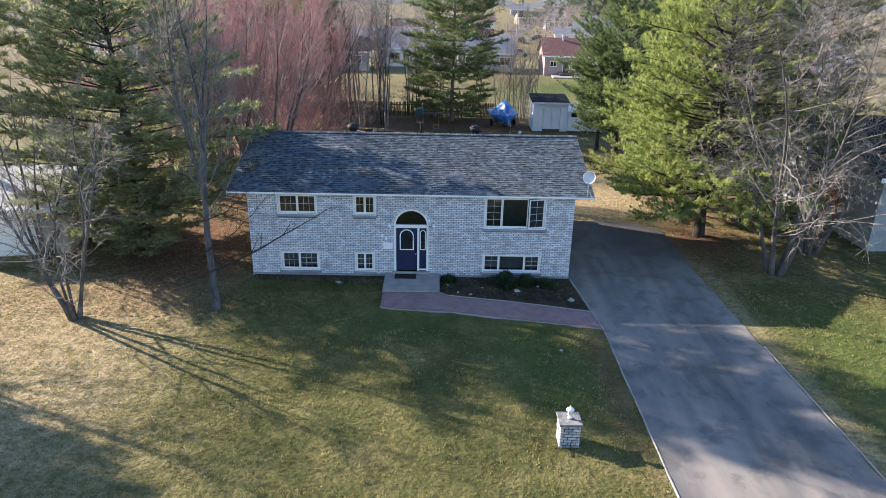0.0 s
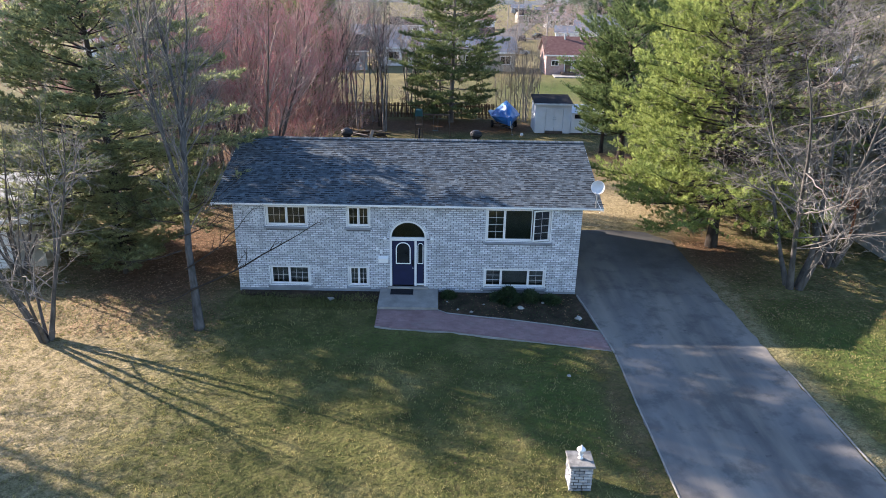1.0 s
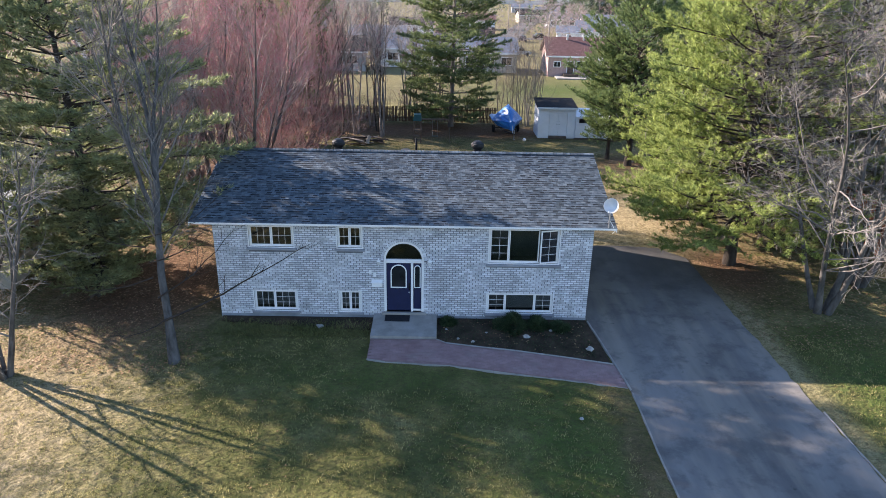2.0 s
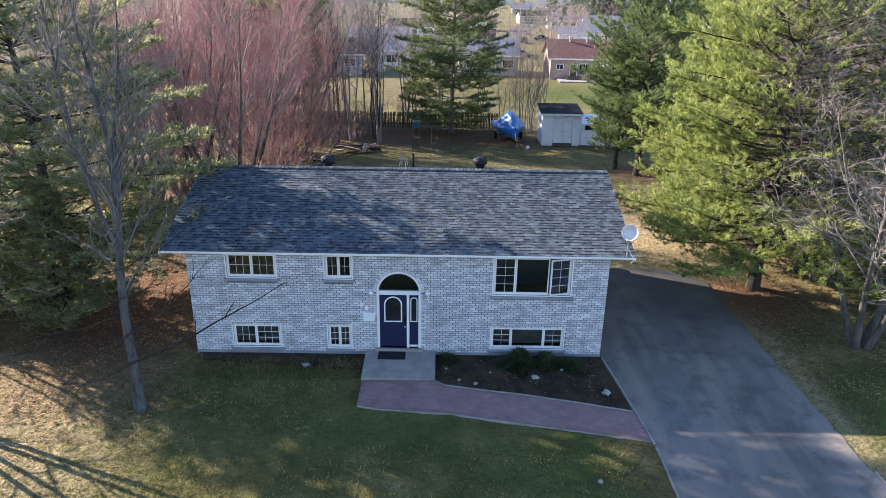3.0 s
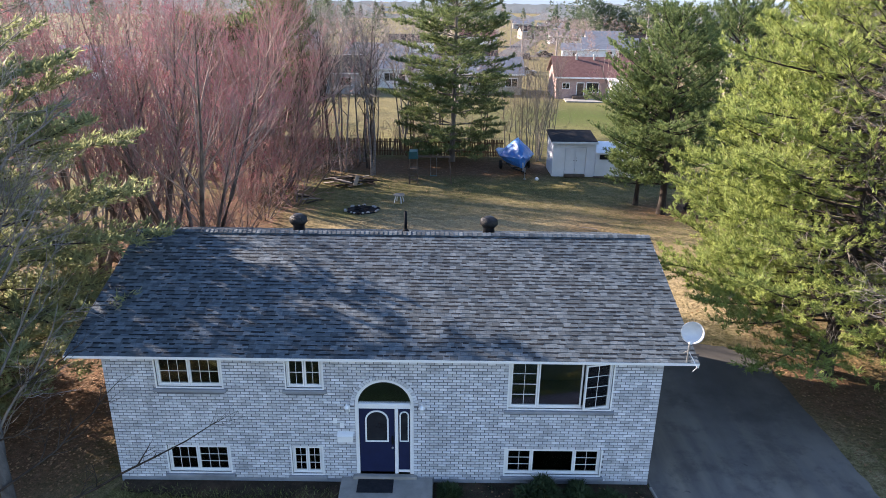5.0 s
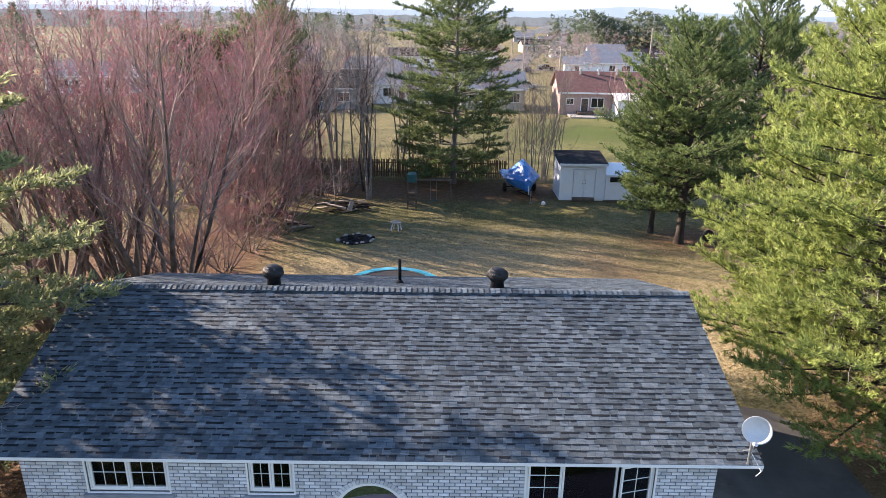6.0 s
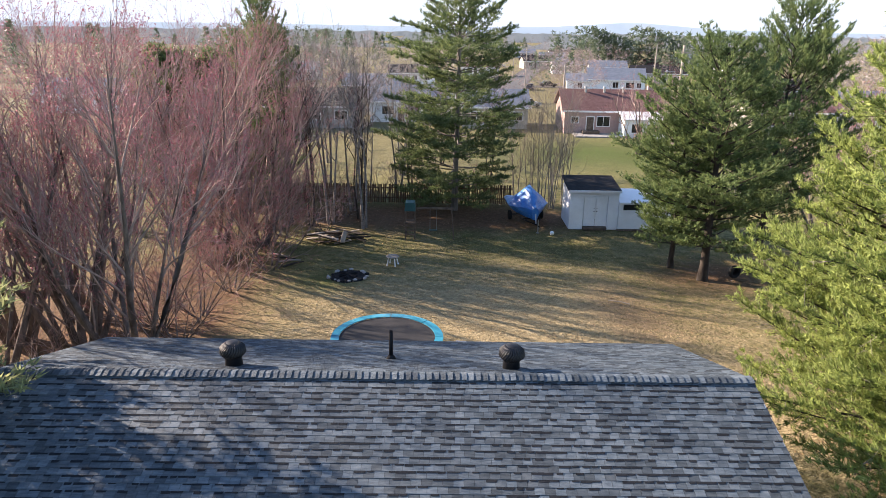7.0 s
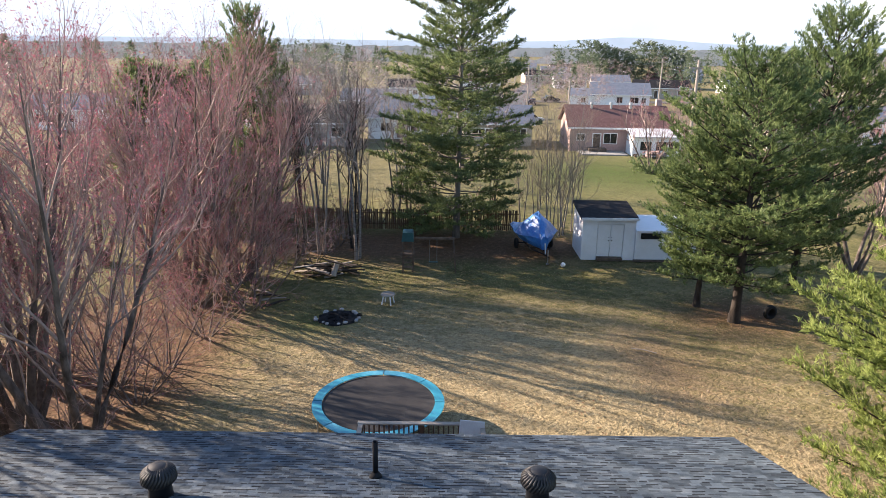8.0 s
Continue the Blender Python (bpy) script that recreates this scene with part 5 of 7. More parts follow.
RED_FAR = bare_tree_meshes("red_far", 46, 11.5, 5, 0.5, BARK_MAPLE, TWIG_RED, BUDS, **{**MAPLE, "twigs": 4, "seconds": 5, "buds": 2, "bud_size": 0.03, "thick": 1.5, "firsts": 10, "bends": (2, 1)})
RED_B = bare_tree_meshes("red_b", 42, 11.0, 6, 0.58, BARK_MAPLE, TWIG_RED, BUDS, **MAPLE)
BRUSH = bare_tree_meshes("brush_tree", 43, 4.2, 6, 1.0, BARK_MAPLE, TWIG_RED, None, 4, 0.10, 0.035, 0.66, 2, 1.1, 0.02, TWIG_PALE, wild=0.17, seconds=3, kink=0.2, firsts=9, bends=(2, 1))
for i, (x, y, s) in enumerate([(-5.0, 15.0, 1.0), (-2.5, 13.6, 0.9), (-8.2, 16.4, 0.95), (-6.6, 12.4, 0.85), (-8.5, 33.0, 0.85), (-2.6, 30.5, 0.85), (-6.4, 31.5, 0.95), (-11.5, 33.0, 1.0), (-4.6, 34.8, 0.9), (-11.0, 13.0, 0.9), (-7.4, 19.0, 0.88), (-4.2, 27.4, 1.0)]):
    place_bare(RED_FAR if y > 32 else (RED_A, RED_B)[i % 2], x, y, "multi-stemmed red maple with pink-red spring buds", "red maples", 47 * i, s * 1.08, 1.1)
for i, (x, y, s) in enumerate([(-2.6, 13.4, 0.8), (-5.8, 13.0, 0.9), (-3.4, 17.8, 0.8), (-5.8, 19.0, 0.9), (-7.6, 25.0, 1.1), (-1.6, 32.4, 1.0), (0.6, 33.6, 0.8), (-9.5, 14.5, 1.0), (1.4, 36.8, 0.8), (-9.0, 22.0, 1.0), (-3.2, 42.6, 1.0), (-1.0, 43.0, 1.1), (1.2, 42.4, 0.9), (3.4, 42.8, 1.1), (5.6, 42.4, 1.0), (7.4, 43.2, 0.9), (11.6, 42.6, 1.0)]):
    place_bare(BRUSH, x, y, "dense leafless brush with reddish twigs below the maples", "boundary brush", 61 * i, s, name="brush")
THICKET = bare_tree_meshes("thicket", 44, 6.2, 7, 0.95, BARK_MAPLE, TWIG_RUST, BUDS, 5, 0.10, 0.045, 0.6, 2, 1.25, 0.02, TWIG_PALE, wild=0.12, seconds=3, twig_reach=0.09, lift=0.05, firsts=10, bends=(2, 1))
for i, (x, y, s) in enumerate([(-2.4, 19.6, 0.85), (-2.0, 22.8, 0.85), (-2.2, 16.6, 0.75), (-1.0, 26.2, 1.15), (-3.6, 18.0, 1.0), (-2.2, 30.0, 1.0), (-4.0, 30.8, 1.15), (-6.6, 30.4, 1.2), (-2.8, 28.2, 1.15), (-3.6, 26.2, 1.0)]):
    place_bare(THICKET, x, y, "dense rust-red leafless thicket at the lawn edge", "boundary brush", 83 * i, s, name="brush")
SLIM = bare_tree_meshes("slim", 51, 12.5, 3, 0.10, BARK_DARK, TWIG_RED, None, 4, 0.3, 0.085, 0.6, 1, 1.1, 0.02, reach=0.25, seconds=4, firsts=11, bends=(2, 1))
SLIM_PALE = bare_tree_meshes("slim_pale", 52, 13.0, 2, 0.08, BIRCH, TWIG_GREY, None, 4, 0.3, 0.09, 0.6, 0, 1.1, reach=0.25, seconds=4, firsts=11, bends=(2, 1))
SLIM_TAN = bare_tree_meshes("slim_tan", 53, 12.0, 4, 0.12, BIRCH, TWIG_TAN, None, 4, 0.15, 0.06, 0.5, 0, 1.1, reach=0.25, seconds=4, firsts=11, bends=(2, 1))
for i, (x, y, s, pale) in enumerate([(-0.4, 34.9, 1.0, 0), (0.8, 35.2, 0.95, 1), (3.05, 34.3, 1.05, 1), (2.6, 36.4, 0.95, 0), (1.8, 38.6, 1.0, 1), (-1.8, 35.0, 0.9, 0), (4.8, 42.5, 0.9, 1), (-0.6, 43.0, 1.1, 1)]):
    place_bare(SLIM_PALE if pale else SLIM, x, y, "slim pale bare birch stems near the fence" if pale else "slim dark bare stems near the fence", "bare fence trees", 70 * i, s)
for i, (x, y, s, pale) in enumerate([(-2.2, 44, 0.8, 0), (2.4, 43.4, 0.75, 1), (5.6, 45.5, 0.8, 0), (-6.2, 43.2, 0.85, 1), (7.2, 48, 0.8, 1), (-9, 46, 0.9, 0), (-5, 49, 1.0, 1), (1.5, 47, 0.9, 0), (4.5, 52, 1.0, 1), (-13, 52, 1.0, 0), (8, 58, 0.9, 0), (-3, 58, 1.0, 1), (12, 50, 0.8, 0)]):
    place_bare(SLIM_PALE if pale else SLIM, x, y, "slim bare trees beyond the back fence", "bare fence trees", 40 + 50 * i, s)
for i, (x, y, s) in enumerate([(15.3, 40.9, 0.85), (16.3, 42.2, 0.8), (14.5, 42.0, 0.75), (15.9, 40.0, 0.7), (17.0, 41.2, 0.8), (13.6, 42.4, 0.7), (26, 46, 0.8), (31, 44, 0.85)]):
    place_bare(SLIM_TAN, x, y, "slim bare saplings behind the covered boat", "bare fence trees", 33 + 80 * i, s)
for i, (x, y, s) in enumerate([(31.5, 33, 0.9), (29, 17, 0.9), (34, 26, 1.0), (38, 40, 0.9), (32, 61, 0.85), (29.6, 66, 0.8)]):
    place_bare(RED_FAR, x, y, "leafless reddish tree beyond the pines", "red maples", 66 * i, s)


def shrub_mesh(seed, radius, height, material, count=420, leaf=0.05):
    rnd = np.random.default_rng(seed)
    d = rnd.normal(0, 1, (count, 3))
    d /= np.linalg.norm(d, axis=1, keepdims=True)
    p = d * rnd.uniform(0.5, 1.0, (count, 1)) ** 0.5 * np.array([radius, radius, height])
    p[:, 2] = np.abs(p[:, 2]) + 0.02
    p *= 1 + 0.25 * np.sin(p[:, :1] * 9 + seed)
    v, f = needle_tufts(rnd, p, d, 7, leaf * 3, leaf * 0.32)
    return array_mesh("shrub_leaves", v, f, material)


def stems_geo(seed, n, radius, height, r=0.008):
    rnd, g = random.Random(seed), Geo()
    for _ in range(n):
        a, q = rnd.uniform(0, 6.28), rnd.uniform(0.2, 1.0) * radius
        g.tube([(0, 0, -0.05), (0.4 * q * math.cos(a), 0.4 * q * math.sin(a), height * 0.5), (q * math.cos(a), q * math.sin(a), height * rnd.uniform(0.7, 1.0))], [r, r * 0.8, r * 0.4], 4)
    return g


for x, y, r, h, seed in ((10.55, -0.62, 0.60, 0.34, 1), (11.5, -0.55, 0.40, 0.22, 2), (12.3, -0.75, 0.32, 0.16, 3), (8.3, -0.45, 0.25, 0.18, 4)):
    bush = thing("shrub", "low dark evergreen shrub in the planting bed", "shrub", "bed shrubs", (x, y, 0.02))
    part("stem_cluster", stems_geo(seed, 12, r, h), BARK_DARK, bush)
    part("foliage", shrub_mesh(seed, r, h, SHRUB, int(900 * r)), None, bush)

def scatter_grass():
    """Loose blades and fallen leaves that roughen the lawn."""
    rnd = np.random.default_rng(77)

    def blades(name, n, area, size, mat, label, flat=False, keep=None, free=False):
        x = rnd.uniform(area[0], area[1], n)
        y = rnd.uniform(area[2], area[3], n)
        ok = ~((x > -0.3) & (x < 13.5) & (y > -1.7) & (y < 9.3)) & ~((x > 13.5) & (x < 19.3) & (y < 7.9)) & ~((x > 5.4) & (x < 13.9) & (y > -4.6) & (y < 0))
        if free:
            ok = (y > -1.75 - 0.21 * (x - 8)) if area[0] > 6 else rnd.uniform(0, 1, n) < smoothstep(-0.1, -0.9, y)
        if keep is not None:
            ok &= keep(x, y)
        x, y = x[ok], y[ok]
        p = np.stack([x, y, ground_z(x, y) - 0.01], 1)
        a = rnd.uniform(0, 6.28, len(x))
        s = size * rnd.uniform(0.5, 1.3, (len(x), 1))
        side = np.stack([np.cos(a), np.sin(a), 0 * a], 1)
        if flat:
            q = np.stack([-np.sin(a), np.cos(a), rnd.uniform(-0.3, 0.3, len(x))], 1)
            up = np.array([[0, 0, 0.03]])
            tri = np.stack([p + up - side * s * 0.5, p + up + side * s * 0.5, p + up + q * s, p + up + q * s * 0.5 - side * s * 0.6], 1)
        else:
            top = np.stack([rnd.normal(0, 0.5, len(x)), rnd.normal(0, 0.5, len(x)), np.ones(len(x))], 1)
            tri = np.stack([p - side * s * 0.16, p + side * s * 0.16, p + top * s], 1)
        k = tri.shape[1]
        me = array_mesh(name, tri.reshape(-1, 3), np.arange(len(x) * k).reshape(-1, k), mat)
        single(name, me, None, label, "grass" if not flat else "leaves", kind="stuff")

    def tufts(name, n, area, label):
        x, y = rnd.uniform(area[0], area[1], n), rnd.uniform(area[2], area[3], n)
        ok = ~((x > -0.3) & (x < 13.5) & (y > np.where(x < 5.5, -0.75, -1.7)) & (y < 9.3)) & ~((x > 13.2) & (x < 19.6) & (y < 7.9)) & ~((x > 5.4) & (x < 13.9) & (y > -4.8) & (y < 0))
        x, y = np.repeat(x[ok], 8), np.repeat(y[ok], 8)
        m = len(x)
        x, y = x + rnd.normal(0, 0.06, m), y + rnd.normal(0, 0.06, m)
        p = np.stack([x, y, ground_z(x, y) - 0.03], 1)
        a, s = rnd.uniform(0, 6.28, m), 0.055 * rnd.uniform(0.6, 1.25, (m, 1))
        side = np.stack([np.cos(a), np.sin(a), 0 * a], 1)
        top = np.stack([rnd.normal(0, 0.55, m), rnd.normal(0, 0.55, m), np.ones(m)], 1)
        tri = np.stack([p - side * s * 0.2, p + side * s * 0.2, p + top * s], 1)
        single(name, array_mesh(name, tri.reshape(-1, 3), np.arange(m * 3).reshape(-1, 3), GRASS_TUFT), None, label, "grass", kind="stuff")
    sparse = lambda x, y: leaf_litter(x, y) < rnd.uniform(0.1, 0.6, len(x))
    tufts("lawn_tufts", 15000, (-14, 26, -19.5, -1), "small clumps of lawn grass")
    blades("grass", 45000, (-16, 28, -20, 0), 0.05, GRASS_GREEN, "short green lawn blades", keep=sparse)
    blades("dry_grass", 60000, (-16, 28, -20, 0), 0.045, GRASS_DRY, "short straw-coloured lawn blades", keep=lambda x, y: rnd.uniform(0, 1, len(x)) < 0.12 + 0.7 * smoothstep(0, -7, x))
    blades("back_grass", 60000, (-6, 26, 9, 36), 0.05, GRASS_DRY, "dry straw-coloured grass of the back garden", keep=sparse)
    blades("bed_litter", 260, (8.0, 13.2, -2.7, -0.1), 0.05, DRY_LEAF, "brown leaf litter on the planting bed", True, free=True)
    blades("verge_grass", 5000, (0.1, 5.45, -1.5, -0.15), 0.09, GRASS_GREEN, "ragged grass along the house wall", free=True)
    blades("bed_grass", 4500, (8.0, 13.2, -2.7, -0.1), 0.07, SHRUB, "dark sprouts in the planting bed", free=True)
    blades("fallen_leaves", 9000, (-9, 0, -4, 12), 0.06, DRY_LEAF, "brown fallen leaves beside the house", True)
    blades("fallen_leaves", 7000, (-6, 26, 9, 40), 0.06, DRY_LEAF, "brown fallen leaves in the back garden", True)
    blades("fallen_leaves", 800, (-8, 28, -20, 0), 0.05, DRY_LEAF, "scattered fallen leaves on the lawn", True)
    blades("fallen_leaves", 4000, (19, 26, -2, 12), 0.06, DRY_LEAF, "brown fallen leaves below the driveway trees", True)


scatter_grass()

# ---- things in the front garden ----


def build_lamp_pillar():
    post = thing("lamp_pillar", "square pillar of pale brick with concrete cap and white lamp", "lamp post", at=(11.36, -10.95, -0.05))
    post.matrix_basis = post.matrix_basis @ Matrix.Scale(0.87, 4)
    core = part("core", Geo().box(-0.28, -0.28, -0.1, 0.28, 0.28, 0.80), PILLAR_MORTAR, post)
    shape = Geo().box(0, 0, 0, 0.235, 0.04, 0.072, 0.006).mesh("brick", PILLAR_BRICK)
    half = Geo().box(0, 0, 0, 0.11, 0.04, 0.072, 0.006).mesh("brick", PILLAR_BRICK)
    rnd = random.Random(8)
    for r in range(8):
        for sidek in range(4):
            for long, x in (((1, -0.31), (1, -0.05), (0, 0.20)) if (r + sidek) % 2 else ((0, -0.31), (1, -0.175), (1, 0.085))):
                ob = new("brick", shape if long else half)
                ob.parent = core
                ob.matrix_basis = pose(0, 0, 0, 0, 0, 90 * sidek) @ pose(x + rnd.uniform(-0.004, 0.004), -0.305 - rnd.uniform(0, 0.008), r * 0.1)
    part("cap", Geo().box(-0.36, -0.36, 0.80, 0.36, 0.36, 0.875, 0.015), STAINED, post, "weathered concrete slab cap")
    lamp = part("lamp", Geo().lathe([(0.08, 0.90), (0.06, 0.93), (0.03, 0.96), (0.03, 1.0), (0.07, 1.02)], 14), WHITE, post, "white post lantern", True)
    part("lamp_glass", Geo().lathe([(0.055, 1.02), (0.085, 1.17), (0.085, 1.18)], 8), DISH, lamp)
    part("lamp_roof", Geo().lathe([(0.13, 1.18), (0.10, 1.23), (0.04, 1.27), (0.015, 1.29), (0.022, 1.32), (0.004, 1.35)], 14), WHITE, lamp, smooth=True)
    part("cable", Geo().tube([(0.03, -0.30, 0.2), (0.03, -0.33, 0.05), (0.0, -0.55, 0.05), (0.02, -0.8, 0.04)], 0.012, 6), BLACK, post)


build_lamp_pillar()


def rock(x, y, s, label, seed, mat=None, squash=0.6):
    rnd = random.Random(seed)
    bm = bmesh.new()
    bmesh.ops.create_icosphere(bm, subdivisions=2, radius=1)
    for v in bm.verts:
        k = 0.75 + 0.5 * noise.noise(v.co * 1.3 + Vector((seed * 3.1, 0, 0)))
        v.co = Vector((v.co.x * k, v.co.y * k * 0.8, v.co.z * k * squash)) * s
    g = Geo().add([v.co[:] for v in bm.verts], [[v.index for v in f.verts] for f in bm.faces])
    bm.free()
    single("rock", g, mat or ROCK, label, "rock", "bed rocks", (x, y, gz(x, y) + 0.02), rnd.uniform(0, 360))


for k, (x, y, s) in enumerate([(13.05, -2.15, 0.20), (11.0, -1.35, 0.17), (12.25, -1.0, 0.12), (8.6, -1.55, 0.08), (9.1, -1.75, 0.10), (11.9, -0.9, 0.09), (8.2, -0.9, 0.07), (12.0, -6.1, 0.10), (3.7, -0.8, 0.16), (9.6, -1.1, 0.06)]):
    rock(x, y, s, "pale field stone in the dark bed soil" if y > -5 else "flat pale stone sunk in the lawn", k + 1, squash=0.55 if y > -5 else 0.25)

# ---- back garden ----


def build_trampoline():
    tr = thing("trampoline", "round trampoline with turquoise pad and black mat", "trampoline", at=(6.03, 15.3, gz(6, 15.3)))
    h, R = 0.87, 2.0
    ring = [(R * math.cos(a), R * math.sin(a), h - 0.02) for a in np.linspace(0, 2 * math.pi, 49)]
    part("frame_ring", Geo().tube(ring, 0.028, 8), STEEL, tr, smooth=True)
    part("jump_mat", Geo().lathe([(0.02, h - 0.020), (0.9, h - 0.022), (R - 0.24, h - 0.012), (R - 0.24, h - 0.004), (0.9, h - 0.014), (0.02, h - 0.012)], 48), TRAMP_MAT, tr)
    for k in range(8):
        a0, a1 = 2 * math.pi * (k + 0.012) / 8, 2 * math.pi * (k + 0.988) / 8
        arc = np.linspace(a0, a1, 8)
        g = Geo()
        for a, b in zip(arc[:-1], arc[1:]):
            q = [(r * math.cos(t), r * math.sin(t)) for t, r in ((a, R - 0.24), (a, R + 0.06), (b, R + 0.06), (b, R - 0.24))]
            g.prism(q, h + 0.004, h + 0.035)
        part("pad", g.weld(), TRAMP_PAD, tr)
    for k in range(4):
        a = math.pi / 4 + math.pi / 2 * k
        for s in (-0.28, 0.28):
            p = (R * math.cos(a + s), R * math.sin(a + s))
            part("leg", Geo().tube([(p[0], p[1], h - 0.03), (p[0] * 0.99, p[1] * 0.99, 0.03)], 0.024, 8), STEEL, tr)
        foot = [(R * 0.99 * math.cos(a + s), R * 0.99 * math.sin(a + s), 0.02) for s in np.linspace(-0.28, 0.28, 5)]
        part("foot_rail", Geo().tube(foot, 0.024, 8), STEEL, tr)


build_trampoline()


def build_deck():
    x0, x1, y0, y1, z = 5.9, 9.05, HD + 0.02, 11.5, 1.42
    deck = thing("deck", "brown stained wooden deck with baluster railing behind the house", "deck")
    rnd = random.Random(2)
    k = 17
    board = Geo().box(x0, 0, 0, x1, (y1 - y0) / k - 0.008, 0.035, 0.004).mesh("board", GREY_WOOD)
    floor = part("deck_frame", Geo().box(x0 + 0.05, y0, z - 0.24, x0 + 0.10, y1, z - 0.002).box(x1 - 0.10, y0, z - 0.24, x1 - 0.05, y1, z - 0.002).box(x0 + 0.1, y1 - 0.06, z - 0.24, x1 - 0.1, y1 - 0.01, z - 0.002), DECK_WOOD, deck)
    for i in range(k):
        ob = new("board", board)
        ob.parent = floor
        ob.matrix_basis = pose(0, y0 + i * (y1 - y0) / k, z + rnd.uniform(-0.002, 0.002))
    top = z + 0.98
    for x, y in ((x0 + 0.05, y1 - 0.05), (x1 - 0.05, y1 - 0.05), (x0 + 0.05, y0 + 0.1), (x1 - 0.05, y0 + 0.1), ((x0 + x1) / 2, y1 - 0.05)):
        part("post", Geo().box(x - 0.05, y - 0.05, gz(x, y) - 0.2, x + 0.05, y + 0.05, top - 0.04, 0.006), DECK_WOOD, deck)
    part("handrail", Geo().box(x0 - 0.02, y1 - 0.12, top - 0.04, x1 + 0.02, y1 + 0.02, top, 0.008), GREY_WOOD, deck, "silvered flat handrail")
    for x in (x0, x1 - 0.10):
        part("handrail", Geo().box(x, y0 + 0.05, top - 0.04, x + 0.12, y1 - 0.125, top, 0.008), GREY_WOOD, deck)
        part("bottom_rail", Geo().box(x + 0.02, y0 + 0.05, z + 0.10, x + 0.07, y1 - 0.1, z + 0.15), DECK_WOOD, deck)
    part("bottom_rail", Geo().box(x0, y1 - 0.08, z + 0.10, x1, y1 - 0.03, z + 0.15), DECK_WOOD, deck)
    bal = Geo().box(-0.018, -0.018, z + 0.15, 0.018, 0.018, top - 0.04).mesh("baluster", DECK_WOOD)
    spots = [(x0 + 0.14 + 0.125 * i, y1 - 0.055) for i in range(int((x1 - x0 - 0.2) / 0.125))]
    spots += [(x, y0 + 0.2 + 0.125 * i) for x in (x0 + 0.045, x1 - 0.045) for i in range(17)]
    for x, y in spots:
        ob = new("baluster", bal)
        ob.parent = deck
        ob.matrix_basis = pose(x, y, 0)
    single("wood_sheet", Geo().box(-0.31, -0.02, 0, 0.31, 0.02, 1.12, 0.004, pose(0, 0, 0, -14, 5, 0)), DISH, "pale grey board leaning on the deck railing", "board", at=(8.66, 11.02, z + 0.06))
    table = thing("deck_table", "weathered wooden table on the deck", "table", at=(6.8, 10.6, z + 0.035), turn=8)
    part("tabletop", Geo().box(-0.6, -0.35, 0.68, 0.6, 0.35, 0.72, 0.01), GREY_WOOD, table)
    for lx in (-0.475, 0.475):
        for ly in (-0.225, 0.225):
            part("leg", Geo().box(lx - 0.025, ly - 0.025, 0, lx + 0.025, ly + 0.025, 0.68), GREY_WOOD, table)


build_deck()


def build_fence():
    """Picket fence along the back of the garden, with a return along the west side."""
    rnd = random.Random(6)
    fence = thing("fence", "weathered brown wooden picket fence under the trees", "fence")
    runs = [((-4.4, 41.0), (13.2, 41.0)), ((-4.4, 41.0), (-2.6, 33.5))]
    shapes = [Geo().prism([(0, 0), (0.09, 0), (0.09, 1.36 + d), (0.045, 1.42 + d), (0, 1.36 + d)], 0, 0.02, "y").mesh("picket", FENCE) for d in (0, 0.02, -0.02)]
    for (xa, ya), (xb, yb) in runs:
        ln, ang = math.hypot(xb - xa, yb - ya), math.degrees(math.atan2(yb - ya, xb - xa))
        for i in range(int(ln / 0.135)):
            t = i * 0.135 / ln
            x, y = xa + (xb - xa) * t, ya + (yb - ya) * t
            if rnd.random() < 0.03:
                continue
            ob = new("picket", shapes[rnd.randrange(3)])
            ob.parent = fence
            ob.matrix_basis = pose(x, y, gz(x, y) + 0.03, 0, rnd.uniform(-1.5, 1.5), ang)
        for i in range(int(ln / 2.4) + 1):
            t = min(1, i * 2.4 / ln)
            x, y = xa + (xb - xa) * t, ya + (yb - ya) * t
            part("post", Geo().box(x - 0.05, y + 0.08, gz(x, y) - 0.3, x + 0.05, y + 0.18, gz(x, y) + 1.4, 0.008), FENCE, fence)
        for h in (0.35, 1.1):
            m = pose(xa, ya, gz(xa, ya) + h, 0, 0, ang)
            part("rail", Geo().box(0, 0.024, 0, ln, 0.075, 0.09, 0, m), FENCE, fence)


build_fence()


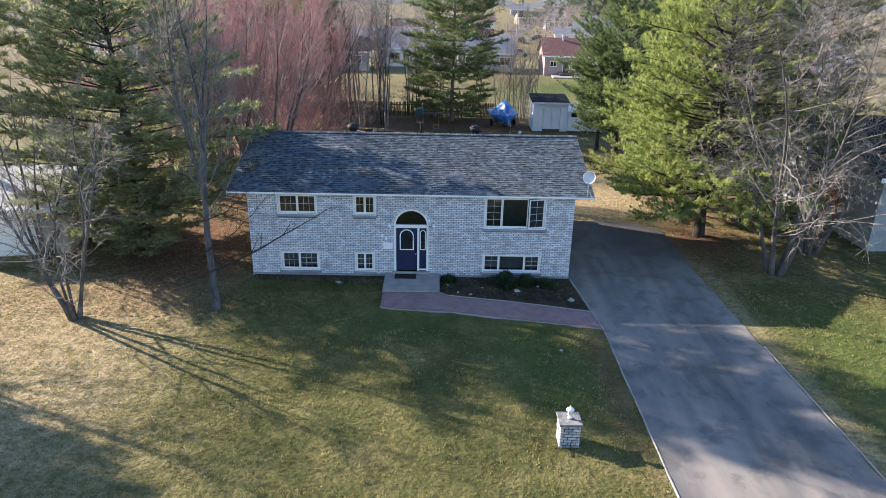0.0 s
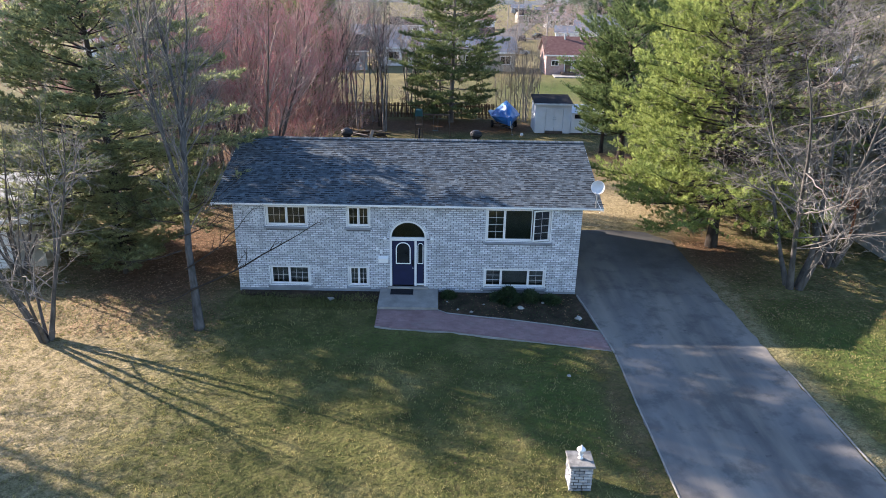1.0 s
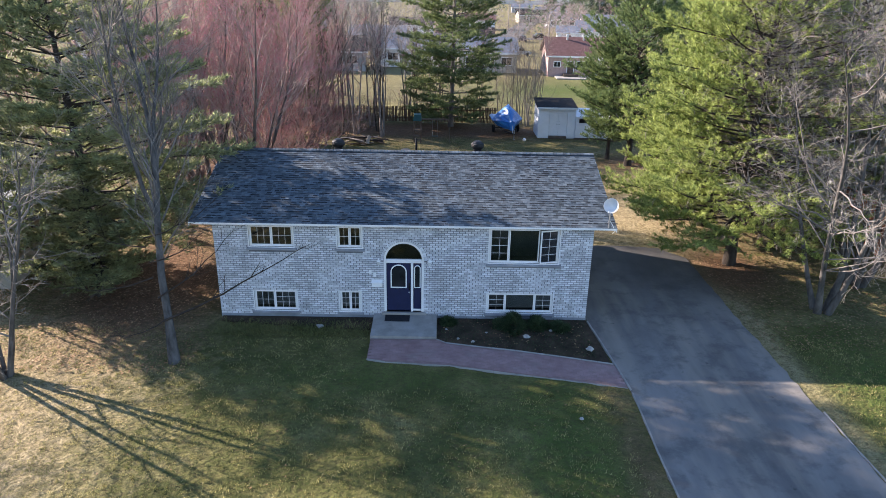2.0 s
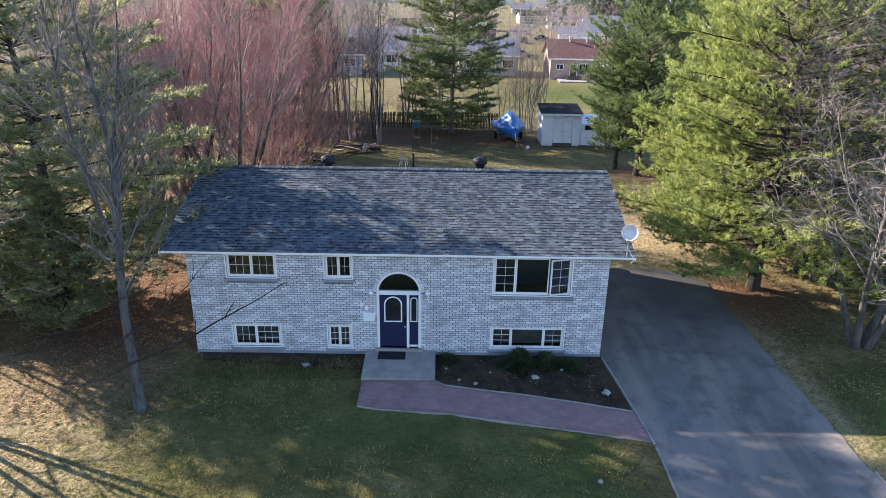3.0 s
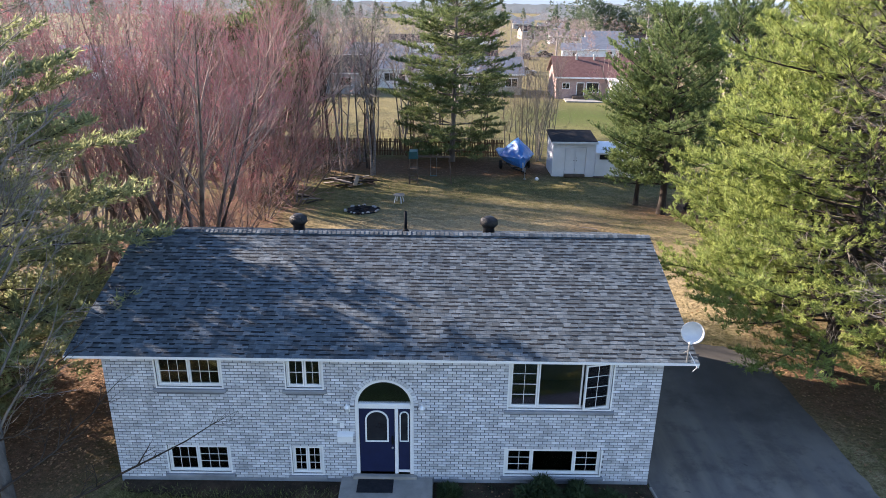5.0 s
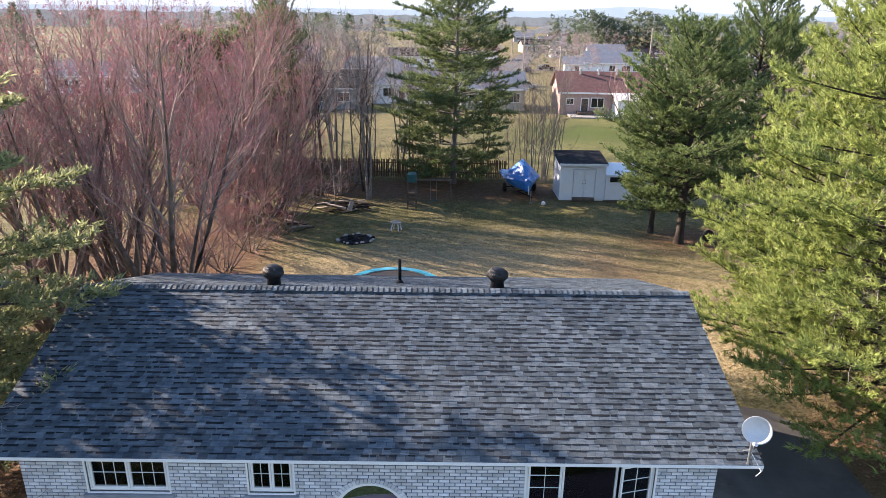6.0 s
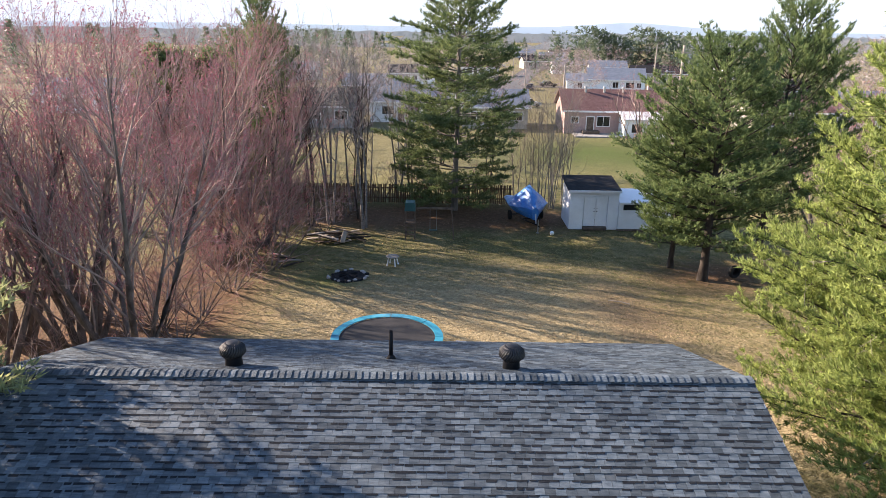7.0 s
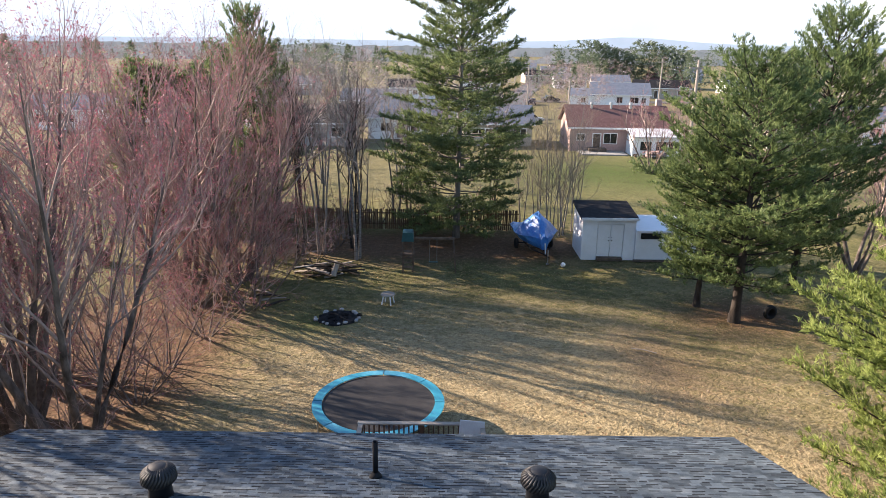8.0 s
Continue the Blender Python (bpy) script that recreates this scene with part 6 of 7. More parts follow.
def build_shed():
    """White garden shed with double doors and a lower wing; its roof slopes to the front."""
    x0, x1, y0, y1 = 16.2, 19.3, 34.6, 37.3
    g0 = gz(17, 35) - 0.02
    shed = thing("shed", "white garden shed with double doors and dark roof", "shed")
    low, high = g0 + 2.48, g0 + 2.85

    def wall(name, outline, a, b, axis):
        part(name, Geo().prism(outline, a, b, axis), WHITE_OLD, shed)
    part("front_wall", Geo().box(x0, y0, g0, 17.08, y0 + 0.1, low).box(18.62, y0, g0, x1, y0 + 0.1, low).box(17.08, y0, g0 + 2.2, 18.62, y0 + 0.1, low), WHITE_OLD, shed, "white horizontal siding")
    wall("side_wall", [(y0, g0), (y1, g0), (y1, high), (y0, low)], x0, x0 + 0.1, "x")
    wall("side_wall", [(y0, g0), (y1, g0), (y1, high), (y0, low)], x1 - 0.1, x1, "x")
    part("back_wall", Geo().box(x0 + 0.1, y1 - 0.1, g0, x1 - 0.1, y1, high), WHITE_OLD, shed)
    boards = Geo()
    for k in range(15):
        z = g0 + 0.03 + k * 0.16
        for a, b in ((x0 - 0.01, 17.06), (18.64, x1)):
            boards.prism([(y0 - 0.022, z), (y0 - 0.002, z), (y0 - 0.002, z + 0.155), (y0 - 0.006, z + 0.155)], a, b, "x")
        boards.box(x0 - 0.02, y0, z, x0 - 0.002, y1, z + 0.15)
    part("siding", boards, WHITE_OLD, shed, kind="stuff")
    for a, b, nm in ((17.10, 17.84, 0), (17.86, 18.60, 1)):
        door = part("door", Geo().box(a, y0 + 0.02, g0 + 0.22, b, y0 + 0.06, g0 + 2.18, 0.006), WHITE_OLD, shed, "white shed door")
        hx = b - 0.08 if nm == 0 else a + 0.08
        part("handle", Geo().lathe([(0.03, 0), (0.035, 0.04), (0.01, 0.05)], 10, pose(hx, y0 + 0.02, g0 + 1.2, 90)), BLACK, door)
        part("handle", Geo().lathe([(0.02, 0), (0.02, 0.03)], 10, pose(hx, y0 + 0.02, g0 + 1.4, 90)), BLACK, door)
    part("ramp", Geo().box(17.1, y0 - 0.25, g0, 18.6, y0 + 0.05, g0 + 0.2, 0.02), OLD_WOOD, shed, "dark worn doorstep")
    part("fascia", Geo().box(x0 - 0.15, y0 - 0.22, low - 0.02, x1 + 0.1, y0 - 0.18, low + 0.13), WHITE, shed)
    part("roof", Geo().prism([(y0 - 0.18, low), (y1 + 0.15, high), (y1 + 0.15, high + 0.12), (y0 - 0.18, low + 0.12)], x0 - 0.15, x1 + 0.1, "x"), DARK_ROOF, shed, "dark shingle roof")
    wing = thing("lean_to", "low white lean-to joined to the garden shed", "shed")
    part("wall", Geo().box(x1 + 0.02, y0 - 0.1, g0, x1 + 3.6, y1 - 0.4, g0 + 1.75, 0.01), WHITE_OLD, wing)
    part("roof", Geo().prism([(y0 - 0.2, g0 + 1.76), (y1 - 0.3, g0 + 2.1), (y1 - 0.3, g0 + 2.2), (y0 - 0.2, g0 + 1.86)], x1 + 0.02, x1 + 3.7, "x"), WHITE_OLD, wing)
    part("window", Geo().box(x1 + 0.3, y0 - 0.125, g0 + 1.35, x1 + 1.5, y0 - 0.102, g0 + 1.7), WINDOW_DARK, wing)
    part("sill_board", Geo().box(x1 - 0.05, y0 - 0.3, g0, x1 + 2.4, y0 - 0.12, g0 + 0.10), OLD_WOOD, wing)


build_shed()


def build_boat():
    boat = thing("covered_boat", "boat on a trailer under a shiny blue tarpaulin", "boat", at=(13.75, 36.3, gz(13.7, 36.3)), turn=7)
    rnd = random.Random(4)
    L, n, k = 3.8, 15, 17
    v = []
    for i in range(n):
        t = i / (n - 1)
        y = -L / 2 + L * t
        w = 1.42 * min(1, 0.16 + 1.7 * t) * (1 - 0.10 * t)
        peak = 1.35 + 1.15 * math.exp(-((t - 0.45) / 0.28) ** 2)
        for j in range(k):
            s = j / (k - 1) * 2 - 1
            fold = 0.035 * math.sin(7 * s + 5 * t) + 0.04 * math.sin(17 * s - 9 * t) + rnd.uniform(-0.025, 0.025)
            across = min(1.0, abs(s) / 0.6)
            under = max(0.0, abs(s) - 0.6) / 0.4
            z = peak - (peak - 1.28) * across ** 1.2 - 0.66 * under + fold
            v.append((math.copysign(w * (across - 0.42 * under ** 1.4), s), y, z))
    f = [(i * k + j, i * k + j + 1, (i + 1) * k + j + 1, (i + 1) * k + j) for i in range(n - 1) for j in range(k - 1)]
    f += [tuple(range(k))[::-1], tuple(range((n - 1) * k, n * k))]
    part("tarpaulin", Geo().add(v, f), TARP, boat, "glossy crumpled blue tarpaulin")
    hull = []
    for i in range(9):
        t = i / 8
        w = 1.18 * min(1, 0.12 + 1.7 * t) * (1 - 0.1 * t)
        y = -L / 2 + 0.05 + (L - 0.1) * t
        hull += [(-w, y, 1.0), (-w * 0.75, y, 0.68), (0, y, 0.52), (w * 0.75, y, 0.68), (w, y, 1.0)]
    part("hull", Geo().add(hull, [(i * 5 + j, (i + 1) * 5 + j, (i + 1) * 5 + j + 1, i * 5 + j + 1) for i in range(8) for j in range(4)] + [(40, 41, 42, 43, 44)]), CAR_DARK, boat, "dark hull below the tarpaulin")
    part("trailer_frame", Geo().tube([(-0.6, 1.4, 0.45), (-0.6, -1.0, 0.45), (0, -2.5, 0.45), (0, -3.0, 0.48)], 0.045, 6).tube([(0.6, 1.4, 0.45), (0.6, -1.0, 0.45), (0, -2.5, 0.45)], 0.045, 6).tube([(-0.95, 0.6, 0.36), (0.95, 0.6, 0.36)], 0.04, 6).tube([(-0.6, -0.9, 0.45), (0.6, -0.9, 0.45)], 0.035, 6).tube([(0, -0.9, 0.45), (0, -0.9, 0.56)], 0.05, 6).tube([(0, 0.9, 0.4), (0, 0.9, 0.56)], 0.05, 6), BLACK, boat, "dark steel trailer frame")
    part("jack", Geo().tube([(0, -2.75, 0.02), (0, -2.75, 0.85)], 0.035, 8).lathe([(0.09, 0.0), (0.09, 0.05)], 10, pose(0, -2.75, 0)), STEEL, boat)
    part("winch_post", Geo().tube([(0, -2.2, 0.45), (0, -2.0, 1.05)], 0.04, 6), STEEL, boat)
    for s in (-1, 1):
        wheel = part("wheel", Geo().lathe([(0.20, -0.09), (0.31, -0.085), (0.33, -0.05), (0.33, 0.05), (0.31, 0.085), (0.20, 0.09)], 20, pose(1.08 * s, 0.6, 0.33, 0, 90)), RUBBER, boat, smooth=True)
        part("rim", Geo().lathe([(0.03, -0.07), (0.20, -0.06), (0.20, 0.06), (0.03, 0.07)], 14, pose(1.08 * s, 0.6, 0.33, 0, 90)), STEEL, wheel)


build_boat()


def build_swing():
    swing = thing("play_tower", "small play tower with teal roof and swing bar", "playset", at=(6.1, 32.3, gz(6, 32.3)))
    for x in (-0.27, 0.27):
        for y in (-0.3, 0.3):
            part("post", Geo().box(x - 0.045, y - 0.045, -0.1, x + 0.045, y + 0.045, 1.9, 0.006), OLD_WOOD, swing)
    part("platform", Geo().box(-0.34, -0.4, 0.95, 0.34, 0.4, 1.03, 0.006), OLD_WOOD, swing)
    part("canopy", Geo().prism([(-0.34, 1.75), (0.34, 1.75), (0.27, 2.25), (-0.27, 2.25)], -0.40, 0.40, "y"), TEAL, swing, "teal plastic canopy")
    for k in range(3):
        part("rung", Geo().box(-0.27, -0.42, 0.25 + 0.27 * k, 0.27, -0.36, 0.33 + 0.27 * k, 0.006), OLD_WOOD, swing)
    part("swing_beam", Geo().box(0.30, -0.05, 1.78, 2.6, 0.05, 1.9, 0.008), OLD_WOOD, swing)
    for y in (-0.5, 0.5):
        part("end_leg", Geo().tube([(2.5, y * 0.1, 1.85), (2.65, y, 0.0)], 0.04, 6), OLD_WOOD, swing)
    for x in (1.2, 1.6):
        part("rope", Geo().tube([(x, 0, 1.8), (x, 0.02, 0.5)], 0.008, 5), STEEL, swing)
    part("swing_seat", Geo().box(1.15, -0.09, 0.47, 1.65, 0.09, 0.50, 0.008), TEAL, swing)


build_swing()


def build_woodpile():
    pile = thing("timber_pile", "heap of old boards and logs below the trees", "wood pile", at=(2.0, 31.5, gz(2, 31)))
    rnd = random.Random(9)
    for k in range(26):
        ln = rnd.uniform(0.9, 2.6)
        m = pose(rnd.uniform(-1.1, 0.9), rnd.uniform(-0.7, 0.7), 0.06 + 0.055 * (k % 8), rnd.uniform(-8, 8), rnd.uniform(-7, 7), rnd.uniform(-35, 40))
        if k % 3 == 0:
            part("log", Geo().tube([(-ln / 2, 0, 0.03), (0, 0.03, 0.05), (ln / 2, 0, 0.02)], [0.06, 0.055, 0.04], 7, m), BARK_DARK, pile)
        else:
            part("board", Geo().box(-ln / 2, -0.09, 0, ln / 2, 0.09, 0.04, 0.004, m), GREY_WOOD if k % 3 == 1 else OLD_WOOD, pile)
    part("log", Geo().tube([(0.15, -0.75, 0.12), (0.35, -0.55, 0.72)], [0.16, 0.15], 10), GREY_WOOD, pile, "pale cut log standing askew")
    for k in range(4):
        g = Geo().tube([(-0.7, 0, 0.05), (0.1, 0.05, 0.07), (0.6, 0, 0.04)], [0.06, 0.05, 0.03], 7)
        single("log", g, (GREY_WOOD, BARK_DARK)[k % 2], "cut branch lying at the edge of the brush", "log", "loose logs", (-0.9 + 0.35 * k, 28.2 - 0.45 * k, gz(0, 28)), -30 + 25 * k)


build_woodpile()


def build_firepit():
    pit = thing("fire_pit", "black ash fire pit ringed with pale stones", "fire pit", at=(3.3, 24.9, gz(3.3, 24.9)))
    part("ash_bed", Geo().lathe([(0.92, -0.05), (0.85, 0.035), (0.4, 0.06), (0.02, 0.08)], 22), ASH, pit)
    rnd = random.Random(3)
    for k in range(22):
        a = 2 * math.pi * k / 22 + rnd.uniform(-0.15, 0.15)
        s = rnd.uniform(0.06, 0.14)
        bm = bmesh.new()
        bmesh.ops.create_icosphere(bm, subdivisions=1, radius=s)
        g = Geo().add([(v.co.x * rnd.uniform(0.9, 1.3), v.co.y, v.co.z * 0.7) for v in bm.verts], [[v.index for v in f.verts] for f in bm.faces], pose(rnd.uniform(0.8, 1.04) * math.cos(a), rnd.uniform(0.68, 0.92) * math.sin(a), 0.04, 0, 0, math.degrees(a) + 90))
        bm.free()
        part("stone", g, ASH if k % 3 == 1 else ROCK, pit)
    for k in range(7):
        a = rnd.uniform(0, 3.1)
        part("charred_log", Geo().tube([(-0.5 * math.cos(a), -0.5 * math.sin(a), 0.08), (0.5 * math.cos(a), 0.5 * math.sin(a), 0.14)], [0.05, 0.04], 6), ASH, pit)


build_firepit()
stool = thing("garden_table", "small round weathered white table on the lawn", "table", at=(5.4, 26.9, gz(5.4, 26.9)))
part("tabletop", Geo().lathe([(0.02, 0.46), (0.34, 0.46), (0.36, 0.48), (0.34, 0.51), (0.02, 0.51)], 20), GREY_WOOD, stool)
for k in range(4):
    a = 0.5 + math.pi / 2 * k
    part("leg", Geo().tube([(0.22 * math.cos(a), 0.22 * math.sin(a), 0.47), (0.33 * math.cos(a), 0.33 * math.sin(a), 0.0)], 0.035, 6), WHITE_OLD, stool)
single("ball", Geo().lathe([(0.14 * math.sin(a) + 0.001, 0.14 - 0.14 * math.cos(a)) for a in np.linspace(0, math.pi, 10)], 16), WHITE, "white ball lying on the grass", "ball", at=(14.9, 33.1, gz(14.9, 33.1)), smooth=True)
tyre = thing("tyre_swing", "black tyre standing below the pine", "tyre", at=(23.1, 25.4, gz(23, 25.4)), turn=20)
part("tread", Geo().lathe([(0.20, -0.09), (0.31, -0.10), (0.34, -0.05), (0.34, 0.05), (0.31, 0.10), (0.20, 0.09), (0.20, -0.09)], 22, pose(0, 0, 0.34, 90)), RUBBER, tyre, smooth=True)
single("stick", Geo().tube([(-0.5, 0, 0.03), (0, 0.05, 0.05), (0.5, 0, 0.03)], 0.025, 6), GREY_WOOD, "pale stick lying on the lawn", "branch", at=(16.2, 21.5, gz(16, 21.5)), turn=-25)

# ---- neighbours ----


def gable_house(name, label, x, y, w, d, h, rise, wall_mat, roof_mat, turn=0.0, windows=(), door=None, chimney=None, over=0.4, base=None, group="neighbouring houses", vents=0):
    """A house with walls, gable roof along its local x, framed windows (x, z, w, h on the front) and a door."""
    z = gz(x, y) if base is None else base
    ob = thing(name, label, "house", group, (x, y, z), turn)
    part("wall", Geo().box(-w / 2, 0, -0.4, w / 2, d, h).prism([(0.0, h), (d, h), (d / 2, h + rise * 0.93)], -w / 2, w / 2, "x"), wall_mat, ob)
    s = rise / (d / 2)
    for a, b in ((-over, d / 2), (d + over, d / 2)):
        za, zb = h - s * over + 0.05, h + rise + 0.05
        part("roof", Geo().prism([(a, za), (b, zb), (b, zb + 0.14), (a, za + 0.14)], -w / 2 - over, w / 2 + over, "x"), roof_mat, ob)
    part("fascia", Geo().box(-w / 2 - over, -over - 0.04, h - s * over - 0.02, w / 2 + over, -over - 0.005, h - s * over + 0.19), WHITE, ob)
    for wx, wz, ww, wh in windows:
        win = part("window", Geo().box(wx - ww / 2 - 0.09, -0.05, wz - 0.09, wx + ww / 2 + 0.09, -0.003, wz + wh + 0.09, 0.01), WHITE, ob)
        part("pane", Geo().box(wx - ww / 2, -0.06, wz, wx - 0.03, -0.052, wz + wh).box(wx + 0.03, -0.06, wz, wx + ww / 2, -0.052, wz + wh), WINDOW_DARK, win)
    if door is not None:
        dr = part("door", Geo().box(door - 0.55, -0.05, 0.1, door + 0.55, -0.003, 2.25, 0.01), WHITE, ob)
        part("door_leaf", Geo().box(door - 0.45, -0.065, 0.15, door + 0.45, -0.052, 2.15), OLD_WOOD, dr)
    if chimney is not None:
        part("chimney", Geo().box(chimney - 0.35, d * 0.5, h, chimney + 0.35, d * 0.5 + 0.7, h + rise + 1.0, 0.02), PINK_BRICK, ob)
    for k in range(vents):
        part("roof_vent", Geo().lathe([(0.15, h + rise - 0.6), (0.15, h + rise + 0.25), (0.24, h + rise + 0.3), (0.22, h + rise + 0.6)], 10, pose(-w / 4 + k * w / 5, d * 0.42, 0)), STEEL, ob)
    return ob


def build_neighbours():
    pink = gable_house("pink_brick_house", "long bungalow of pinkish brick with red-brown roof", 30.3, 82, 12.5, 9, 3.0, 2.2, PINK_BRICK, RED_ROOF, -2, [(-1.2, 1.0, 1.6, 1.2), (-4.9, 1.4, 0.9, 0.7)], -2.9, 5.7, vents=3)
    part("patio", Geo().box(-5.2, -3.4, -0.05, 0.4, -0.1, 0.12, 0.02), CONCRETE, pink, "pale concrete patio")
    part("back_steps", Geo().box(-4.0, -1.3, 0.12, -1.8, -0.08, 0.5, 0.02), OLD_WOOD, pink)
    porch = thing("porch_annex", "white annex with pale metal roof and dark windows", "annex", at=(33.9, 78.4, gz(34, 78.4)), turn=-2)
    part("wall", Geo().box(-2.9, 0, -0.2, 2.9, 3.4, 2.3, 0.02), WHITE, porch)
    part("roof", Geo().prism([(-0.3, 2.25), (3.5, 2.95), (3.5, 3.07), (-0.3, 2.37)], -3.15, 3.15, "x"), METAL_ROOF, porch, "pale ribbed metal roof")
    for wx in (-1.3, 0.6, 2.1):
        part("window", Geo().box(wx - 0.65, -0.03, 0.7, wx + 0.65, -0.003, 1.75), WINDOW_DARK, porch)
    heap = thing("firewood_heap", "heap of split firewood beside the annex", "wood pile", at=(33.2, 77.2, gz(33, 77)))
    rnd = random.Random(12)
    for k in range(40):
        part("log", Geo().tube([(-0.25, 0, 0), (0.25, 0, 0)], 0.11, 6, pose(rnd.gauss(0, 0.8), rnd.gauss(0, 0.35), 0.1 + 0.09 * (k % 8), rnd.uniform(-30, 30), rnd.uniform(-30, 30), rnd.uniform(0, 180))), (OLD_WOOD, PINK_BRICK)[k % 2], heap)
    blue = gable_house("blue_roof_house", "pale bungalow with blue-grey shingle roof", 47.5, 150, 12.5, 8, 3.0, 2.2, WHITE, BLUE_ROOF, -8, [(3.0, 1.2, 1.8, 1.2), (-0.2, 1.2, 1.2, 1.2), (5.0, 1.3, 0.9, 1.0)], None, None, base=gz(47, 150) + 0.8)
    gable_house("garage", "small white garage with blue-grey roof", 39.0, 151, 5.0, 6, 2.6, 1.3, WHITE, BLUE_ROOF, -8, [(0.4, 1.1, 0.9, 1.0)], base=gz(39, 151) + 0.8)
    fence = thing("board_fence", "grey board fence behind the brick house", "fence", at=(46, 138, gz(46, 138)))
    for k in range(60):
        part("board", Geo().box(-8 + 0.27 * k, 0, -0.1, -8 + 0.27 * k + 0.25, 0.03, 1.85), FENCE, fence)
    # more bungalows down the street, further and further off
    walls, roofs = (WHITE, BEIGE_SIDING, GREY_SIDING, PINK_BRICK), (DARK_ROOF, BLUE_ROOF, RED_ROOF, BLUE_ROOF)
    words = ("white", "beige", "grey", "pinkish brick"), ("dark", "blue-grey", "red-brown", "blue-grey")
    spots = [(70, 192, 15, 1, 0), (63, 224, 12, 0, 3), (52, 236, 11, 0, 1), (88, 244, 12, 3, 2), (104, 216, 12, 0, 1), (46, 268, 12, 1, 0), (76, 286, 12, 0, 0), (112, 292, 12, 2, 1), (60, 322, 12, 0, 3), (94, 338, 12, 1, 2), (134, 352, 12, 0, 1), (74, 384, 12, 0, 0), (112, 400, 12, 3, 2), (56, 402, 12, 2, 1),
             (15.2, 86, 9, 1, 1), (3.5, 92, 12, 0, 1), (-9.5, 84, 12, 2, 0), (-24, 78, 12, 0, 1), (13, 128, 12, 0, 0), (-6, 132, 12, 1, 1), (-28, 128, 12, 3, 2), (-48, 98, 12, 0, 1), (0, 180, 12, 0, 0), (-34, 190, 12, 2, 1), (20, 215, 12, 0, 2), (56, 84, 12, 1, 2), (72, 92, 12, 0, 1), (76, 132, 12, 2, 0)]
    for i, (x, y, w, a, b) in enumerate(spots):
        gable_house("bungalow", words[0][a] + " bungalow with " + words[1][b] + " roof among bare trees", x, y, w, 8, 2.9, 1.9, walls[a], roofs[b], (i * 37) % 17 - 8, [(-w * 0.28, 1.1, 1.6, 1.1), (w * 0.05, 1.1, 1.2, 1.1), (w * 0.33, 1.1, 1.6, 1.1)], -w * 0.12)
    # the neighbour to the east, with a red deck, and the shed to the west
    east = gable_house("grey_house", "grey sided neighbouring house with pale eave", 34.6, 4.0, 12.4, 9, 3.7, 1.8, GREY_SIDING, DARK_ROOF, 0, [(-3.5, 1.7, 1.2, 1.2)], None, None, 0.5, group="")
    siding = Geo()
    for k in range(24):
        siding.prism([(-0.02, 0.1 + k * 0.15), (-0.003, 0.1 + k * 0.15), (-0.003, 0.245 + k * 0.15), (-0.008, 0.245 + k * 0.15)], -6.2, 6.2, "x")
    part("siding", siding, GREY_SIDING, east, kind="stuff")
    deck = thing("side_deck", "small red-stained wooden deck on posts", "deck", at=(27.6, 7.0, 0))
    part("floor", Geo().box(0, 0, 1.5, 0.78, 2.4, 1.62), REDWOOD, deck)
    for x, y in ((0.05, 0.05), (0.05, 2.3), (0.72, 0.05)):
        part("post", Geo().box(x - 0.05, y - 0.05, -0.1, x + 0.05, y + 0.05, 2.6), REDWOOD, deck)
    part("handrail", Geo().box(-0.03, -0.03, 2.6, 0.8, 0.05, 2.66).box(-0.03, 0.05, 2.6, 0.05, 2.4, 2.66), REDWOOD, deck)
    for k in range(6):
        part("baluster", Geo().box(0.1 + 0.11 * k, 0.0, 1.62, 0.14 + 0.11 * k, 0.03, 2.6), REDWOOD, deck)
    for k in range(18):
        part("baluster", Geo().box(0.0, 0.1 + 0.125 * k, 1.62, 0.03, 0.14 + 0.125 * k, 2.6), REDWOOD, deck)
    west = gable_house("neighbour_shed", "white sided outbuilding with pale metal roof", -11.0, 1.6, 4.6, 5.5, 2.1, 1.1, BEIGE_SIDING, METAL_ROOF, 12, [], None, None, 0.25, group="")
    part("front_panel", Geo().box(-2.3, -0.03, 0.0, 1.2, -0.004, 2.1, 0.01), WHITE, west, "bluish white panel front")
    gable_house("neighbour_house", "white neighbouring house beyond the pines", -36, 6, 11, 9, 3.0, 1.8, WHITE, BLUE_ROOF, 90, [(-2, 1, 1.4, 1.1), (2, 1, 1.4, 1.1)], 0.2, None)
    gable_house("house_across", "neighbouring house across the street", 4, -58, 14, 9, 3.4, 2.0, BEIGE_SIDING, DARK_ROOF, 180, [(-3, 1, 1.4, 1.1), (3, 1, 1.4, 1.1)], 0.2, None)


build_neighbours()


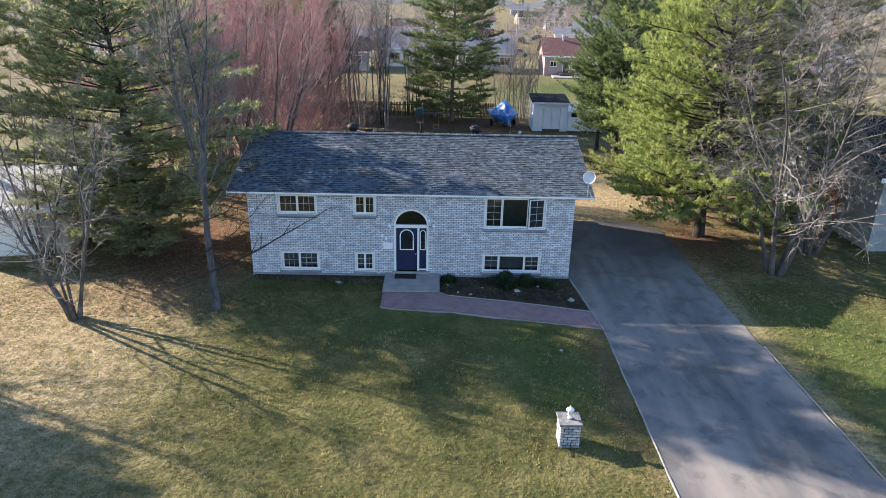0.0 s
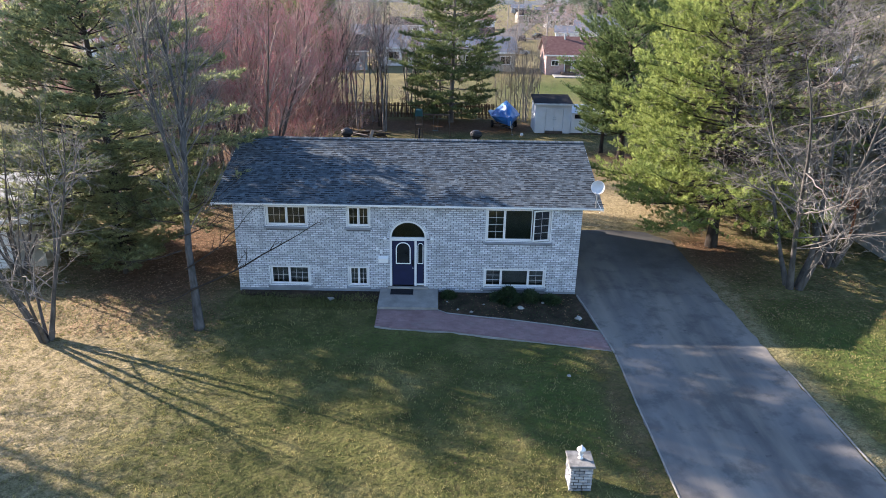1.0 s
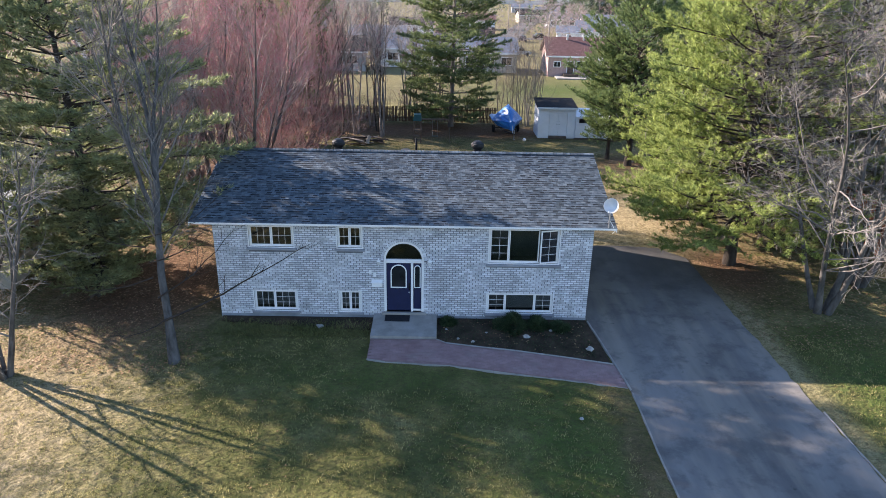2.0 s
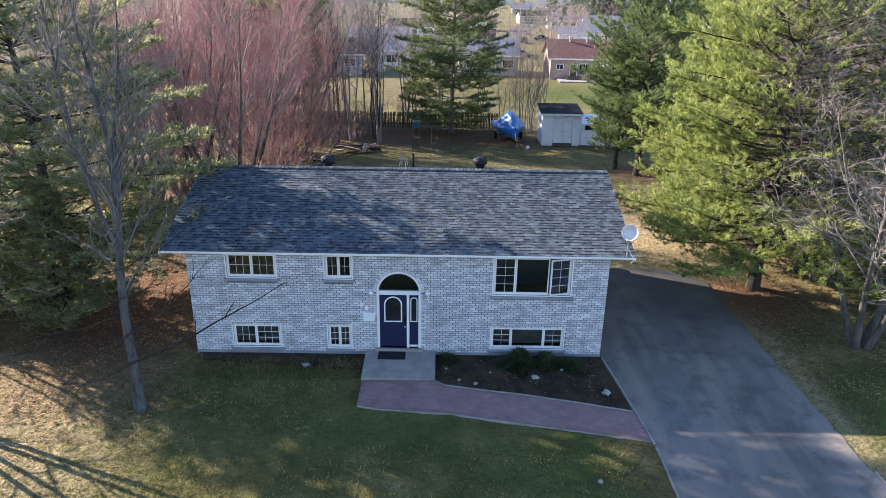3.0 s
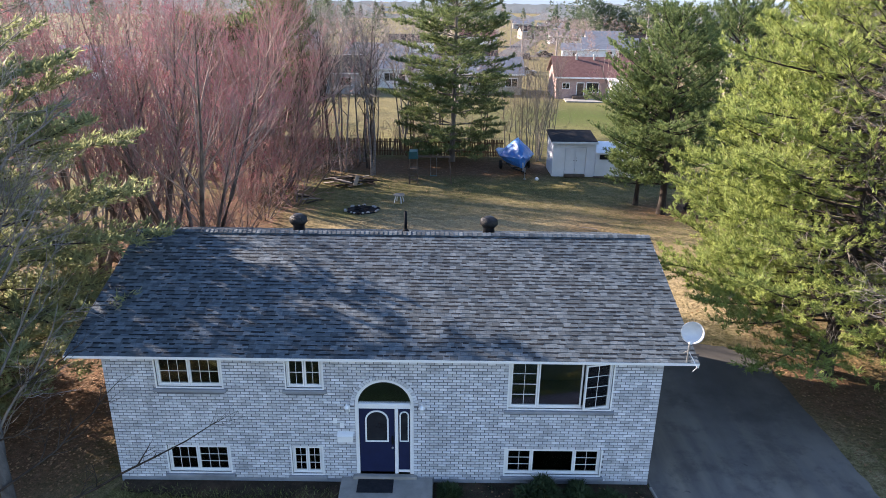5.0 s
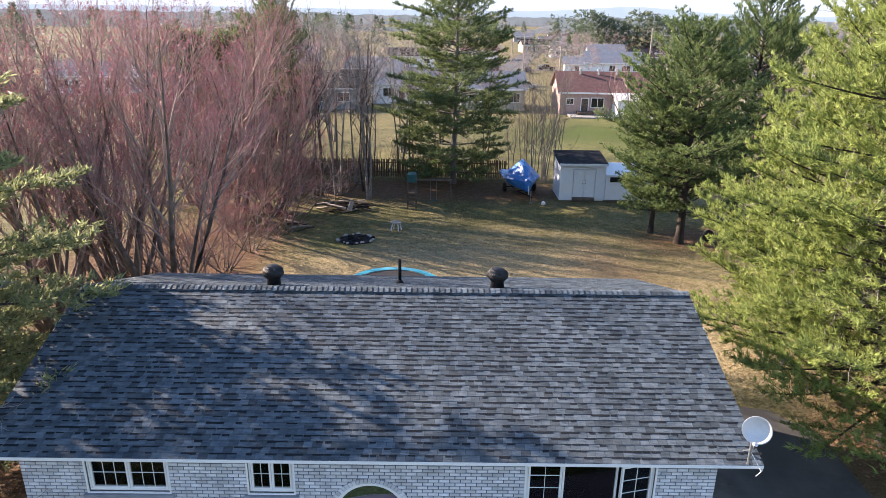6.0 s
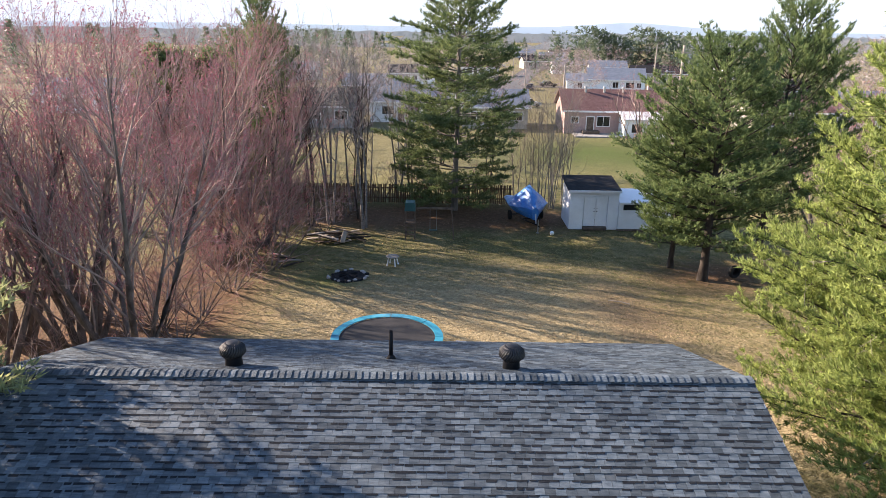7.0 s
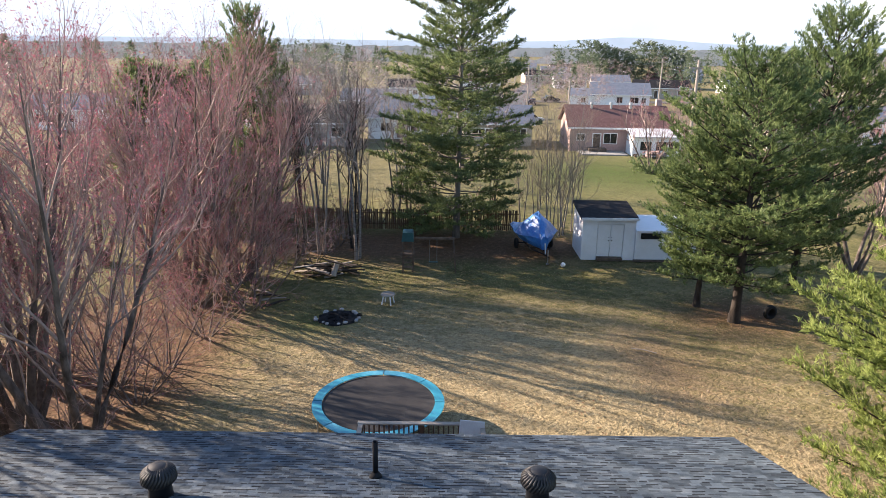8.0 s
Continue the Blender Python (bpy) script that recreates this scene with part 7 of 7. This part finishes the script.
def build_streets():
    g = Geo()
    for (xa, ya), (xb, yb), w in (((-60, 108), (18, 112), 6), ((18, 112), (26, 176), 7), ((26, 176), (110, 180), 6), ((26, 176), (58, 340), 7), ((58, 340), (92, 520), 7), ((38, 84), (44, 138), 4)):
        d = Vector((xb - xa, yb - ya, 0)).normalized()
        s = Vector((-d.y, d.x, 0)) * w / 2
        k = 14
        for i in range(k):
            a = Vector((xa, ya, 0)).lerp(Vector((xb, yb, 0)), i / k)
            b = Vector((xa, ya, 0)).lerp(Vector((xb, yb, 0)), (i + 1) / k)
            g.add([(p.x, p.y, gz(p.x, p.y) + 0.06) for p in (a - s, a + s, b + s, b - s)] + [(p.x, p.y, gz(p.x, p.y) - 0.1) for p in (a - s, a + s, b + s, b - s)], [(0, 3, 2, 1), (0, 1, 5, 4), (2, 3, 7, 6), (1, 2, 6, 5), (3, 0, 4, 7)])
    single("far_road", g, ASPHALT, "grey streets between the far bungalows", "road", kind="structure")
    for x, y, h, arm in ((29.6, 56, 11.4, 1), (50, 131, 11.5, 0), (27, 152, 10.5, 1), (29.5, 205, 9, 0), (70, 150, 9, 0), (58, 250, 9, 0), (25, 90, 8.5, 0)):
        pole = thing("utility_pole", "grey wooden utility pole", "utility pole", "utility poles", (x, y, gz(x, y)))
        part("pole", Geo().tube([(0, 0, -0.5), (0.05, 0, h)], [0.16, 0.11], 8), POLE_WOOD, pole)
        part("crossarm", Geo().box(-0.7, -0.05, h - 0.7, 0.7, 0.05, h - 0.58), POLE_WOOD, pole)
        if arm:
            part("lamp_arm", Geo().tube([(0, 0, h * 0.72), (-0.7, -0.2, h * 0.80), (-1.3, -0.4, h * 0.80)], 0.04, 6), STEEL, pole)
            part("lamp_head", Geo().lathe([(0.05, -0.1), (0.16, 0.0), (0.05, 0.1)], 8, pose(-1.4, -0.4, h * 0.8)), STEEL, pole)

    def car(x, y, turn, mat, label):
        c = thing("car", label, "car", "parked cars", (x, y, gz(x, y) + 0.06), turn)
        part("body", Geo().prism([(-2.2, 0.3), (2.2, 0.3), (2.25, 0.75), (1.2, 0.92), (-2.1, 0.98), (-2.25, 0.6)], -0.88, 0.88, "y"), mat, c)
        part("cabin", Geo().prism([(-1.7, 0.96), (1.0, 0.92), (0.45, 1.45), (-1.2, 1.48)], -0.78, 0.78, "y"), WINDOW_DARK, c)
        part("roof_panel", Geo().prism([(-1.25, 1.47), (0.5, 1.44), (0.4, 1.52), (-1.15, 1.54)], -0.74, 0.74, "y"), mat, c)
        for wx in (-1.4, 1.4):
            for wy in (-0.85, 0.85):
                part("wheel", Geo().lathe([(0.33, -0.1), (0.33, 0.1)], 12, pose(wx, wy, 0.33, 90)), RUBBER, c)
    for i, (x, y, t) in enumerate([(15, 118, 5), (2, 97, 80), (-12, 96, 60), (36, 176, 3), (47, 178, 3), (60, 182, 3), (30, 166, 80), (24, 120, 8), (66, 122, 4)]):
        car(x, y, t, (CAR_DARK, CAR_SILVER, WHITE)[i % 3], ("dark parked car", "silver parked car", "white parked car")[i % 3] + " beside the street")


build_streets()


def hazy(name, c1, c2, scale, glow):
    """Far-off things seen through bright air, its haze painted as pale colour and glow."""
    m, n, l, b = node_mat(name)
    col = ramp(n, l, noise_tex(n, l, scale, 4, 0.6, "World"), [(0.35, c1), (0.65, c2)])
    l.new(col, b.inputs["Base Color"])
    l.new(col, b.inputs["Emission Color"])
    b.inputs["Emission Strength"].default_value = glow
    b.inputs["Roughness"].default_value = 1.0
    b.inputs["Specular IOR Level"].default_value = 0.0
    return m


def far_woods():
    """Woods and garden trees from the middle distance to the horizon, as masses of small leaf clumps."""
    rnd = np.random.default_rng(5)

    def mass(name, label, spots, mat, tuft, width, conical):
        v, f, o = [], [], 0
        for x, y, h, n in spots:
            t = rnd.uniform(0.08, 1, n) ** 0.8
            if conical:
                r = (1 - t) * h * 0.26 + 0.15
            else:
                r = h * 0.34 * np.sqrt(np.clip(1 - ((t - 0.6) / 0.55) ** 2, 0.02, 1))
            a = rnd.uniform(0, 6.28, n)
            q = np.sqrt(rnd.uniform(0.25, 1, n)) * r
            p = np.stack([x + q * np.cos(a), y + q * np.sin(a), gz(x, y) + t * h], 1)
            out = np.stack([np.cos(a), np.sin(a), 0.3 + 0 * a], 1)
            vv, ff = needle_tufts(rnd, p, out, 4, tuft * h / 10, width * h / 10)
            v.append(vv), f.append(ff + o)
            o += len(vv)
        single(name, array_mesh(name, np.concatenate(v), np.concatenate(f), mat), None, label, "woods", kind="stuff")

    def spread(n, y0, y1, h0, h1, count):
        out = []
        while len(out) < n:
            y = y0 * (y1 / y0) ** rnd.uniform()
            x = rnd.uniform(-1.0, 1.25) * (y + 25)
            if 12 < x < 0.48 * y + 8 and (y < 158 or rnd.uniform() < 0.25):
                continue
            out.append((x, y, rnd.uniform(h0, h1), count))
        return out
    mass("conifer_wood", "distant dark conifers", spread(150, 170, 700, 8, 15, 110), HAZE_GREEN, 0.9, 0.16, True)
    mass("pine_wood", "distant green pines", [(58 + 3.1 * i, 236 + (i * 37) % 19, 11.0 + (i * 53) % 6, 260) for i in range(13)] + spread(110, 170, 500, 8, 15, 110), HAZE_GREEN, 0.8, 0.13, False)
    mass("bare_wood", "distant reddish bare woods", [(22 + 0.19 * (y - 90) + (-5, 3, 7)[i % 3], y, 7 + i % 3, 130) for i, y in enumerate(range(104, 300, 8))] + [(39, 182, 9, 140), (42, 190, 10, 140), (50, 214, 9, 140), (33, 160, 7, 120), (56, 100, 8, 120), (48, 92, 7, 120), (41, 70, 7, 120), (58, 190, 8, 140), (44, 205, 9, 140), (64, 260, 9, 140), (36, 230, 9, 140), (50, 290, 10, 140)] + spread(380, 70, 600, 7, 13, 58), HAZE_RED, 0.9, 0.035, False)
    mass("grey_wood", "distant grey-brown bare woods", spread(420, 60, 700, 7, 13, 58), HAZE_GREY, 0.9, 0.035, False)
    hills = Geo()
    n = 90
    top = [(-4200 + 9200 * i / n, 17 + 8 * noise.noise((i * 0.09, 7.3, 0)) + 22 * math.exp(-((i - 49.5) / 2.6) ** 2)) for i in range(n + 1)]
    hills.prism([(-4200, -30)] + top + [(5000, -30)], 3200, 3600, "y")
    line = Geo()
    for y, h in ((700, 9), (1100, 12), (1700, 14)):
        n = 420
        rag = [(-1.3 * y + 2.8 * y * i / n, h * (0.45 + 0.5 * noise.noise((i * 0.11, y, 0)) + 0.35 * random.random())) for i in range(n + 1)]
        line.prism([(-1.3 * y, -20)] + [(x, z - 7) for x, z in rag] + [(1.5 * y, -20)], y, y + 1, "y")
    single("backdrop_woods", line, hazy("hazy_tree_line", (0.25, 0.26, 0.255), (0.37, 0.355, 0.34), 0.03, 0.13), "dull green tree line below the horizon", "woods", kind="structure")
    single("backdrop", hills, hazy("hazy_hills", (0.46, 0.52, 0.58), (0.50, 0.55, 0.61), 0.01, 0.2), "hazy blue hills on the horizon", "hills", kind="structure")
    veil = Geo()
    k = 24
    rim = [(-5200 * math.cos(math.pi * i / k), 5200 * math.sin(math.pi * i / k)) for i in range(k + 1)]
    veil.add([(x, y, z) for x, y in rim for z in (-60, 620)], [(2 * i, 2 * i + 2, 2 * i + 3, 2 * i + 1) for i in range(k)])
    single("backdrop_sky", veil, hazy("pale_sky", (0.60, 0.66, 0.73), (0.68, 0.73, 0.78), 0.0012, 0.27), "pale hazy sky along the horizon", "sky", kind="structure")


far_woods()
